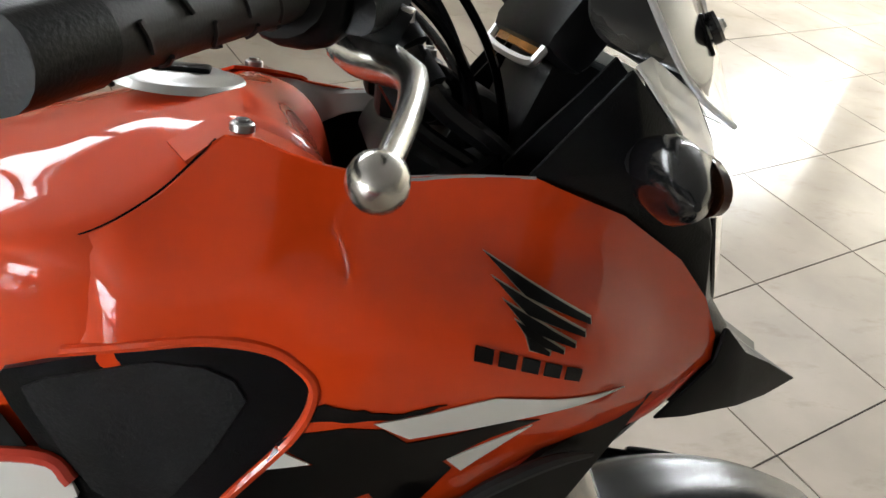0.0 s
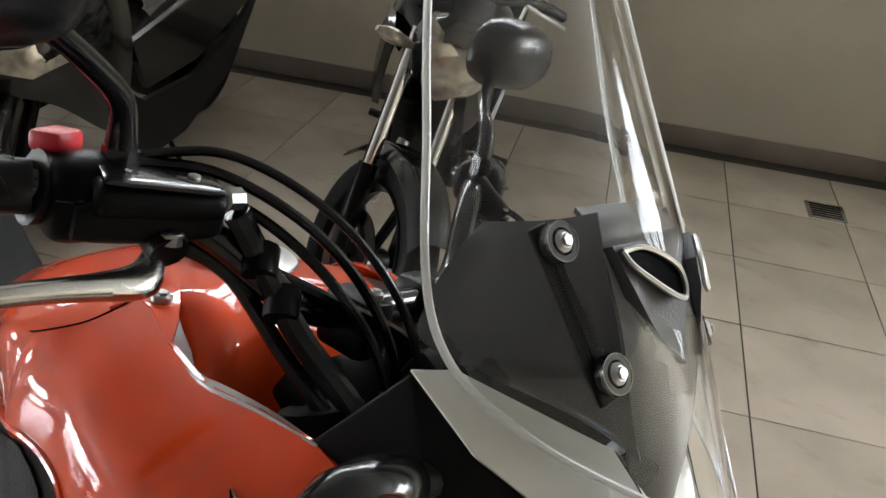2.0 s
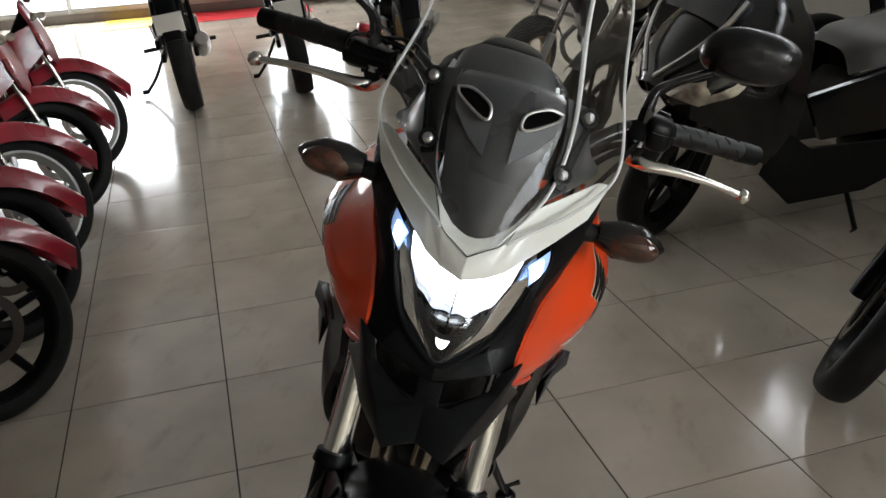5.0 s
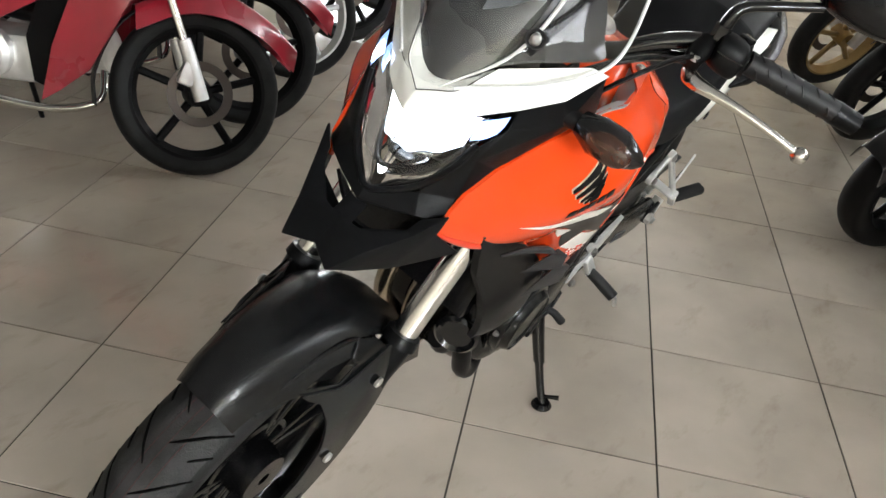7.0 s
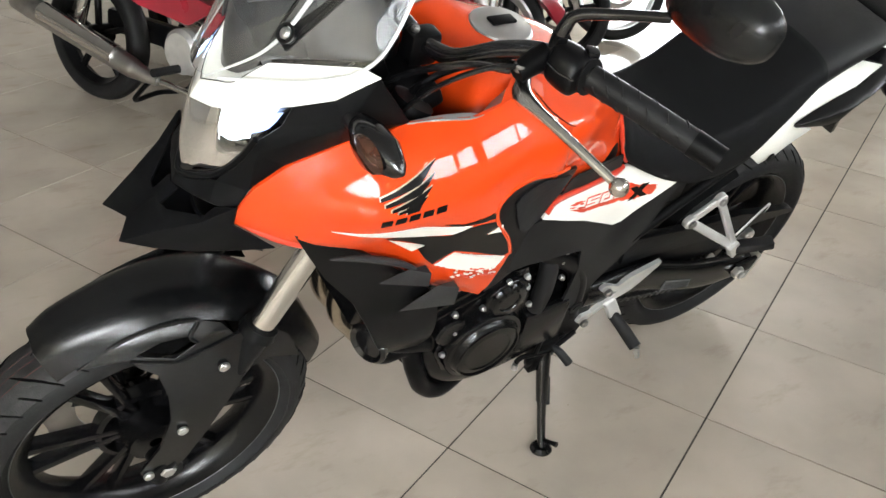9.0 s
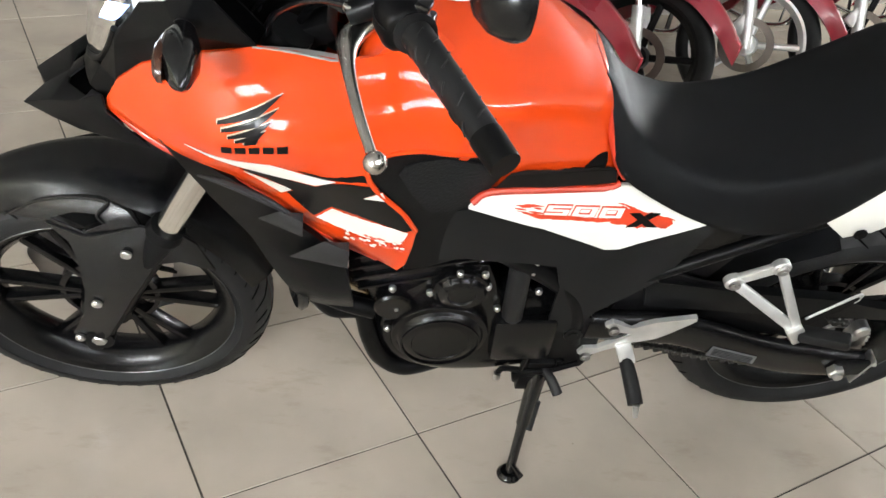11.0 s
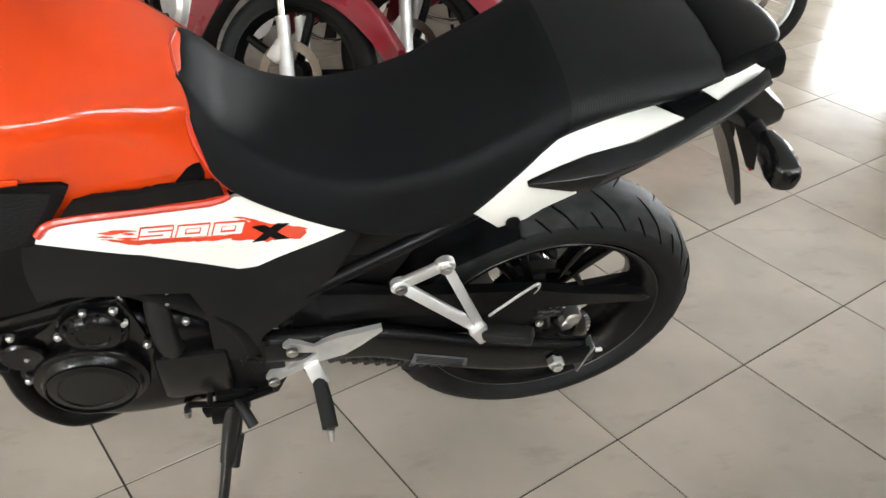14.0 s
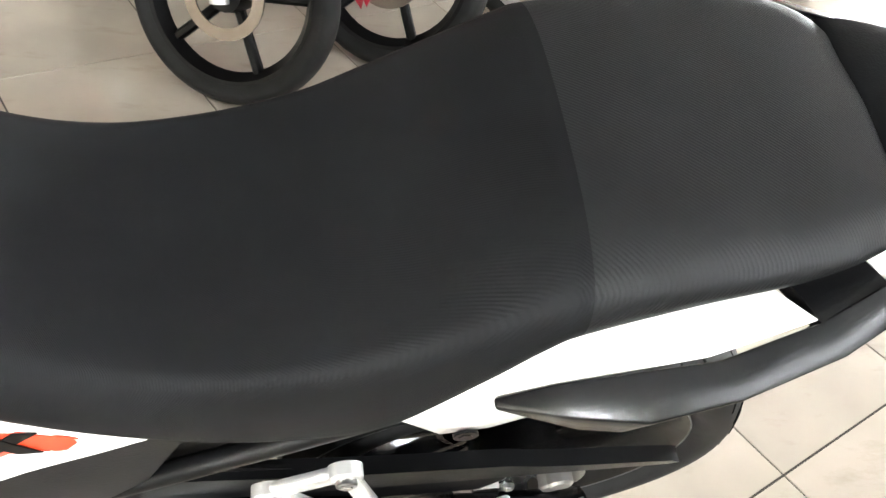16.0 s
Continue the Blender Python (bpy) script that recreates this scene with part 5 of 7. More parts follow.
# beak below the lamp: two prongs with a valley between, an opening on each side under the chin
BEAKP = {
    "P": (1.451, 0.039, 0.798), "N": (1.429, 0.0, 0.802), "V1": (1.388, 0.0, 0.830), "Vs": (1.386, 0.016, 0.831), "Cs": (1.362, 0.016, 0.852), "Cc": (1.366, 0.0, 0.851),
    "K1": (1.402, 0.062, 0.826), "K2": (1.356, 0.088, 0.850), "K3": (1.317, 0.110, 0.884), "I1": (1.384, 0.030, 0.832), "I2": (1.348, 0.074, 0.848), "C3": (1.336, 0.082, 0.868),
    "Q1": (1.410, 0.056, 0.788), "Q2": (1.365, 0.083, 0.792), "Q3": (1.300, 0.103, 0.792), "Q4": (1.262, 0.124, 0.802), "NO": (1.317, 0.104, 0.846), "U0": (1.378, 0.0, 0.768), "U1": (1.330, 0.0, 0.758)}
bk = P("beak", shell(BEAKP, ("N P K1 V1", "V1 K1 I1 Vs", "V1 Vs Cs Cc", "I1 K1 K2 I2", "I2 K2 K3 C3", "P Q1 K1", "Q1 Q2 K2 K1", "Q2 Q3 Q4 NO", "Q2 NO K3 K2", "P N U0 Q1", "Q1 U0 Q2", "Q2 U0 U1 Q3"), 0.004, 0.002),
       PLASTIC, label="black plastic beak with two prongs under the headlamp", sharp=24)
low = loft([[(1.285, -0.092, 0.800), (1.325, -0.04, 0.795), (1.335, 0, 0.79), (1.325, 0.04, 0.795), (1.285, 0.092, 0.800)],
            [(1.27, -0.080, 0.775), (1.31, -0.04, 0.77), (1.325, 0, 0.765), (1.31, 0.04, 0.77), (1.27, 0.080, 0.775)],
            [(1.25, -0.060, 0.73), (1.285, -0.03, 0.725), (1.295, 0, 0.72), (1.285, 0.03, 0.725), (1.25, 0.060, 0.73)]], 13, 12)
P("lower_cowl", thick(low, 0.005), PLASTIC, bk)

# screen
centre = [(1.336, 0, 1.034), (1.290, 0, 1.112), (1.232, 0, 1.196), (1.165, 0, 1.294), (1.112, 0, 1.370), (1.092, 0, 1.398)]
edge = [(1.318, 0.042, 1.040), (1.235, 0.122, 1.076), (1.176, 0.163, 1.125), (1.118, 0.140, 1.225), (1.072, 0.118, 1.33), (1.062, 0.075, 1.388)]
rows = []
for c, e in zip(centre, edge):
    row = []
    for f in (-1, -0.85, -0.6, -0.3, 0, 0.3, 0.6, 0.85, 1):
        k = abs(f) ** 2.0
        row.append((c[0] + (e[0] - c[0]) * k, e[1] * f, c[2] + (e[2] - c[2]) * k))
    rows.append(row)
ws = P("windscreen", thick(loft(rows, 33, 40), 0.0035), SCREEN, label="tall clear windscreen held by four bolts", sharp=50)
ws.visible_shadow = False
for s in (1, -1):
    P("screen_edge", tube([(x, s * y, z) for x, y, z in edge], 0.0026, 8, 60), ACRYLIC, ws, "bright polished screen edge")
    if s < 0:
        continue
    fold = []
    for c, e, f in zip(centre, edge, (0.70, 0.62, 0.52, 0.50, 0.52, 0.58)):
        k = f ** 2
        fold.append((c[0] + (e[0] - c[0]) * k + 0.003, s * e[1] * f, c[2] + (e[2] - c[2]) * k))
    P("screen_fold", tube(fold, [0.0012, 0.0022, 0.0030, 0.0032, 0.0022, 0.0012], 8, 60), ACRYLIC, ws, "bright fold in the screen")

duct_c = [(1.296, 1.026), (1.289, 1.070), (1.273, 1.122), (1.248, 1.172), (1.223, 1.200), (1.204, 1.208)]
duct_w = [0.036, 0.052, 0.062, 0.070, 0.070, 0.062]
rows = [[(x - 0.016 * abs(f) ** 2.2, f * w, z - 0.008 * abs(f) ** 2.2) for f in (-1, -0.8, -0.4, 0, 0.4, 0.8, 1)] for (x, z), w in zip(duct_c, duct_w)]
duct = P("meter_visor", thick(loft(rows, 21, 30), 0.004), VISOR, None, "dark grey visor with two slotted vents behind the screen")


def duct_point(y, z, lift=0.0):
    zs = [p[1] for p in duct_c]
    x = float(np.interp(z, zs, [p[0] for p in duct_c]))
    w = float(np.interp(z, zs, duct_w))
    f = min(1.0, abs(y) / w)
    return Vector((x - 0.016 * f ** 2.2 + lift * 0.8, y, z - 0.008 * f ** 2.2 + lift * 0.55))


for s in (1, -1):
    quad = [(0.067, 1.188), (0.048, 1.188), (0.024, 1.177), (0.020, 1.163), (0.030, 1.161), (0.061, 1.179)]
    fin = [(0.070, 1.191), (0.047, 1.192), (0.020, 1.179), (0.016, 1.163), (0.016, 1.122), (0.040, 1.140), (0.063, 1.166)]
    g = Geo()
    n = len(fin)
    g.v = [duct_point(s * y, z, 0.010 if z > 1.15 else 0.004) for y, z in fin] + [duct_point(s * y, z, 0.0) for y, z in fin]
    g.f = [tuple(range(n))] + [(i, (i + 1) % n, (i + 1) % n + n, i + n) for i in range(n)]
    vent = P("vent", g, GREYPL, duct, "grey vent scoop", sharp=20)
    P("vent_edge", tube([duct_point(s * y, z, 0.0120) for y, z in quad + quad[:1]], 0.0020, 6, 60), ALU, vent, "pale vent edge")
    g = Geo()
    g.v = [duct_point(s * y, z, 0.0115) for y, z in quad]
    g.f = [(0, 1, 2, 3, 4, 5)]
    P("vent_slot", g, GROOVE, vent)
    face = [(1.206, s * 0.068, 1.204), (1.230, s * 0.076, 1.170), (1.258, s * 0.074, 1.122), (1.272, s * 0.064, 1.086), (1.280, s * 0.052, 1.064)]
    rear = [(1.150, s * 0.101, 1.178), (1.144, s * 0.112, 1.155), (1.142, s * 0.126, 1.122), (1.160, s * 0.140, 1.104), (1.222, s * 0.092, 1.088)]
    wallm = [((a[0] + b[0]) / 2 + q, (a[1] + b[1]) / 2 + s * q, (a[2] + b[2]) / 2 + 0.003) for a, b, q in zip(face, rear, (0.012, 0.012, 0.010, 0.005, 0.001))]
    P("visor_side", thick(loft([face, wallm, rear], 20, 14), 0.003), VISOR, duct)
    upper_b, lower_b = Vector((1.196, s * 0.098, 1.180)), Vector((1.249, s * 0.083, 1.116))
    out_d = Vector((0.76, s * 0.30, 0.58)).normalized()
    along_b = (upper_b - lower_b).normalized()
    br = P("screen_bracket", beam(lower_b - along_b * 0.016, upper_b + along_b * 0.014, 0.024, 0.005, out_d, 0.002).join(beam(lower_b + along_b * 0.01, upper_b - along_b * 0.01, 0.012, 0.010, out_d, 0.003)), DARK, None, "black screen bracket")
    for q in (upper_b, lower_b):
        ring = lathe([(0.0085, 0.004), (0.0122, 0.004), (0.0130, 0.008), (0.0122, 0.012), (0.0085, 0.012)], 24, closed=True)
        turn = Vector((0, 1, 0)).rotation_difference(out_d).to_matrix().to_4x4()
        turn.translation = q
        P("washer", Geo().join(ring, turn), GLOSS, br, "glossy black rubber washer")
        P("washer_rim", Geo().join(lathe([(0.0121, 0.0085), (0.0126, 0.0085), (0.0126, 0.0124), (0.0121, 0.0124)], 24, closed=True), turn), DARKCHROME, br)
        P("bolt", Geo().join(disc((0, 0, 0), 0.0070, 0.015, n=16).join(disc((0, 0.015, 0), 0.0040, 0.002, n=6)), turn), ALU, br, "silver screen bolt")
dash = P("instrument_panel", box((1.166, 0, 1.122), (0.045, 0.176, 0.098), 0.014, (0, 32, 0)), PLASTIC, label="black instrument panel with an amber display")
P("display", box((1.1455, 0, 1.1105), (0.004, 0.132, 0.066), 0.002, (0, 32, 0)), LCD, dash)
P("bezel", Geo().join(tube([(1.126 + (z - 1.085) * 0.62, y, z) for y, z in ((-0.068, 1.140), (0.068, 1.140), (0.074, 1.134), (0.074, 1.088), (0.056, 1.078), (-0.056, 1.078), (-0.074, 1.088), (-0.074, 1.134), (-0.068, 1.140))], 0.004, 6)), ALU, dash)
P("head_stay", box((1.18, 0, 1.02), (0.12, 0.13, 0.12), 0.02, (0, 20, 0)).join(box((1.10, 0, 0.96), (0.10, 0.07, 0.16), 0.015, (0, 26, 0))), DARK)
P("key_switch", disc((1.065, 0, 1.015), 0.022, 0.03, "z"), DARK)

# handlebar
hb = P("handlebar", tube([(0.868, 0.395, 1.112), (0.905, 0.315, 1.120), (0.952, 0.215, 1.128), (0.985, 0.160, 1.108), (1.020, 0.105, 1.066), (1.034, 0.05, 1.056), (1.034, 0, 1.056)], 0.0125, 14, 40).both(), GLOSS, label="black tapered handlebar")
for s in (1, -1):
    P("bar_clamp", box((1.035, s * 0.045, 1.048), (0.05, 0.034, 0.05), 0.008), DARK, hb)
    P("clamp_bolt", bolt((1.048, s * 0.045, 1.073), 0.006, 0.006, "z"), STEEL, hb)
AX = (Vector((0.866, 0.397, 1.112)) - Vector((0.952, 0.215, 1.128))).normalized()


def along_bar(f, s, up=0.0, ahead=0.0):
    """A place beside the bar's outer part; f runs in metres from its inner bend to its end."""
    p = Vector((0.952, 0.215, 1.128)) + AX * f
    n = Vector((-AX.y, AX.x, 0)).normalized() * -1
    p = p + Vector((0, 0, up)) + (n if n.x > 0 else -n) * ahead
    return (p.x, s * p.y, p.z)


def pod(s, stations, seg=18):
    """A rounded housing round the bar: stations of (place along, half width ahead, half height, shift ahead, shift up)."""
    rows = []
    for f, a, b, da, db in stations:
        rows.append([along_bar(f, s, db + b * math.copysign(abs(math.sin(t)) ** 0.75, math.sin(t)), da + a * math.copysign(abs(math.cos(t)) ** 0.75, math.cos(t))) for t in (2 * math.pi * k / seg for k in range(seg))])
    cols = [spline([r[j] for r in rows], 4 * len(rows)) for j in range(seg)]
    return grid([[cols[j][i] for j in range(seg)] for i in range(4 * len(rows))], True, True)


for s in (1, -1):
    gp = [(0.866, s * 0.397, 1.112), (0.905, s * 0.318, 1.121), (0.932, s * 0.262, 1.126)]
    go = P("grip", tube(gp, [0.0165, 0.0172, 0.0172], 18, 20), GRIPR, hb, "black rubber grip")
    line = spline(gp, 40)
    for k in range(7):
        for a0 in range(4):
            c, d = Vector(line[4 + 5 * k]), (Vector(line[5 + 5 * k]) - Vector(line[4 + 5 * k])).normalized()
            e1 = Vector((0, 0, 1))
            e2 = d.cross(e1).normalized()
            pts = [c + d * 0.004 * q + (e1 * math.cos(a) + e2 * math.sin(a)) * 0.0176 for q, a in ((q, a0 * math.pi / 2 + k + 0.35 * q) for q in (-1, 0, 1))]
            P("grip_rib", tube(pts, 0.0011, 5, 6), GRIPR, go)
    P("grip_flange", tube([gp[2], along_bar(0.043, s)], [0.024, 0.022], 18, 3), GRIPR, hb)
    P("bar_end", tube([(0.868, s * 0.393, 1.112), (0.851, s * 0.428, 1.108)], [0.0175, 0.0165], 18, 3), DARK, hb)
    sw = P("switch_box", pod(s, ((-0.004, 0.012, 0.014, 0, 0), (0.0, 0.024, 0.024, 0.003, 0.0), (0.018, 0.028, 0.028, 0.004, -0.001), (0.036, 0.027, 0.027, 0.004, -0.002), (0.044, 0.020, 0.022, 0.002, 0))), DARK, hb, "black rounded switch housing")
    P("seam", tube([along_bar(0.000, s, 0.004, 0.028), along_bar(0.020, s, 0.004, 0.034), along_bar(0.040, s, 0.004, 0.031)], 0.0012, 5, 8), GLOSS, sw)
    if s < 0:
        P("stop_switch", box((0.921, -0.243, 1.153), (0.022, 0.028, 0.014), 0.004, (0, -8, 25)), REDPLASTIC, sw, "red engine stop switch")
        P("start_button", box((0.917, -0.238, 1.132), (0.010, 0.016, 0.012), 0.003, (0, 0, 25)), GLOSS, sw)
        mc = P("brake_cylinder", pod(s, ((-0.060, 0.009, 0.009, 0.024, -0.006), (-0.054, 0.014, 0.014, 0.024, -0.005), (-0.02, 0.016, 0.016, 0.026, -0.006), (0.010, 0.016, 0.016, 0.028, -0.006), (0.030, 0.011, 0.011, 0.034, -0.008))), DARK, hb, "black brake cylinder with its reservoir")
        P("brake_reservoir", pod(s, ((-0.056, 0.014, 0.008, 0.026, 0.004), (-0.050, 0.020, 0.011, 0.026, 0.006), (0.012, 0.022, 0.012, 0.028, 0.008), (0.022, 0.016, 0.009, 0.028, 0.007))), DARK, mc)
        P("reservoir_lid", pod(s, ((-0.052, 0.017, 0.002, 0.026, 0.016), (-0.049, 0.020, 0.003, 0.026, 0.017), (0.012, 0.022, 0.003, 0.028, 0.021), (0.018, 0.018, 0.002, 0.028, 0.021))), GLOSS, mc)
        for q in (-0.038, 0.002):
            P("lid_screw", bolt(along_bar(q, s, 0.021, 0.026), 0.004, 0.002, "z"), STEEL, mc)
        P("banjo_bolt", disc(along_bar(-0.070, s, 0.008, 0.024), 0.008, -0.014, "y", 8), STEEL, mc)
    else:
        P("horn_button", box((0.925, 0.245, 1.150), (0.016, 0.020, 0.010), 0.003, (0, 0, -25)), GLOSS, sw)
        P("turn_switch", box((0.918, 0.240, 1.128), (0.012, 0.026, 0.014), 0.004, (0, 0, -25)), GLOSS, sw)
    perch = P("lever_perch", tube([(0.958, s * 0.205, 1.126), (0.985, s * 0.206, 1.114), (1.002, s * 0.208, 1.106)], [0.018, 0.015, 0.013], 12, 10), DARK, hb)
    P("pivot_bolt", disc((1.000, s * 0.208, 1.112), 0.008, 0.008, "z", 12), STEEL, perch)
    lv = []
    for (x, y, z), a, b in (((0.972, 0.196, 1.092), 0.012, 0.010), ((0.986, 0.206, 1.089), 0.019, 0.013), ((0.998, 0.226, 1.087), 0.016, 0.0105), ((1.001, 0.252, 1.088), 0.0105, 0.0085), ((0.998, 0.290, 1.088), 0.0072, 0.0070), ((0.988, 0.340, 1.083), 0.0062, 0.0062), ((0.974, 0.388, 1.0735), 0.0056, 0.0056)):
        lv.append([(x + a * math.cos(t), s * (y + 0.25 * a * math.cos(t)), z + b * math.sin(t)) for t in (2 * math.pi * k / 12 for k in range(12))])
    cols = [spline([r[j] for r in lv], 40) for j in range(12)]
    lever = P("lever", grid([[cols[j][i] for j in range(12)] for i in range(40)], True, True), LEVER, hb, "silver aluminium lever with a ball end")
    ball = lathe([(0.0005, -0.0125), (0.007, -0.0105), (0.0115, -0.005), (0.0125, 0), (0.0115, 0.005), (0.007, 0.0105), (0.0005, 0.0125)], 18, pose(0.971, s * 0.396, 1.0715))
    P("lever_ball", ball, LEVER, lever)
    # mirror
    if s > 0:
        st = [(0.956, 0.213, 1.138), (0.953, 0.213, 1.168), (0.944, 0.219, 1.188), (0.915, 0.250, 1.204), (0.882, 0.300, 1.226)]
        mx, my, mz = 0.868, 0.352, 1.262
    else:
        st = [(0.957, -0.222, 1.138), (0.958, -0.224, 1.168), (0.967, -0.237, 1.194), (0.984, -0.278, 1.220), (1.000, -0.322, 1.242)]
        mx, my, mz = 1.000, -0.368, 1.262
    mo = P("mirror", tube(st, [0.011, 0.0095, 0.0080, 0.0072, 0.0068], 12, 30), GLOSS, hb, "black rear-view mirror on a bent stalk")
    P("stalk_nut", tube([(st[0][0], st[0][1], 1.140), (st[0][0], st[0][1], 1.160)], 0.012, 6), GLOSS, mo)
    oval = lambda q, d: [(mx + d, my + s * (0.077 * q * math.copysign(abs(math.cos(t)) ** 0.8, math.cos(t)) + 0.010 * q * math.sin(t)), mz + 0.043 * q * math.copysign(abs(math.sin(t)) ** 0.8, math.sin(t))) for t in (2 * math.pi * k / 32 for k in range(32))]
    P("mirror_shell", grid([oval(q, d) for q, d in ((0.96, -0.010), (1.0, -0.004), (0.98, 0.006), (0.88, 0.020), (0.66, 0.031), (0.34, 0.036), (0.03, 0.037))], True, True), SATIN, mo)
    P("mirror_glass", grid([oval(q, -0.0115) for q in (0.93, 0.02)], True, True), MIRROR, mo)
cables = (
    ([(0.948, -0.214, 1.152), (0.990, -0.160, 1.166), (1.045, -0.100, 1.135), (1.095, -0.062, 1.075), (1.125, -0.045, 0.99)], 0.0036),
    ([(0.990, 0.212, 1.118), (1.035, 0.195, 1.112), (1.075, 0.165, 1.075), (1.095, 0.13, 1.02), (1.10, 0.10, 0.96)], 0.0036),
    ([(1.000, -0.120, 1.085), (1.040, -0.085, 1.072), (1.075, -0.035, 1.05), (1.095, 0.02, 1.00)], 0.0055),
    ([(0.945, -0.226, 1.148), (0.985, -0.165, 1.152), (1.035, -0.105, 1.120), (1.075, -0.060, 1.060), (1.10, -0.03, 0.97)], 0.0042),
    ([(0.950, -0.222, 1.134), (0.990, -0.160, 1.136), (1.045, -0.110, 1.100), (1.085, -0.070, 1.040), (1.11, -0.04, 0.95)], 0.0042),
    ([(1.000, -0.158, 1.130), (1.012, -0.138, 1.098), (1.045, -0.118, 1.052), (1.095, -0.105, 1.018), (1.14, -0.09, 0.975), (1.16, -0.08, 0.90)], 0.0095),
    ([(0.955, -0.205, 1.105), (0.99, -0.150, 1.085), (1.030, -0.118, 1.035), (1.09, -0.110, 0.998), (1.13, -0.09, 0.95)], 0.0065),
    ([(1.005, 0.200, 1.106), (1.045, 0.165, 1.098), (1.09, 0.115, 1.060), (1.12, 0.07, 1.0), (1.13, 0.05, 0.93)], 0.0048),
    ([(0.955, 0.210, 1.105), (1.005, 0.150, 1.085), (1.050, 0.095, 1.025), (1.08, 0.05, 0.92)], 0.0055))
for c, r in cables:
    P("cable", tube(c, r, 8, 36), CABLE, hb, "black control cable")
for q in ((1.012, -0.138, 1.098), (1.03, -0.127, 1.072)):
    P("cable_clip", tube([(q[0] - 0.006, q[1] + 0.005, q[2] + 0.008), (q[0] + 0.006, q[1] - 0.005, q[2] - 0.008)], 0.0125, 10), DARK, hb)

# frame, radiator, shrouds
fr = Geo()
fr.join(tube([(1.10, 0.045, 0.93), (0.95, 0.11, 0.80), (0.78, 0.135, 0.66), (0.60, 0.13, 0.52), (0.55, 0.125, 0.36)], 0.021, 12, 30))
fr.join(tube([(1.10, 0.04, 0.86), (1.02, 0.09, 0.74), (0.93, 0.12, 0.60)], 0.018, 12, 16))
fr.join(tube([(0.50, 0.126, 0.535), (0.387, 0.128, 0.612), (0.232, 0.128, 0.716), (0.13, 0.118, 0.775)], 0.0115, 12, 30))
fr.join(tube([(0.13, 0.118, 0.775), (0.0, 0.08, 0.83), (-0.12, 0.06, 0.87)], 0.0115, 12, 12))
P("frame", fr.both().join(tube([(1.13, 0, 0.80), (1.05, 0, 0.99)], 0.035, 18)), DARK, label="black steel tube frame")
P("radiator", box((1.075, 0, 0.675), (0.035, 0.26, 0.22), 0.006, (0, -14, 0)), ENGINE, label="black radiator")
SH = Surface([(1.24, 0.83, 0.140), (1.15, 0.80, 0.172), (1.04, 0.70, 0.186), (1.0, 0.64, 0.182), (1.02, 0.53, 0.172), (1.11, 0.64, 0.158), (1.19, 0.73, 0.138), (1.08, 0.64, 0.176), (1.03, 0.455, 0.130), (0.98, 0.45, 0.134)])
shroud = [(1.245, 0.838), (1.20, 0.822), (1.15, 0.802), (1.09, 0.755), (1.035, 0.704), (0.995, 0.655), (0.982, 0.600), (0.972, 0.52), (0.968, 0.462), (0.998, 0.443), (1.032, 0.456), (1.062, 0.505), (1.098, 0.585), (1.132, 0.655), (1.185, 0.725), (1.215, 0.78)]
sh = pair("radiator_shroud", sheet(shroud, SH, 0.012, 0.014), PLASTIC, None, "black plastic radiator shroud with stepped fins")
WEDGES = (((1.118, 0.728), (1.084, 0.768), (1.050, 0.764), (1.050, 0.736)), ((1.074, 0.655), (1.020, 0.712), (0.984, 0.704), (0.984, 0.664)))
for s, parent in ((1, sh[0]), (-1, sh[1])):
    for tip, up, rear, lower in WEDGES:
        on = lambda q, lift: (q[0], SH(*q) + 0.012 + lift, q[1])
        pts = {"t": on(tip, -0.002), "u": on(up, 0.0), "r": on(rear, 0.009), "w": on(lower, 0.016), "R": on(rear, -0.010), "W": on((lower[0] + 0.006, lower[1] - 0.004), -0.010)}
        P("shroud_fin", solid(pts, ["t u r w", "t w W", "w r R W", "u R r", "t W R u"], s, 0.0012), CHAMFER, parent, "grey-black stepped fin")
    ledge = [(1.195, 0.792), (1.165, 0.798), (1.136, 0.796), (1.10, 0.784), (1.068, 0.764)]
    P("shroud_ledge", tube([(x, s * (SH(x, z) + 0.009), z) for x, z in ledge], [0.002, 0.005, 0.006, 0.006, 0.003], 8, 30), CHAMFER, parent)
P("horn", lathe([(0.001, 0.0), (0.030, 0.0), (0.040, 0.006), (0.042, 0.016), (0.036, 0.022), (0.028, 0.016), (0.001, 0.018)], 28, pose(1.052, 0.118, 0.492, 0, 0, -70)), GLOSS, label="round black horn")

# engine
case = loft([[(x, -w, z0), (x, -w, (z0 + z1) / 2), (x, -w * 0.9, z1), (x, 0, z1 + 0.01), (x, w * 0.9, z1), (x, w, (z0 + z1) / 2), (x, w, z0), (x, 0, z0 - 0.02), (x, -w, z0)] for x, w, z0, z1 in
             ((0.535, 0.06, 0.30, 0.42), (0.56, 0.115, 0.28, 0.46), (0.68, 0.135, 0.265, 0.50), (0.80, 0.138, 0.262, 0.52), (0.88, 0.130, 0.285, 0.50), (0.925, 0.10, 0.33, 0.47), (0.935, 0.05, 0.36, 0.44))], 37, 24)
BOLTS = ((0.823, 0.667), (0.768, 0.647), (0.677, 0.615), (0.679, 0.588), (0.798, 0.575), (0.756, 0.575), (0.746, 0.543), (0.842, 0.521), (0.895, 0.474), (0.906, 0.410), (0.657, 0.534), (0.720, 0.481), (0.906, 0.529), (0.678, 0.331))
eng = P("engine", case, ENGINE, label="black painted twin engine with round side covers and silver bolts")
P("cylinder_block", box((0.865, 0, 0.565), (0.20, 0.27, 0.17), 0.015, (0, 18, 0)), ENGINE, eng)
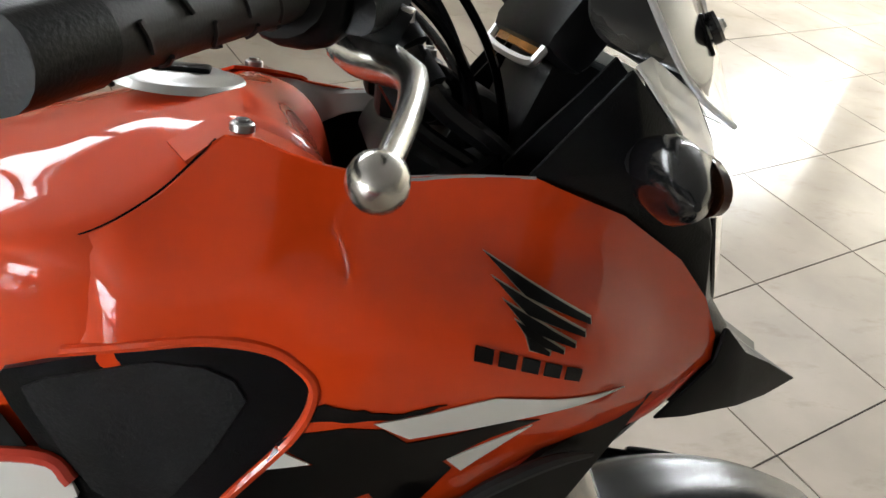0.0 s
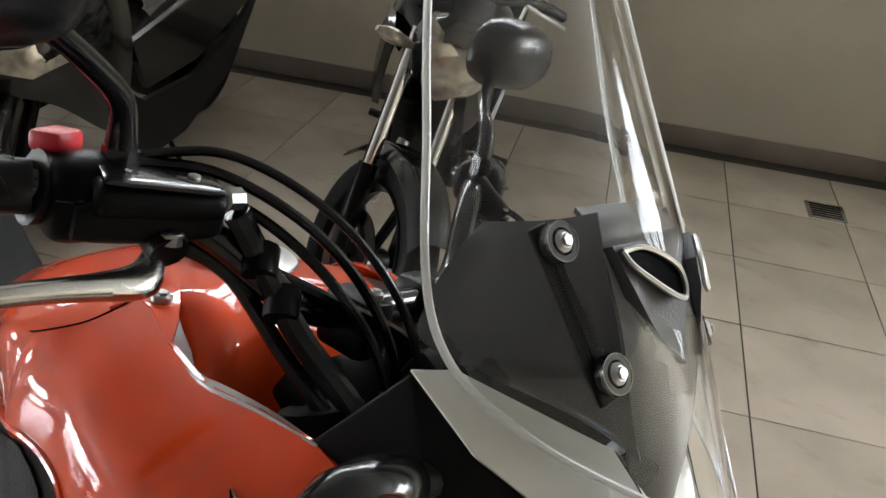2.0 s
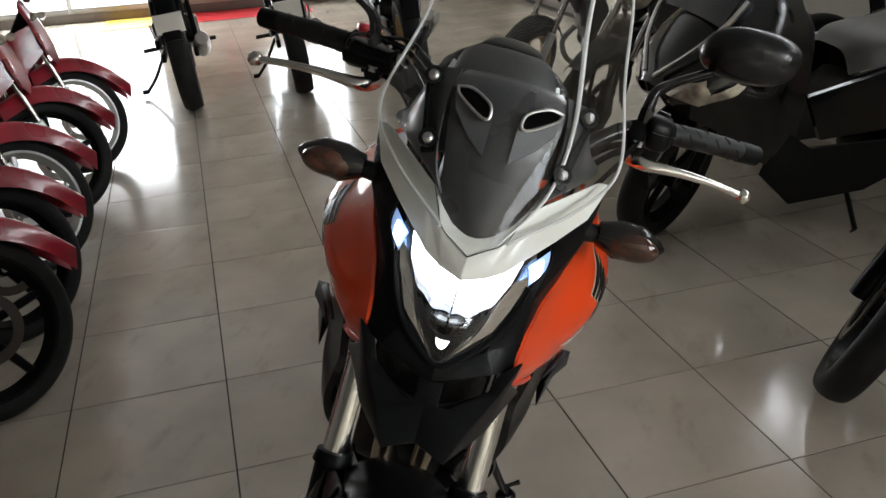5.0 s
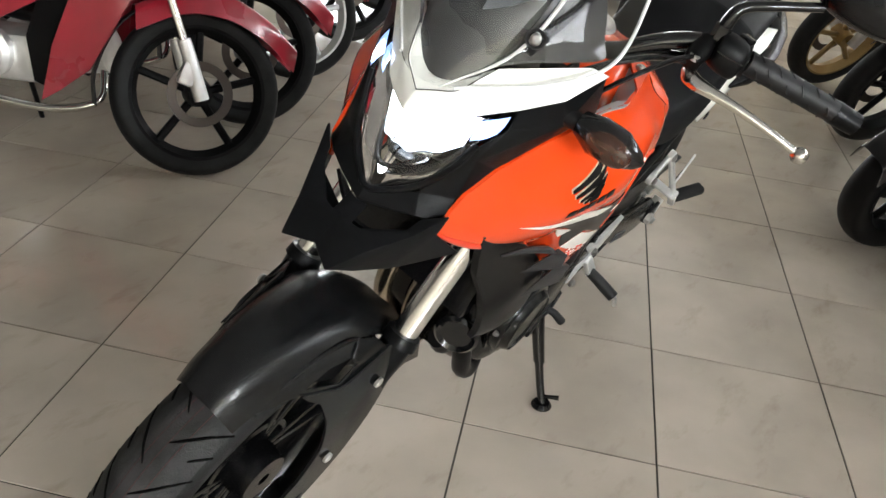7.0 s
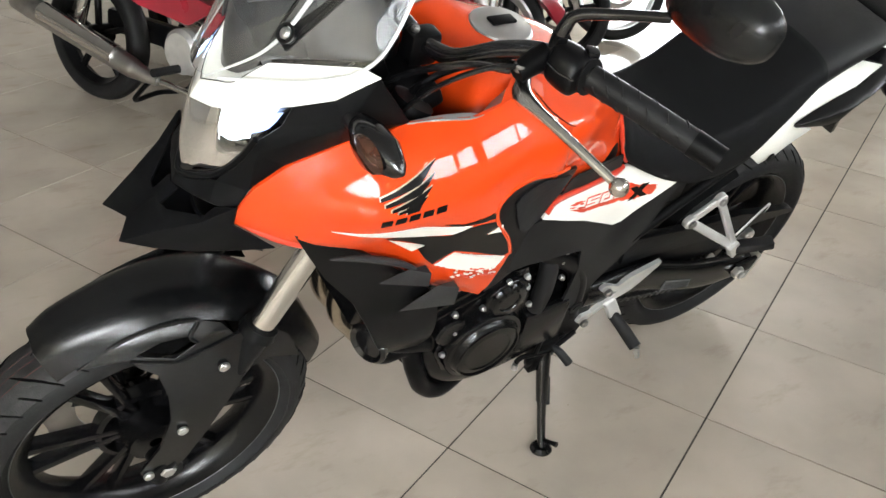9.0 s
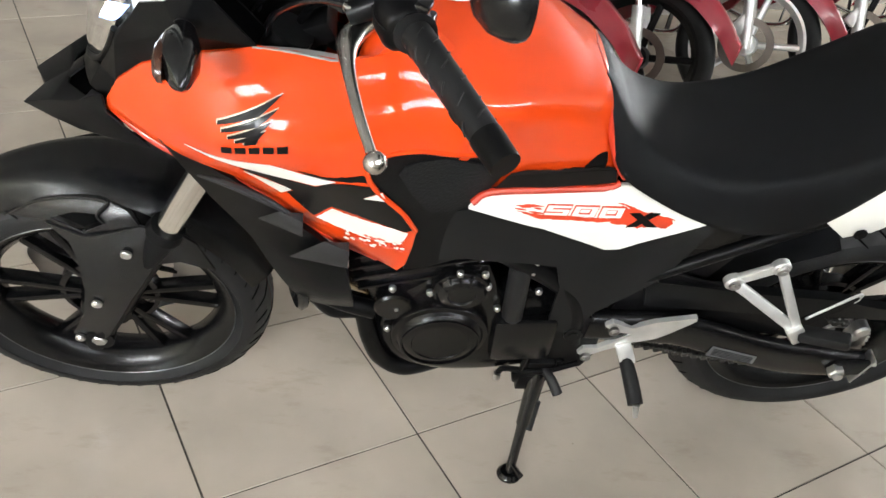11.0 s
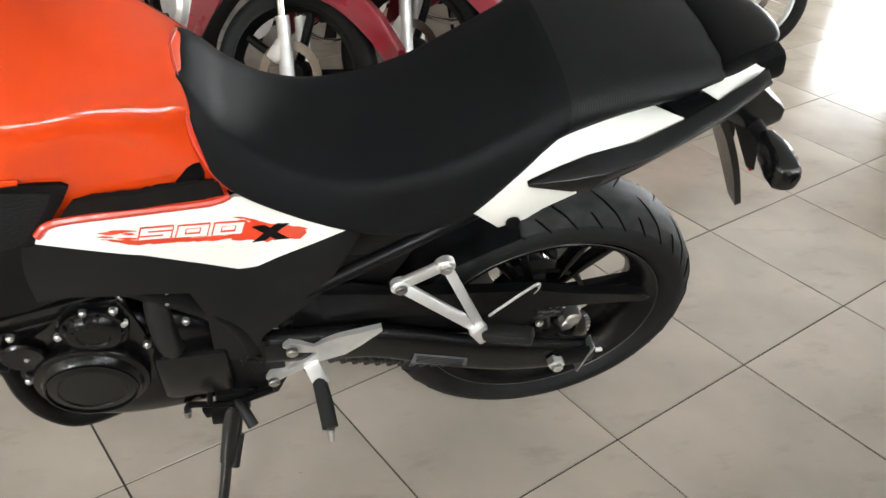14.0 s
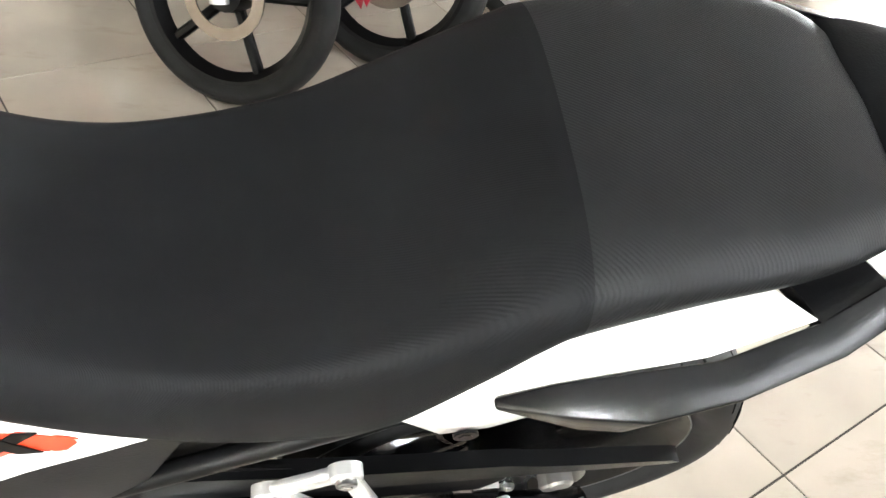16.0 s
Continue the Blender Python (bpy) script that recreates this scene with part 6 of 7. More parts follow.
P("cylinder_head", box((0.905, 0, 0.670), (0.185, 0.285, 0.085), 0.018, (0, 18, 0)), ENGINE, eng)
for k in range(5):
    P("fin", box((0.862 + k * 0.0085, 0, 0.545 + k * 0.026), (0.212, 0.282, 0.007), 0.002, (0, 18, 0)), ENGINE, eng)
for s in (1, -1):
    cx, cz = 0.812, 0.404
    cov = lathe([(0.088, 0.120), (0.088, 0.156), (0.086, 0.159), (0.078, 0.161), (0.076, 0.164), (0.072, 0.172), (0.069, 0.174), (0.052, 0.175), (0.050, 0.173), (0.001, 0.172)], 56, pose(cx, 0, cz))
    cv = P("side_cover_round", cov if s > 0 else cov.flipped(), ENGINE, eng, "round black engine cover")
    ring = lathe([(0.0665, 0.172), (0.0675, 0.1765), (0.0700, 0.1765), (0.0712, 0.171)], 48, pose(cx, 0, cz))
    P("cover_ring", ring if s > 0 else ring.flipped(), ENGINE, cv)
    cov = lathe([(0.050, 0.110), (0.050, 0.150), (0.0485, 0.152), (0.043, 0.153), (0.041, 0.156), (0.038, 0.161), (0.036, 0.162), (0.024, 0.162), (0.022, 0.159), (0.001, 0.159)], 40, pose(0.790, 0, 0.528))
    P("upper_cover", cov if s > 0 else cov.flipped(), ENGINE, eng)
    cov = box((0.655, s * 0.135, 0.385), (0.12, 0.05, 0.13), 0.016, (0, 4, 0))
    P("sprocket_cover", cov, ENGINE, eng)
    P("hose", tube([(0.696, s * 0.125, 0.62), (0.696, s * 0.142, 0.56), (0.692, s * 0.145, 0.50), (0.686, s * 0.138, 0.45), (0.670, s * 0.12, 0.42)], 0.019, 12, 20), GRIPR, eng)
    flange = [(0.918, 0.408), (0.908, 0.484), (0.855, 0.535), (0.812, 0.588), (0.752, 0.590), (0.734, 0.548), (0.722, 0.500), (0.712, 0.440), (0.718, 0.372), (0.756, 0.318), (0.826, 0.302), (0.886, 0.340)]
    P("case_flange", plate(flange, s * 0.140, s * 0.007), ENGINE, eng)
    for k in range(4):
        a = 0.5 + 0.45 * k
        P("cover_rib", tube([(0.790 + 0.030 * math.cos(a), s * 0.1625, 0.528 + 0.030 * math.sin(a)), (0.790 + 0.046 * math.cos(a), s * 0.1545, 0.528 + 0.046 * math.sin(a))], 0.0026, 6), ENGINE, eng)
    P("water_pump", disc((0.90, s * 0.125, 0.475), 0.034, s * 0.028), ENGINE, eng)
    for x, z in BOLTS:
        P("bolt", bolt((x, s * 0.145, z), 0.0062, s * 0.008), ALU, eng, "silver cover bolt")
pl = Geo()
for y in (0.030, -0.040):
    pl.join(tube([(0.985, y, 0.650), (1.045, y, 0.610), (1.084, y, 0.545), (1.080, y, 0.480), (1.045, y * 0.9, 0.418), (0.97, y * 0.7, 0.320), (0.80, -0.02, 0.235), (0.62, -0.06, 0.215)], 0.0172, 14, 50))
    pl.join(tube([(1.050, y, 0.606), (1.058, y, 0.594)], 0.023, 14))
P("hose", tube([(1.035, 0.11, 0.470), (0.99, 0.12, 0.450), (0.93, 0.125, 0.432)], 0.017, 12, 14), DARK, label="black pipe ahead of the engine")
P("guard_pipe", tube([(1.03, 0.085, 0.42), (1.0, 0.09, 0.388), (0.95, 0.095, 0.388), (0.930, 0.115, 0.33), (0.905, 0.122, 0.275), (0.855, 0.122, 0.243), (0.76, 0.09, 0.240)], 0.020, 12, 40), DARK, label="black lower pipe round the engine")
ex = P("exhaust_pipe", pl, HEADER, label="dark steel exhaust header pipes")
sil = Geo()
sil.join(tube([(0.62, -0.06, 0.215), (0.54, -0.11, 0.22), (0.47, -0.165, 0.27)], [0.024, 0.028, 0.036], 20, 16))
sil.join(loft([[(x, yc + w * math.cos(a), z + h * math.sin(a)) for a in [q * math.pi / 8 for q in range(17)]] for x, yc, z, w, h in
               ((0.475, -0.165, 0.268, 0.030, 0.034), (0.43, -0.195, 0.315, 0.052, 0.072), (0.36, -0.205, 0.352, 0.062, 0.092), (0.22, -0.212, 0.420, 0.066, 0.096), (0.08, -0.216, 0.490, 0.064, 0.088), (0.02, -0.216, 0.520, 0.052, 0.068), (0.012, -0.216, 0.524, 0.030, 0.040))], 33, 40))
so_ = P("silencer", sil, SILENCER, ex, "brushed stainless silencer")
P("belly_pan", loft([[(x, -w, z + 0.05), (x, -w * 0.7, z), (x, 0, z - 0.01), (x, w * 0.7, z), (x, w, z + 0.05)] for x, w, z in ((0.93, 0.10, 0.30), (0.86, 0.13, 0.245), (0.74, 0.13, 0.235), (0.62, 0.11, 0.25))], 13, 14), ENGINE, eng)

# rear end
sw = Geo()
sw.join(loft([[(x, 0.118, z - h), (x, 0.142, z - h * 0.8), (x, 0.146, z), (x, 0.142, z + h * 0.8), (x, 0.118, z + h), (x, 0.100, z), (x, 0.118, z - h)] for x, z, h in
              ((0.54, 0.410, 0.034), (0.405, 0.404, 0.039), (0.345, 0.396, 0.040), (0.258, 0.364, 0.042), (0.177, 0.333, 0.043), (0.076, 0.308, 0.044), (-0.053, 0.296, 0.034), (-0.085, 0.296, 0.024))], 19, 30))
so = P("swingarm", sw.both().join(box((0.47, 0, 0.375), (0.07, 0.22, 0.06), 0.012)), WHEELP, label="black box-section swingarm")
P("chain_guard", sheet([(0.46, 0.532), (0.40, 0.526), (0.25, 0.508), (0.07, 0.497), (-0.01, 0.476), (-0.150, 0.450), (-0.167, 0.437), (-0.155, 0.429), (-0.04, 0.434), (0.13, 0.436), (0.44, 0.46)], lambda x, z: 0.122 - 0.1 * abs(z - 0.49), 0.02, 0.03), PLASTIC, so, "black chain guard")
P("guard_skirt", sheet([(0.50, 0.40), (0.48, 0.53), (0.40, 0.545), (0.16, 0.47), (0.09, 0.455), (0.045, 0.405), (0.07, 0.365), (0.30, 0.375)], lambda x, z: 0.110, 0.004, 0.03), DARK, so, "black inner skirt of the chain guard")
P("caution_label", plate([(0.281, 0.374), (0.177, 0.340), (0.176, 0.314), (0.285, 0.342)], 0.1475, 0.001), GREYPL, so)
for k in range(5):
    P("label_line", plate([(0.276, 0.366 - k * 0.0046), (0.184, 0.336 - k * 0.0046), (0.184, 0.3345 - k * 0.0046), (0.276, 0.3645 - k * 0.0046)], 0.1485, 0.001), DARK, so)
P("axle_adjuster", box((-0.035, 0.148, 0.309), (0.075, 0.012, 0.044), 0.004, (0, 6, 0)), DARK, so)
P("axle_nut", disc((0.0, 0.150, 0.309), 0.017, 0.016, n=6).join(disc((0.0, 0.166, 0.309), 0.010, 0.008)), ALU, so, "silver axle nut")
P("adjuster_plate", beam((-0.070, 0.141, 0.345), (-0.056, 0.141, 0.262), 0.004, 0.030, (0, 1, 0), 0.001).join(tube([(-0.066, 0.134, 0.300), (-0.109, 0.128, 0.290)], 0.0045, 8)), ALU, so, "bright chain adjuster end plate")
P("hub_cover", disc((-0.025, 0.10, 0.396), 0.016, 0.024).join(disc((-0.020, 0.10, 0.372), 0.014, 0.020)), ALU, so)
P("guard_bolt", bolt((0.038, 0.112, 0.383), 0.008, 0.006), ALU, so)
for z0, z1, sag in ((0.430, 0.392, 0.0), (0.356, 0.226, 0.024)):
    ch = Geo()
    for k in range(52):
        f = k / 51
        ch.join(box((0.565 - 0.565 * f, 0.094, z0 + (z1 - z0) * f - 4 * sag * f * (1 - f)), (0.013, 0.018 if k % 2 else 0.012, 0.014 if k % 2 else 0.011), 0.002, (0, math.degrees(math.atan((z1 - z0 - 4 * sag * (1 - 2 * f)) / -0.565)), 0), 1))
    P("chain_run", ch, CHAINM, so, "dark oiled drive chain")
hug = loft([[(0.29 * math.cos(radians(d)) * 1.13, y, RAZ + 0.29 * math.sin(radians(d)) * 1.13 - 3 * y * y) for y in (-0.085, -0.04, 0, 0.04, 0.085)] for d in (20, 45, 70)], 9, 14)
P("hugger", thick(hug, 0.004), PLASTIC, so)
P("inner_panel", sheet([(0.54, 0.44), (0.54, 0.66), (0.42, 0.72), (0.30, 0.76), (0.235, 0.70), (0.30, 0.60), (0.345, 0.50), (0.40, 0.44)], lambda x, z: 0.096, 0.004, 0.03), DARK, so, "black panel ahead of the rear wheel")
line = [(0.40 - 0.14 * (k / 80) + 0.026 * math.cos(k * 0.62), 0.026 * math.sin(k * 0.62), 0.42 + 0.19 * k / 80) for k in range(81)]
P("shock_spring", tube(line, 0.006, 8, 160), DARK)

# foot rests, stand
for s in (1, -1):
    pg = beam((0.330, s * 0.150, 0.584), (0.196, s * 0.196, 0.510), 0.020, 0.014, (0, 1, 0.4), 0.004)
    pg.join(beam((0.262, s * 0.150, 0.630), (0.196, s * 0.197, 0.516), 0.017, 0.013, (0, 1, 0.4), 0.004))
    pg.join(beam((0.334, s * 0.150, 0.582), (0.258, s * 0.150, 0.629), 0.022, 0.012, (0, 1, 0), 0.004))
    for q in ((0.328, s * 0.144, 0.583), (0.261, s * 0.144, 0.627)):
        pg.join(disc(q, 0.016, s * 0.014))
    pg.join(beam((0.205, s * 0.200, 0.520), (0.182, s * 0.204, 0.492), 0.030, 0.018, (0, 1, 0.2), 0.004))
    po = P("pillion_bracket", pg, CASTALU, None, "satin aluminium pillion footrest bracket")
    for q in ((0.328, s * 0.158, 0.583), (0.261, s * 0.158, 0.627)):
        P("bolt", bolt(q, 0.010, s * 0.006), STEEL, po)
    P("pillion_peg", box((0.155, s * 0.220, 0.522), (0.085, 0.030, 0.022), 0.006, (0, 22, s * -30)), GRIPR, po, "folded black rubber pillion peg")
    shield = P("peg_shield", plate([(0.188, 0.512), (0.172, 0.532), (0.112, 0.590), (0.105, 0.584), (0.118, 0.552), (0.165, 0.500)], s * 0.180, 0.003), PLASTIC, po, "black plate of the pillion footrest")
    P("shield_edge", tube([(0.178, s * 0.183, 0.524), (0.170, s * 0.183, 0.535), (0.112, s * 0.178, 0.591), (0.105, s * 0.178, 0.583), (0.110, s * 0.178, 0.571)], 0.0026, 8, 24), CASTALU, shield)
    heel = plate([(0.512, 0.436), (0.500, 0.447), (0.460, 0.431), (0.421, 0.451), (0.348, 0.469), (0.346, 0.459), (0.380, 0.421), (0.406, 0.398), (0.446, 0.384), (0.497, 0.352), (0.524, 0.331), (0.541, 0.343), (0.534, 0.361), (0.505, 0.363), (0.471, 0.394), (0.454, 0.412), (0.492, 0.419)], s * 0.150, s * 0.010)
    heel.join(beam((0.465, s * 0.150, 0.385), (0.446, s * 0.172, 0.345), 0.030, 0.016, (0, 1, 0.3), 0.005))
    rp = P("footrest_plate", heel, CASTALU, None, "satin aluminium footrest plate with pointed heel guard")
    for q in ((0.528, s * 0.156, 0.346), (0.497, s * 0.156, 0.434)):
        P("bolt", bolt(q, 0.010, s * 0.008), STEEL, rp)
    P("foot_peg", tube([(0.452, s * 0.165, 0.352), (0.446, s * 0.205, 0.340), (0.441, s * 0.248, 0.326)], [0.013, 0.0145, 0.0145], 10, 10), GRIPR, rp, "black rubber foot peg")
    P("peg_feeler", tube([(0.440, s * 0.250, 0.326), (0.438, s * 0.262, 0.305)], [0.007, 0.005], 8, 4), ALU, rp)
UPW = Vector((0, -0.2922, 0.9563))
SOLE = Vector((0.637, 0.276, 0.0822))
leg = tube([(0.600, 0.145, 0.265), (0.610, 0.178, 0.218), (0.619, 0.210, 0.172)], [0.017, 0.015, 0.0135], 12, 12)
leg.join(tube([(0.619, 0.209, 0.174), (0.628, 0.243, 0.127), tuple(SOLE + 0.008 * UPW)], [0.0105, 0.0098, 0.0098], 12, 12))
st = P("side_stand", leg, GLOSS, label="black steel side stand, folded out")
P("stand_foot", tube([tuple(SOLE), tuple(SOLE + 0.004 * UPW), tuple(SOLE + 0.012 * UPW)], [0.025, 0.025, 0.019], 18), GLOSS, st)
P("stand_tang", tube([(0.634, 0.262, 0.102), (0.630, 0.280, 0.114), (0.624, 0.299, 0.125)], [0.006, 0.005, 0.0065], 8, 8), GLOSS, st)
P("stand_bracket", box((0.60, 0.130, 0.275), (0.06, 0.05, 0.07), 0.010).join(box((0.625, 0.15, 0.245), (0.03, 0.02, 0.05), 0.004)), DARK, st)
P("stand_spring", tube([(0.586, 0.150, 0.262), (0.594, 0.176, 0.206)], 0.0042, 8), CHAINM, st)
P("spring_sleeve", tube([(0.594, 0.176, 0.206), (0.607, 0.215, 0.160)], 0.0095, 10), GRIPR, st)
P("stand_lug", tube([(0.596, 0.150, 0.288), (0.584, 0.170, 0.287), (0.568, 0.196, 0.268)], [0.008, 0.0095, 0.0105], 10, 8), GRIPR, st, "black rubber-capped stand lug")
sl = P("shift_lever", tube([(0.53, 0.148, 0.305), (0.60, 0.158, 0.288), (0.668, 0.150, 0.284), (0.680, 0.148, 0.268)], 0.006, 8, 18), DARK, label="black gear lever with a bright tip")
P("lever_tip", tube([(0.680, 0.148, 0.262), (0.680, 0.150, 0.248)], 0.007, 10), ALU, sl)
P("shift_rod", tube([(0.640, 0.155, 0.285), (0.632, 0.150, 0.38)], 0.005, 8), DARK, sl)
P("linkage", box((0.628, 0.150, 0.262), (0.050, 0.016, 0.030), 0.004, (0, 12, 0)), DARK, sl)
P("ignition_leads", tube([(0.82, 0.10, 0.70), (0.88, 0.14, 0.66), (0.90, 0.13, 0.60)], 0.006, 8, 12), GRIPR)
# dark block under the tank that fills the space above the engine
P("air_box", box((0.78, 0, 0.76), (0.36, 0.24, 0.16), 0.03).join(box((0.45, 0, 0.66), (0.30, 0.20, 0.16), 0.03)), DARK)

# ---- the other machines in the showroom ----
def wheel(parent, name, x, R, w, mat, spokes=5, disc_r=0.0, wires=False, y=0.0):
    bead = R - w * 0.85
    sub = []
    if wires:
        g = lathe([(bead, -w * 0.4), (bead + 0.010, -w * 0.4), (bead - 0.006, 0), (bead + 0.010, w * 0.4), (bead, w * 0.4), (bead - 0.014, 0)], 48, closed=True)
        sub.append(("hub", lathe([(0.010, -0.05), (0.030, -0.05), (0.026, 0), (0.030, 0.05), (0.010, 0.05)], 18, closed=True)))
        for k in range(28):
            a, b = 2 * math.pi * k / 28, 2 * math.pi * (k + (2 if k % 2 else -2)) / 28
            sub.append(("spoke", tube([(0.028 * math.cos(a), 0.04 * (1 if k % 4 < 2 else -1), 0.028 * math.sin(a)), (bead * math.cos(b), 0, bead * math.sin(b))], 0.0016, 4)))
    else:
        g = lathe([(bead, -w * 0.42), (bead + 0.010, -w * 0.44), (bead - 0.008, -w * 0.2), (bead - 0.010, 0), (bead - 0.008, w * 0.2), (bead + 0.010, w * 0.44), (bead, w * 0.42), (bead - 0.02, 0)], 48, closed=True)
        sub.append(("hub", lathe([(0.010, -0.05), (0.040, -0.05), (0.045, 0), (0.040, 0.05), (0.010, 0.05)], 20, closed=True)))
        for k in range(spokes):
            a = 2 * math.pi * k / spokes + 0.3
            r = (bead + 0.03) / 2
            sub.append(("spoke", box((r * math.cos(a), 0, r * math.sin(a)), (bead - 0.03, 0.026, 0.026), 0.007, (0, -math.degrees(a), 0), 1)))
    o = part(name, at(g, x, y, R), mat, parent)
    for n, q in sub:
        part(n, at(q, x, y, R), mat, o)
    prof = spline([(bead, -w * 0.36), (R - 0.028, -w / 2), (R - 0.008, -w * 0.34), (R, 0), (R - 0.008, w * 0.34), (R - 0.028, w / 2), (bead, w * 0.36)], 17)
    part("tyre", at(lathe(prof + [(bead + 0.004, 0)], 56, closed=True), x, y, R), RUBBER, o)
    if disc_r:
        part("brake_disc", at(lathe([(disc_r * 0.72, -0.0025), (disc_r, -0.0025), (disc_r, 0.0025), (disc_r * 0.72, 0.0025)], 40, closed=True), x, y - 0.055, R), SILENCER, o)
    return o


def handlebars(parent, x, z, half, grip=GRIPR, mirrors=True, lens=MIRROR):
    o = part("handlebar", tube([(x - 0.10, half, z + 0.02), (x - 0.04, half * 0.6, z + 0.03), (x, half * 0.25, z), (x, 0, z)], 0.011, 10, 24).both(), GLOSS, parent)
    for s in (1, -1):
        part("grip", tube([(x - 0.11, s * (half + 0.01), z + 0.018), (x - 0.06, s * half * 0.70, z + 0.028)], 0.017, 12), grip, o)
        part("lever", tube([(x - 0.02, s * half * 0.5, z + 0.02), (x - 0.015, s * half * 0.75, z + 0.012), (x - 0.06, s * half, z + 0.0)], 0.006, 8, 12), ALU, o)
        if mirrors:
            m = part("mirror", tube([(x - 0.03, s * half * 0.5, z + 0.03), (x - 0.02, s * half * 0.52, z + 0.13), (x, s * half * 0.75, z + 0.19)], 0.006, 8, 14), GLOSS, o)
            shell = [[(x + d, s * (half * 0.75 + 0.05) + 0.07 * q * math.cos(t), z + 0.205 + 0.040 * q * math.sin(t)) for t in (2 * math.pi * k / 20 for k in range(20))] for q, d in ((1.0, -0.008), (1.0, 0.0), (0.8, 0.022), (0.3, 0.032), (0.03, 0.033))]
            part("mirror_shell", grid(shell, True, True), GLOSS, m)
    return o


def body(sections, across=17, along=26):
    """A symmetric skin from half sections (x, [(y, z), ...]) that run from the middle of the top outwards."""
    return loft([[(x, -y, z) for y, z in h[:0:-1]] + [(x, y, z) for y, z in h] for x, h in sections], across, along)


def steer(thing_, names, p, axis, deg):
    """Turns the front assembly about the steering axis."""
    m = Matrix.Translation(p) @ Matrix.Rotation(radians(deg), 4, Vector(axis)) @ Matrix.Translation(-Vector(p))
    for o in thing_.children:
        if o.name.split(".")[0] in names:
            o.matrix_basis = m @ o.matrix_basis


def naked_bike(label, m, paint, side, wheels, lamp, group, plate_tail=False, turned=0):
    """A small roadster: x ahead from the rear tyre's footprint."""
    b = thing("motorcycle", label, "motorcycle", group, m)
    q = lambda n, g, mat, lab="": part(n, g, mat, b, lab)
    wheel(b, "front_wheel", 1.31, 0.295, 0.095, wheels, 5, 0.135)
    wheel(b, "rear_wheel", 0.0, 0.300, 0.125, wheels, 5)
    for s in (1, -1):
        f = q("fork_leg", tube([(1.31, s * 0.085, 0.29), (1.20, s * 0.085, 0.53)], 0.026, 14), CASTALU if wheels is GOLD else DARK)
        part("fork_tube", tube([(1.20, s * 0.085, 0.53), (1.05, s * 0.085, 0.88)], 0.018, 14), CHROME, f)
    q("front_fender", thick(body([(1.31 + 0.335 * math.cos(radians(d)), [(0, 0.295 + 0.335 * math.sin(radians(d))), (0.045, 0.29 + 0.330 * math.sin(radians(d))), (0.062, 0.27 + 0.31 * math.sin(radians(d)))]) for d in (50, 75, 100, 125, 150)]), 0.004), GLOSS)
    hd = q("headlamp", loft([[(1.165, -0.055, 0.93), (1.19, 0, 0.935), (1.165, 0.055, 0.93)], [(1.175, -0.10, 0.875), (1.215, 0, 0.875), (1.175, 0.10, 0.875)], [(1.170, -0.075, 0.80), (1.205, 0, 0.80), (1.170, 0.075, 0.80)], [(1.150, -0.03, 0.755), (1.165, 0, 0.75), (1.150, 0.03, 0.755)]], 15, 16), lamp, "clear headlamp, unlit")
    for s in (1, -1):
        wing = {"a": (1.200, 0.030, 0.905), "b": (1.190, 0.098, 0.860), "t": (1.135, 0.142, 0.968), "c": (1.150, 0.055, 0.90)}
        part("lamp_wing", solid(wing, ["a b t", "b c t", "c a t", "a c b"], s, 0.003), lamp, hd, "pale pointed wing of the headlamp")
    q("headlamp_shell", body([(1.06, [(0, 0.96), (0.08, 0.94), (0.10, 0.86), (0.07, 0.78)]), (1.12, [(0, 0.985), (0.085, 0.955), (0.108, 0.87), (0.08, 0.775)]), (1.165, [(0, 0.985), (0.07, 0.955), (0.102, 0.88), (0.077, 0.79)])]), GLOSS)
    q("fly_screen", thick(body([(1.19, [(0, 0.925), (0.06, 0.925), (0.085, 0.915)]), (1.17, [(0, 0.99), (0.07, 0.985), (0.095, 0.965)]), (1.12, [(0, 1.045), (0.06, 1.035), (0.085, 1.01)])]), 0.004), GLOSS, "gloss black fly screen")
    q("instrument", lathe([(0.001, 0.022), (0.048, 0.020), (0.056, 0.0), (0.045, -0.03), (0.001, -0.035)], 28, pose(1.045, 0, 1.035, 60, 0, 90)), GLOSS)
    handlebars(b, 1.02, 1.03, 0.36)
    for s in (1, -1):
        i = q("indicator", tube([(1.10, s * 0.10, 0.845), (1.10, s * 0.165, 0.85), (1.10, s * 0.21, 0.855)], [0.010, 0.022, 0.008], 12, 12), TAN, "clear turn signal")
        q("shroud", sheet([(1.12, 0.86), (1.02, 0.89), (0.80, 0.86), (0.84, 0.78), (0.95, 0.66), (1.03, 0.62), (1.09, 0.72)], lambda x, z: 0.165 - 0.35 * max(0, x - 0.98) - 0.15 * max(0, 0.72 - z), 0.02, 0.04) if s > 0 else
          sheet([(1.12, 0.86), (1.02, 0.89), (0.80, 0.86), (0.84, 0.78), (0.95, 0.66), (1.03, 0.62), (1.09, 0.72)], lambda x, z: 0.165 - 0.35 * max(0, x - 0.98) - 0.15 * max(0, 0.72 - z), 0.02, 0.04).flipped(), paint)
        tailp = sheet([(0.56, 0.76), (0.30, 0.84), (0.02, 0.95), (-0.16, 1.0), (-0.13, 0.965), (0.10, 0.87), (0.30, 0.77), (0.45, 0.68), (0.58, 0.66)], lambda x, z: 0.135 - 0.10 * max(0, 0.2 - x), 0.008, 0.03)
        q("side_panel", tailp if s > 0 else tailp.flipped(), side, "white side panel")
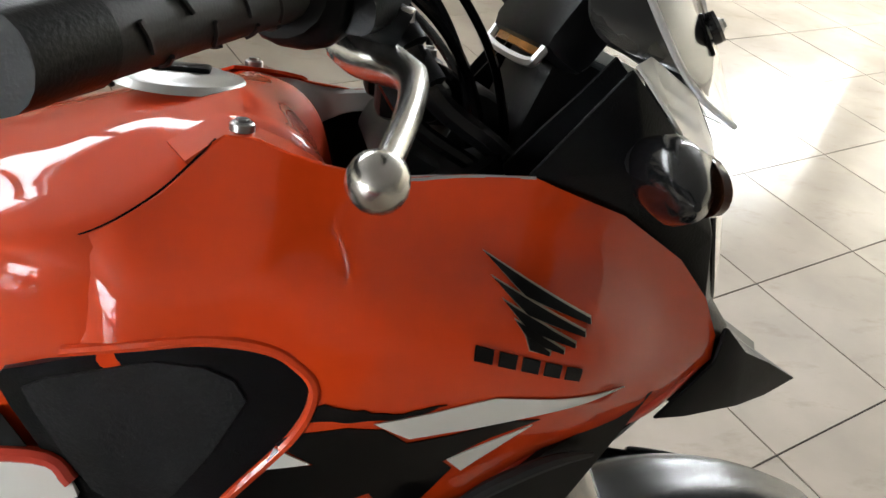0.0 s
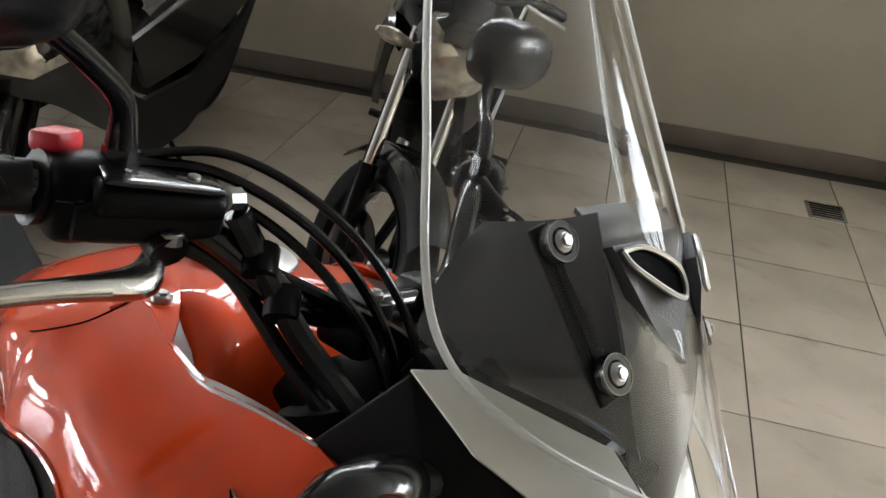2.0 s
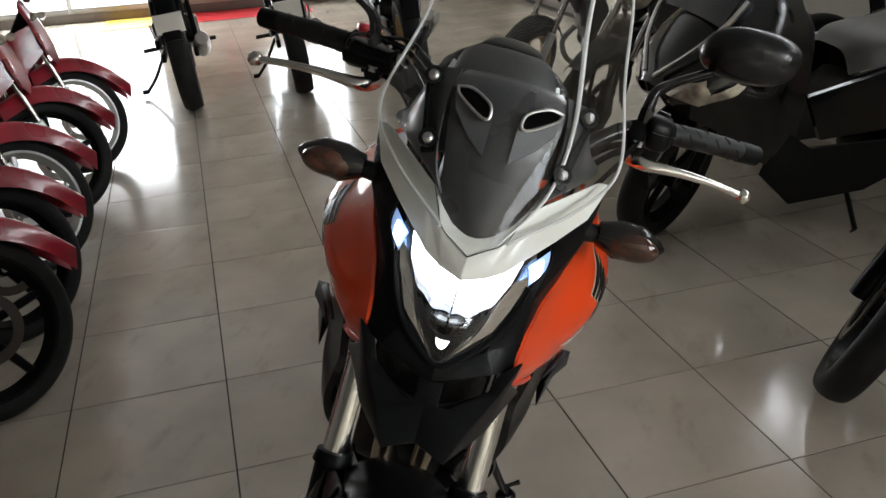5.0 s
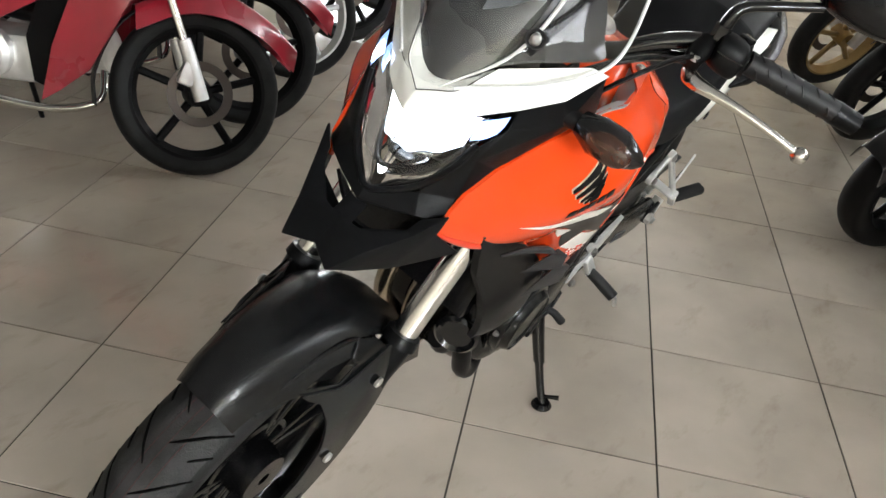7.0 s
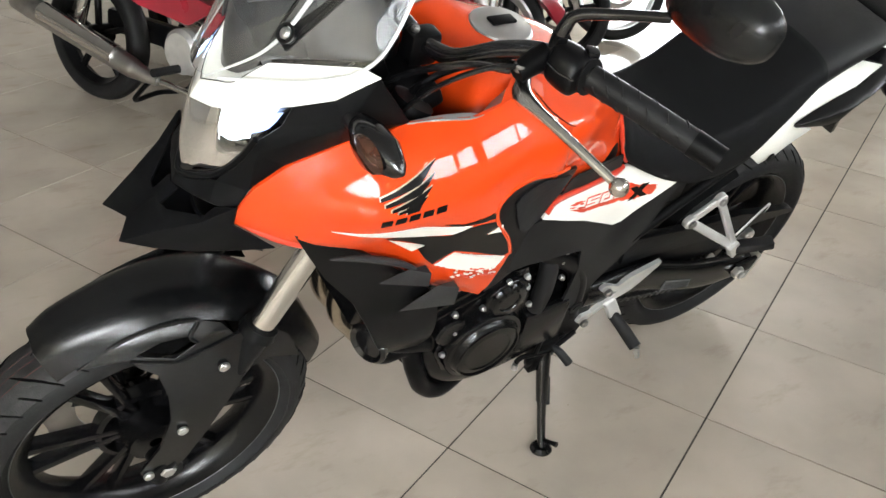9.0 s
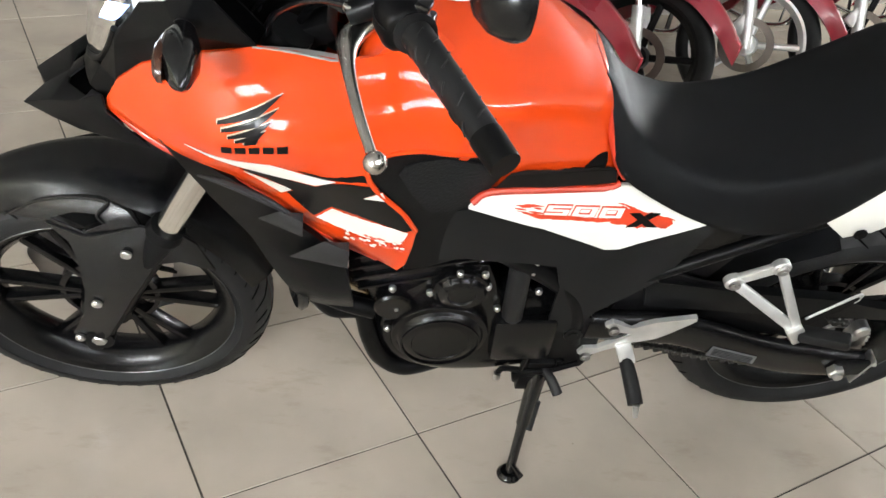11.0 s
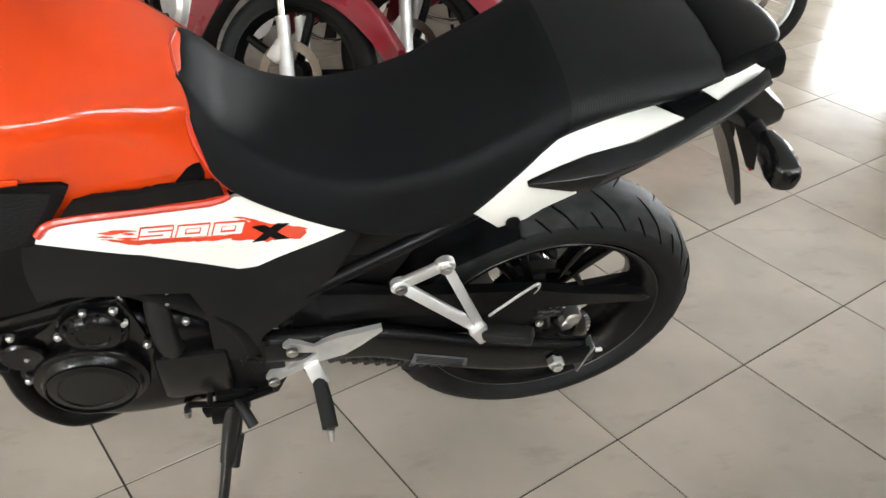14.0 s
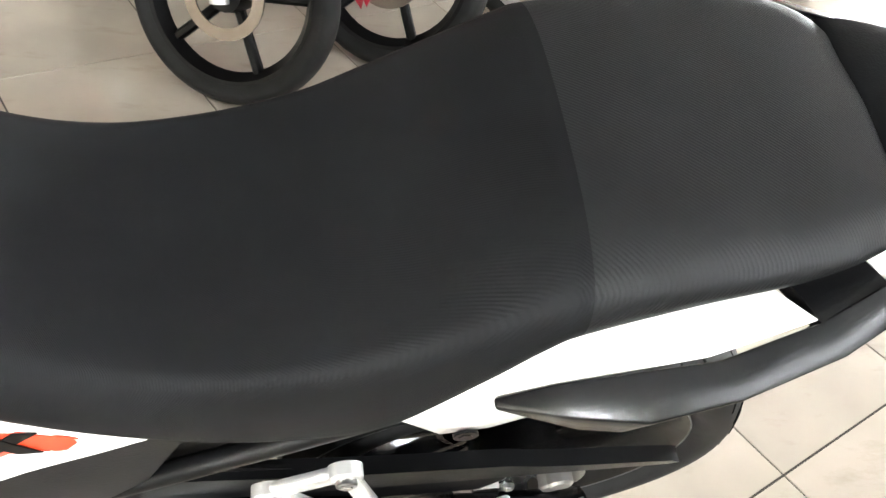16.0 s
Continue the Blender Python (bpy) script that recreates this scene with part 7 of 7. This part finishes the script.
        rail_ = tube([(0.05, s * 0.13, 0.90), (-0.05, s * 0.165, 0.93), (-0.18, s * 0.14, 0.99), (-0.21, s * 0.09, 1.01)], 0.013, 10, 20)
        q("grab_rail", rail_, side)
        q("footrest", tube([(0.52, s * 0.12, 0.34), (0.52, s * 0.25, 0.34)], 0.014, 10), GRIPR)
        q("heel_guard", plate([(0.60, 0.34), (0.42, 0.44), (0.22, 0.55), (0.24, 0.50), (0.42, 0.38), (0.56, 0.30)], s * 0.15, 0.010), CASTALU)
    q("fuel_tank", body([(0.60, [(0, 0.86), (0.09, 0.845), (0.13, 0.77)]), (0.72, [(0, 0.955), (0.12, 0.92), (0.165, 0.80)]), (0.86, [(0, 1.00), (0.14, 0.955), (0.185, 0.82)]), (0.98, [(0, 0.975), (0.12, 0.94), (0.165, 0.82)]), (1.05, [(0, 0.90), (0.06, 0.88), (0.09, 0.80)])]), paint)
    q("fuel_cap", Geo().join(lathe([(0.055, 0.0), (0.050, 0.008), (0.001, 0.010)], 28), pose(0.86, 0, 1.0, 90, 0, 0)), ALU, "silver fuel cap")
    q("seat", body([(0.62, [(0, 0.87), (0.09, 0.86), (0.12, 0.80)]), (0.45, [(0, 0.80), (0.12, 0.79), (0.14, 0.72)]), (0.28, [(0, 0.82), (0.125, 0.81), (0.14, 0.77)]), (0.16, [(0, 0.90), (0.115, 0.89), (0.13, 0.84)]), (-0.05, [(0, 0.965), (0.10, 0.95), (0.115, 0.91)]), (-0.16, [(0, 0.975), (0.06, 0.965), (0.08, 0.945)])], 19, 34), SEAT, "black dual seat")
    q("tail_lamp", box((-0.20, 0, 0.95), (0.05, 0.12, 0.045), 0.012, (0, -20, 0)), REDLENS, "red tail lamp")
    q("rear_fender", thick(body([(-0.10, [(0, 0.90), (0.05, 0.89), (0.07, 0.87)]), (-0.22, [(0, 0.82), (0.05, 0.81), (0.065, 0.79)]), (-0.33, [(0, 0.66), (0.05, 0.65), (0.06, 0.63)]), (-0.37, [(0, 0.52), (0.045, 0.515), (0.05, 0.50)])]), 0.006), PLASTIC)
    if plate_tail:
        q("blank_plate", box((-0.37, 0, 0.62), (0.008, 0.17, 0.13), 0.003, (0, -20, 0)), WHITE)
    for s in (1, -1):
        q("rear_indicator", tube([(-0.20, s * 0.05, 0.82), (-0.21, s * 0.10, 0.82), (-0.21, s * 0.16, 0.82)], [0.008, 0.022, 0.007], 12, 12), AMBER)
    e = q("engine", box((0.68, 0, 0.42), (0.40, 0.24, 0.20), 0.04, (0, 4, 0)).join(box((0.86, 0, 0.56), (0.17, 0.17, 0.24), 0.02, (0, 18, 0))), ENGINE)
    for s in (1, -1):
        part("engine_cover", disc((0.66, s * 0.115, 0.42), 0.085, s * 0.04, n=32), CASTALU if s < 0 else ENGINE, e)
        part("engine_cover", disc((0.83, s * 0.105, 0.40), 0.055, s * 0.03, n=24), ENGINE, e)
    q("frame", tube([(1.06, 0.04, 0.86), (0.85, 0.10, 0.74), (0.58, 0.12, 0.62), (0.50, 0.12, 0.36)], 0.017, 10, 20).both().join(tube([(0.55, 0.11, 0.66), (0.10, 0.10, 0.80), (-0.15, 0.06, 0.88)], 0.013, 8, 12).both()), DARK)
    q("swingarm", box((0.24, 0.105, 0.345), (0.56, 0.03, 0.055), 0.010, (0, 4, 0)).both(), DARK)
    q("chain_guard", box((0.22, 0.12, 0.43), (0.46, 0.03, 0.06), 0.01, (0, 5, 0)), PLASTIC)
    q("exhaust_pipe", tube([(0.95, -0.03, 0.50), (1.02, -0.05, 0.40), (0.92, -0.08, 0.26), (0.62, -0.12, 0.24), (0.38, -0.15, 0.30), (0.02, -0.16, 0.42), (-0.12, -0.16, 0.46)], [0.018, 0.018, 0.018, 0.022, 0.045, 0.05, 0.04], 14, 40), STEEL)
    q("side_stand", tube([(0.56, 0.12, 0.30), (0.52, 0.22, 0.15), (0.485, 0.30, 0.068)], 0.011, 8, 10).join(tube([(0.485, 0.295, 0.070), (0.485, 0.335, 0.072)], 0.016, 8)), DARK)
    q("shock", tube([(0.40, 0, 0.48), (0.30, 0, 0.66)], 0.03, 12), DARK)
    if turned:
        steer(b, ("front_wheel", "fork_leg", "front_fender", "headlamp", "headlamp_shell", "fly_screen", "instrument", "handlebar", "indicator"), (1.05, 0, 0.80), (-0.403, 0, 0.915), turned)
    return b


def step_through(label, m, paint, wheels, group, wires=False):
    """A step-through commuter with leg shields."""
    b = thing("motorbike", label, "motorbike", group, m @ Matrix.Translation((-0.035, 0.04, 0)))
    q = lambda n, g, mat, lab="": part(n, g, mat, b, lab)
    wheel(b, "front_wheel", 1.25, 0.272, 0.075, wheels, 5, 0.105, wires)
    wheel(b, "rear_wheel", 0.0, 0.272, 0.085, wheels, 5, 0.0, wires)
    for s in (1, -1):
        f = q("fork_leg", tube([(1.252, s * 0.072, 0.255), (1.205, s * 0.072, 0.40), (1.19, s * 0.072, 0.44)], [0.024, 0.022, 0.021], 14, 10), CASTALU, "silver fork leg")
        part("fork_tube", tube([(1.19, s * 0.072, 0.44), (1.11, s * 0.07, 0.66)], 0.0145, 12), CHROME, f)
    q("caliper", box((1.205, -0.075, 0.335), (0.05, 0.035, 0.075), 0.010, (0, 20, 0)), CASTALU)
    q("front_fender", thick(body([(1.25 + r * math.cos(radians(d)), [(0, 0.272 + r * math.sin(radians(d))), (0.045, 0.268 + r * math.sin(radians(d)) * 0.99), (w, 0.20 + r * math.sin(radians(d)) * 0.98)]) for d, r, w in ((28, 0.36, 0.02), (50, 0.335, 0.055), (75, 0.33, 0.070), (100, 0.33, 0.075), (128, 0.33, 0.07))]), 0.004), paint, "dark red pointed front mudguard")
    q("inner_fender", thick(body([(1.25 + 0.315 * math.cos(radians(d)), [(0, 0.272 + 0.315 * math.sin(radians(d))), (0.05, 0.27 + 0.31 * math.sin(radians(d)))]) for d in (110, 140, 170, 190)]), 0.004), PLASTIC)
    q("front_cover", body([(1.225, [(0, 0.58), (0.03, 0.58), (0.05, 0.57)]), (1.19, [(0, 0.70), (0.10, 0.69), (0.15, 0.66)]), (1.155, [(0, 0.80), (0.10, 0.79), (0.14, 0.76)]), (1.10, [(0, 0.90), (0.07, 0.89), (0.10, 0.86)])]), paint)
    for s in (1, -1):
        leg = sheet([(1.20, 0.66), (1.15, 0.78), (1.02, 0.72), (0.93, 0.58), (0.86, 0.40), (0.82, 0.22), (0.88, 0.26), (0.98, 0.34), (1.05, 0.46), (1.10, 0.56)], lambda x, z: 0.165 - 0.35 * max(0, x - 1.06) + 0.05 * (0.6 - z), 0.008, 0.03)
        q("leg_shield", leg if s > 0 else leg.flipped(), paint, "dark red leg shield")
        liner = sheet([(1.02, 0.72), (0.93, 0.58), (0.86, 0.40), (0.82, 0.24), (0.76, 0.26), (0.74, 0.40), (0.80, 0.56), (0.86, 0.70)], lambda x, z: 0.120, 0.02, 0.04)
        q("shield_liner", liner if s > 0 else liner.flipped(), PLASTIC)
        sidep = sheet([(0.80, 0.52), (0.60, 0.56), (0.30, 0.66), (0.0, 0.76), (-0.20, 0.82), (-0.12, 0.70), (0.10, 0.58), (0.40, 0.47), (0.66, 0.44)], lambda x, z: 0.145 - 0.10 * max(0, 0.15 - x), 0.012, 0.04)
        q("side_panel", sidep if s > 0 else sidep.flipped(), paint, "dark red side panel")
        q("foot_peg", tube([(0.60, s * 0.10, 0.27), (0.60, s * 0.26, 0.27)], 0.016, 10), GRIPR)
        q("shock", tube([(0.02, s * 0.12, 0.30), (0.14, s * 0.12, 0.60)], 0.024, 12), CHROME)
    q("headlamp_cowl", body([(1.14, [(0, 0.97), (0.06, 0.965), (0.085, 0.94)]), (1.10, [(0, 1.04), (0.09, 1.02), (0.13, 0.97)]), (1.02, [(0, 1.07), (0.10, 1.05), (0.16, 1.01)]), (0.96, [(0, 1.05), (0.08, 1.03), (0.12, 1.0)])]), paint)
    q("headlamp", loft([[(1.135, -0.06, 1.0), (1.15, 0, 1.005), (1.135, 0.06, 1.0)], [(1.150, -0.075, 0.95), (1.172, 0, 0.95), (1.150, 0.075, 0.95)], [(1.14, -0.04, 0.90), (1.155, 0, 0.89), (1.14, 0.04, 0.90)]], 13, 12), TAN, "clear headlamp, unlit")
    handlebars(b, 1.01, 1.02, 0.32)
    for s in (1, -1):
        q("indicator", tube([(1.17, s * 0.09, 0.82), (1.165, s * 0.14, 0.80)], [0.020, 0.008], 10, 6), TAN)
    q("frame_tube", tube([(1.12, 0, 0.84), (0.98, 0, 0.62), (0.82, 0, 0.48), (0.60, 0, 0.46), (0.30, 0, 0.56)], 0.035, 12, 20), DARK)
    q("seat", body([(0.72, [(0, 0.70), (0.06, 0.69), (0.09, 0.65)]), (0.50, [(0, 0.755), (0.12, 0.74), (0.14, 0.69)]), (0.20, [(0, 0.78), (0.12, 0.77), (0.14, 0.73)]), (0.02, [(0, 0.83), (0.11, 0.82), (0.125, 0.78)]), (-0.14, [(0, 0.84), (0.07, 0.83), (0.09, 0.80)])], 17, 26), SEAT, "black dual seat")
    q("tail_lamp", box((-0.22, 0, 0.79), (0.06, 0.13, 0.06), 0.015), REDLENS)
    q("rear_fender", thick(body([(0.10, [(0, 0.64), (0.06, 0.63)]), (-0.15, [(0, 0.66), (0.06, 0.65)]), (-0.30, [(0, 0.52), (0.055, 0.51)]), (-0.34, [(0, 0.40), (0.05, 0.395)])]), 0.005), PLASTIC)
    q("grab_rail", tube([(-0.02, 0.13, 0.80), (-0.18, 0.12, 0.86), (-0.24, 0, 0.87), (-0.18, -0.12, 0.86), (-0.02, -0.13, 0.80)], 0.011, 8, 26), DARK)
    e = q("engine", box((0.66, 0, 0.315), (0.36, 0.20, 0.17), 0.05, (0, -3, 0)).join(tube([(0.78, 0, 0.34), (0.96, 0, 0.37)], 0.075, 18)), CASTALU, "grey cast engine")
    for s in (1, -1):
        part("engine_cover", disc((0.60, s * 0.095, 0.33), 0.085, s * 0.045, n=32, bevel=0.35), CASTALU, e, "silver round engine cover")
    q("exhaust_pipe", tube([(0.95, -0.03, 0.32), (0.96, -0.09, 0.22), (0.80, -0.13, 0.18), (0.50, -0.14, 0.20)], 0.013, 10, 24), CHROME)
    q("silencer", tube([(0.50, -0.145, 0.20), (0.40, -0.15, 0.22), (0.30, -0.155, 0.245), (-0.22, -0.17, 0.37), (-0.25, -0.17, 0.38)], [0.018, 0.034, 0.042, 0.046, 0.034], 16, 30), STEEL, "long chrome silencer")
    q("heat_guard", tube([(0.30, -0.165, 0.262), (-0.10, -0.18, 0.36)], 0.040, 14), CHROME)
    q("chain_case", box((0.24, 0.10, 0.31), (0.58, 0.05, 0.10), 0.02, (0, 2, 0)), DARK)
    q("side_stand", tube([(0.60, 0.10, 0.22), (0.58, 0.20, 0.03)], 0.009, 8), DARK)
    q("main_stand", tube([(0.45, 0.10, 0.22), (0.36, 0.14, 0.10), (0.34, 0.0, 0.10), (0.36, -0.14, 0.10), (0.45, -0.10, 0.22)], 0.010, 8), DARK)
    steer(b, ("front_wheel", "fork_leg", "front_fender", "inner_fender", "caliper", "handlebar", "headlamp_cowl", "headlamp"), (1.10, 0, 0.68), (-0.33, 0, 0.944), 36)
    return b


def maxi_scooter(label, m, paint, group):
    b = thing("scooter", label, "scooter", group, m)
    q = lambda n, g, mat, lab="": part(n, g, mat, b, lab)
    wheel(b, "front_wheel", 1.33, 0.275, 0.10, DARK, 5, 0.12)
    wheel(b, "rear_wheel", 0.0, 0.275, 0.11, DARK, 5)
    for s in (1, -1):
        q("fork_leg", tube([(1.33, s * 0.085, 0.27), (1.22, s * 0.085, 0.56)], 0.022, 12), DARK)
    q("front_fender", thick(body([(1.33 + 0.32 * math.cos(radians(d)), [(0, 0.275 + 0.32 * math.sin(radians(d))), (0.055, 0.27 + 0.315 * math.sin(radians(d))), (0.075, 0.22 + 0.30 * math.sin(radians(d)))]) for d in (30, 60, 90, 120, 150)]), 0.004), GLOSS)
    q("front_body", body([(1.46, [(0, 0.66), (0.05, 0.655), (0.09, 0.64)]), (1.40, [(0, 0.78), (0.15, 0.74), (0.20, 0.66), (0.14, 0.58)]), (1.28, [(0, 0.93), (0.17, 0.86), (0.25, 0.70), (0.20, 0.52)]), (1.12, [(0, 1.00), (0.18, 0.92), (0.27, 0.70), (0.24, 0.40)]), (0.98, [(0, 0.98), (0.15, 0.92), (0.24, 0.68), (0.23, 0.34)])], 23, 28), paint, "gloss black front body")
    for s in (1, -1):
        lampg = sheet([(1.455, 0.652), (1.42, 0.705), (1.33, 0.750), (1.22, 0.805), (1.16, 0.815), (1.20, 0.745), (1.30, 0.675), (1.40, 0.640)], lambda x, z: float(np.interp(x, (1.16, 1.28, 1.40, 1.46), (0.272, 0.262, 0.208, 0.110))) - 0.5 * max(0, z - 0.69), 0.03, 0.02)
        q("headlamp", lampg if s > 0 else lampg.flipped(), TAN, "clear slanted headlamp, unlit")
        strip = tube([(1.47, s * 0.03, 0.70), (1.41, s * 0.13, 0.80), (1.33, s * 0.19, 0.90), (1.26, s * 0.20, 0.98)], 0.010, 8, 20)
        q("trim_strip", strip, CHROME, "bright trim strip")
        low = sheet([(1.05, 0.52), (0.90, 0.42), (0.55, 0.40), (0.15, 0.50), (-0.10, 0.60), (0.20, 0.34), (0.60, 0.20), (0.95, 0.20), (1.10, 0.34)], lambda x, z: 0.245 - 0.10 * max(0, 0.3 - x), 0.02, 0.05)
        q("floor_board", low if s > 0 else low.flipped(), MATTE)
        side_ = sheet([(0.95, 0.62), (0.70, 0.66), (0.30, 0.74), (-0.20, 0.88), (-0.36, 0.92), (-0.22, 0.76), (0.10, 0.56), (0.50, 0.44), (0.85, 0.44)], lambda x, z: 0.225 - 0.15 * max(0, 0.1 - x) - 0.1 * max(0, z - 0.7), 0.02, 0.05)
        q("side_panel", side_ if s > 0 else side_.flipped(), paint)
        q("grab_rail", tube([(-0.05, s * 0.16, 0.90), (-0.25, s * 0.17, 0.97), (-0.36, s * 0.08, 0.99)], 0.014, 10, 14), GREYBODY)
    scr = [[(x, y, z - 0.25 * y * y) for y in (-w, -w * 0.5, 0, w * 0.5, w)] for x, w, z in ((1.33, 0.17, 0.90), (1.25, 0.19, 1.05), (1.17, 0.17, 1.20), (1.13, 0.13, 1.27))]
    q("windscreen", thick(loft(scr, 15, 14), 0.004), GLOSS, "smoked black windscreen")
    handlebars(b, 1.05, 1.04, 0.34)
    q("leg_shield", body([(1.00, [(0, 0.95), (0.16, 0.90), (0.22, 0.66), (0.20, 0.36)]), (0.92, [(0, 0.90), (0.14, 0.86), (0.18, 0.66), (0.17, 0.36)])]), MATTE)
    q("tunnel", body([(0.96, [(0, 0.66), (0.10, 0.62), (0.13, 0.40)]), (0.75, [(0, 0.56), (0.10, 0.52), (0.13, 0.40)]), (0.62, [(0, 0.62), (0.11, 0.58), (0.14, 0.40)])]), GREYBODY)
    q("seat", body([(0.70, [(0, 0.72), (0.08, 0.71), (0.13, 0.64)]), (0.58, [(0, 0.77), (0.14, 0.75), (0.18, 0.68)]), (0.30, [(0, 0.78), (0.17, 0.76), (0.20, 0.70)]), (0.16, [(0, 0.84), (0.16, 0.82), (0.19, 0.76)]), (-0.15, [(0, 0.88), (0.14, 0.87), (0.17, 0.83)]), (-0.30, [(0, 0.90), (0.08, 0.89), (0.10, 0.86)])], 19, 28), SEATBROWN, "brown grey dual seat")
    q("tail_lamp", box((-0.36, 0, 0.87), (0.06, 0.16, 0.06), 0.02), REDLENS)
    q("rear_fender", thick(body([(-0.20, [(0, 0.74), (0.08, 0.73)]), (-0.36, [(0, 0.58), (0.07, 0.57)]), (-0.40, [(0, 0.44), (0.06, 0.435)])]), 0.006), PLASTIC)
    q("engine", box((0.25, 0.05, 0.32), (0.55, 0.20, 0.18), 0.05), ENGINE)
    q("silencer", tube([(0.30, -0.15, 0.26), (0.15, -0.18, 0.28), (-0.20, -0.19, 0.36), (-0.28, -0.19, 0.38)], [0.03, 0.055, 0.06, 0.045], 16, 20), DARK)
    q("side_stand", tube([(0.62, 0.15, 0.22), (0.60, 0.26, 0.03)], 0.010, 8).join(tube([(0.60, 0.26, 0.03), (0.66, 0.29, 0.025)], 0.009, 8)), DARK)
    steer(b, ("front_wheel", "fork_leg", "front_fender", "handlebar"), (1.14, 0, 0.80), (-0.355, 0, 0.935), 28)
    return b


def parked(u, v, heading, base, lean=-7.0):
    """Front tyre's footprint at (u, v) on the floor, heading in degrees in the room's axes, base: the wheelbase."""
    h = radians(heading)
    rear = uv(u - base * math.cos(h), v - base * math.sin(h), 0.0)
    return Matrix.Translation(rear) @ Matrix.Rotation(TURN + h, 4, "Z") @ Matrix.Rotation(radians(lean), 4, "X") @ Matrix.Translation((0, 0, 0.0))


ROW = "red bikes in a row"
step_through("dark red step-through motorbike with black five-spoke wheels", parked(-0.10, -1.24, 92, 1.25), REDBODY, DARK, ROW)
step_through("dark red step-through motorbike in the row, black wheels", parked(-0.57, -1.26, 90, 1.25), REDBODY, DARK, ROW)
step_through("dark red step-through motorbike with bright wheels", parked(-1.13, -1.26, 90, 1.25), REDBODY, ALU, ROW)
step_through("dark red step-through motorbike in the row, black wheels", parked(-1.75, -1.22, 90, 1.25), REDBODY, DARK, ROW)
step_through("dark red step-through motorbike with wire-spoked wheels", parked(-2.40, -1.18, 88, 1.25), REDBODY, ALU, ROW, True)
WALLROW = "bikes parked along the wall"
naked_bike("black roadster with white side panels facing out from the wall", parked(0.577, 1.092, -90, 1.31, -11) @ Matrix.Scale(0.93, 4, (0, 0, 1)), GLOSS, WHITE, DARK, TAN, WALLROW, False, 38)
maxi_scooter("large black scooter with slanted headlamps on its side stand", parked(-0.53, 1.11, -88, 1.33), GLOSS, WALLROW)
naked_bike("dark grey roadster parked beyond the scooter", parked(-1.62, 1.30, -90, 1.31), GREYBODY, GREYBODY, DARK, TAN, WALLROW, False, 34)
naked_bike("black roadster further along the wall", parked(-2.42, 1.25, -90, 1.31), GLOSS, GREYBODY, GOLD, TAN, WALLROW, False, 34)
BACKROW = "bikes seen from behind"
naked_bike("black roadster seen from behind with a blank white plate", parked(-4.85, -0.62, 180, 1.31, -6), GLOSS, GREYBODY, DARK, TAN, BACKROW, True)
naked_bike("dark roadster with a red tail lamp seen from behind", parked(-4.95, 0.22, 176, 1.31, -6), GREYBODY, WHITE, DARK, TAN, BACKROW, True)
naked_bike("black roadster with bronze wheels seen from behind", parked(-4.75, 1.02, 174, 1.31, -6), GLOSS, WHITE, GOLD, TAN, BACKROW)

# floor drain, fire point on the end wall
dr = thing("floor_drain", "small dark square floor drain grate", "drain", m=Matrix.Translation((0.865, 3.22, 0.0)) @ Matrix.Rotation(TURN, 4, "Z"))
part("frame", box((0, 0, 0.002), (0.15, 0.15, 0.004), 0.001), STEEL, dr)
for k in range(6):
    part("slot", box((0, -0.055 + k * 0.022, 0.0045), (0.12, 0.010, 0.002), 0.0), BLACKINK, dr)
ext = thing("fire_extinguisher", "red fire extinguisher hanging on the end wall", "extinguisher", m=Matrix.Translation(uv(END_U + 0.10, -0.15, 0.35)))
part("cylinder", lathe([(0.001, 0.0), (0.065, 0.0), (0.072, 0.015), (0.072, 0.38), (0.05, 0.43), (0.022, 0.45), (0.022, 0.47), (0.001, 0.47)], 24, pose(0, 0, 0, 90, 0, 0)), REDPLASTIC, ext)
part("valve", box((0, 0, 0.49), (0.03, 0.10, 0.04), 0.008), DARK, ext)
part("hose", tube([(0, 0.05, 0.48), (0, 0.10, 0.40), (0, 0.085, 0.20)], 0.010, 8, 14), GRIPR, ext)
part("bracket", box((-0.085, 0, 0.3), (0.03, 0.08, 0.03), 0.004), STEEL, ext)
slab("floor_mark", END_U + 0.05, END_U + 0.75, -0.95, 0.75, 0.001, 0.004, REDPLASTIC, "red painted floor square below the fire extinguisher")
slab("floor_mark", END_U + 0.05, END_U + 0.75, -1.45, -0.955, 0.001, 0.004, material("yellow_floor_paint", (0.75, 0.42, 0.03), 0.4), "yellow painted floor border")

# ---- floor tiles ----
floor = tagged(new("floor"), "beige glazed square floor tiles with dark joints", "floor", kind="structure")
floor.rotation_euler = (0, 0, TURN)
tile = part("tile", tile_mesh(), TILE, floor, sharp=20)
rest = Geo()
rand = random.Random(4)
first = True
for i in range(math.floor((END_U - GU) / TS) - 1, math.ceil((FAR_U - GU) / TS) + 1):
    for j in range(math.floor((BACK_V - GV) / TS) - 1, math.ceil((WALL_V - GV) / TS)):
        u, v = GU + (i + 0.5) * TS, GV + (j + 0.5) * TS
        if not (END_U < u < FAR_U and BACK_V < v < WALL_V - 0.1):
            continue
        m = pose(u, v, rand.uniform(-0.0004, 0.0004), rand.uniform(-0.05, 0.05), rand.uniform(-0.05, 0.05), 0)
        if -3.6 < u < 3.6 and -2.9 < v < WALL_V:
            o = tile if first else new("tile", tile.data)
            first = False
            o.parent, o.matrix_basis = floor, m
        else:
            rest.join(tile_mesh(), m)
far_tiles = part("far_tiles", rest, TILE, floor, sharp=20)
tagged(far_tiles, kind="stuff")
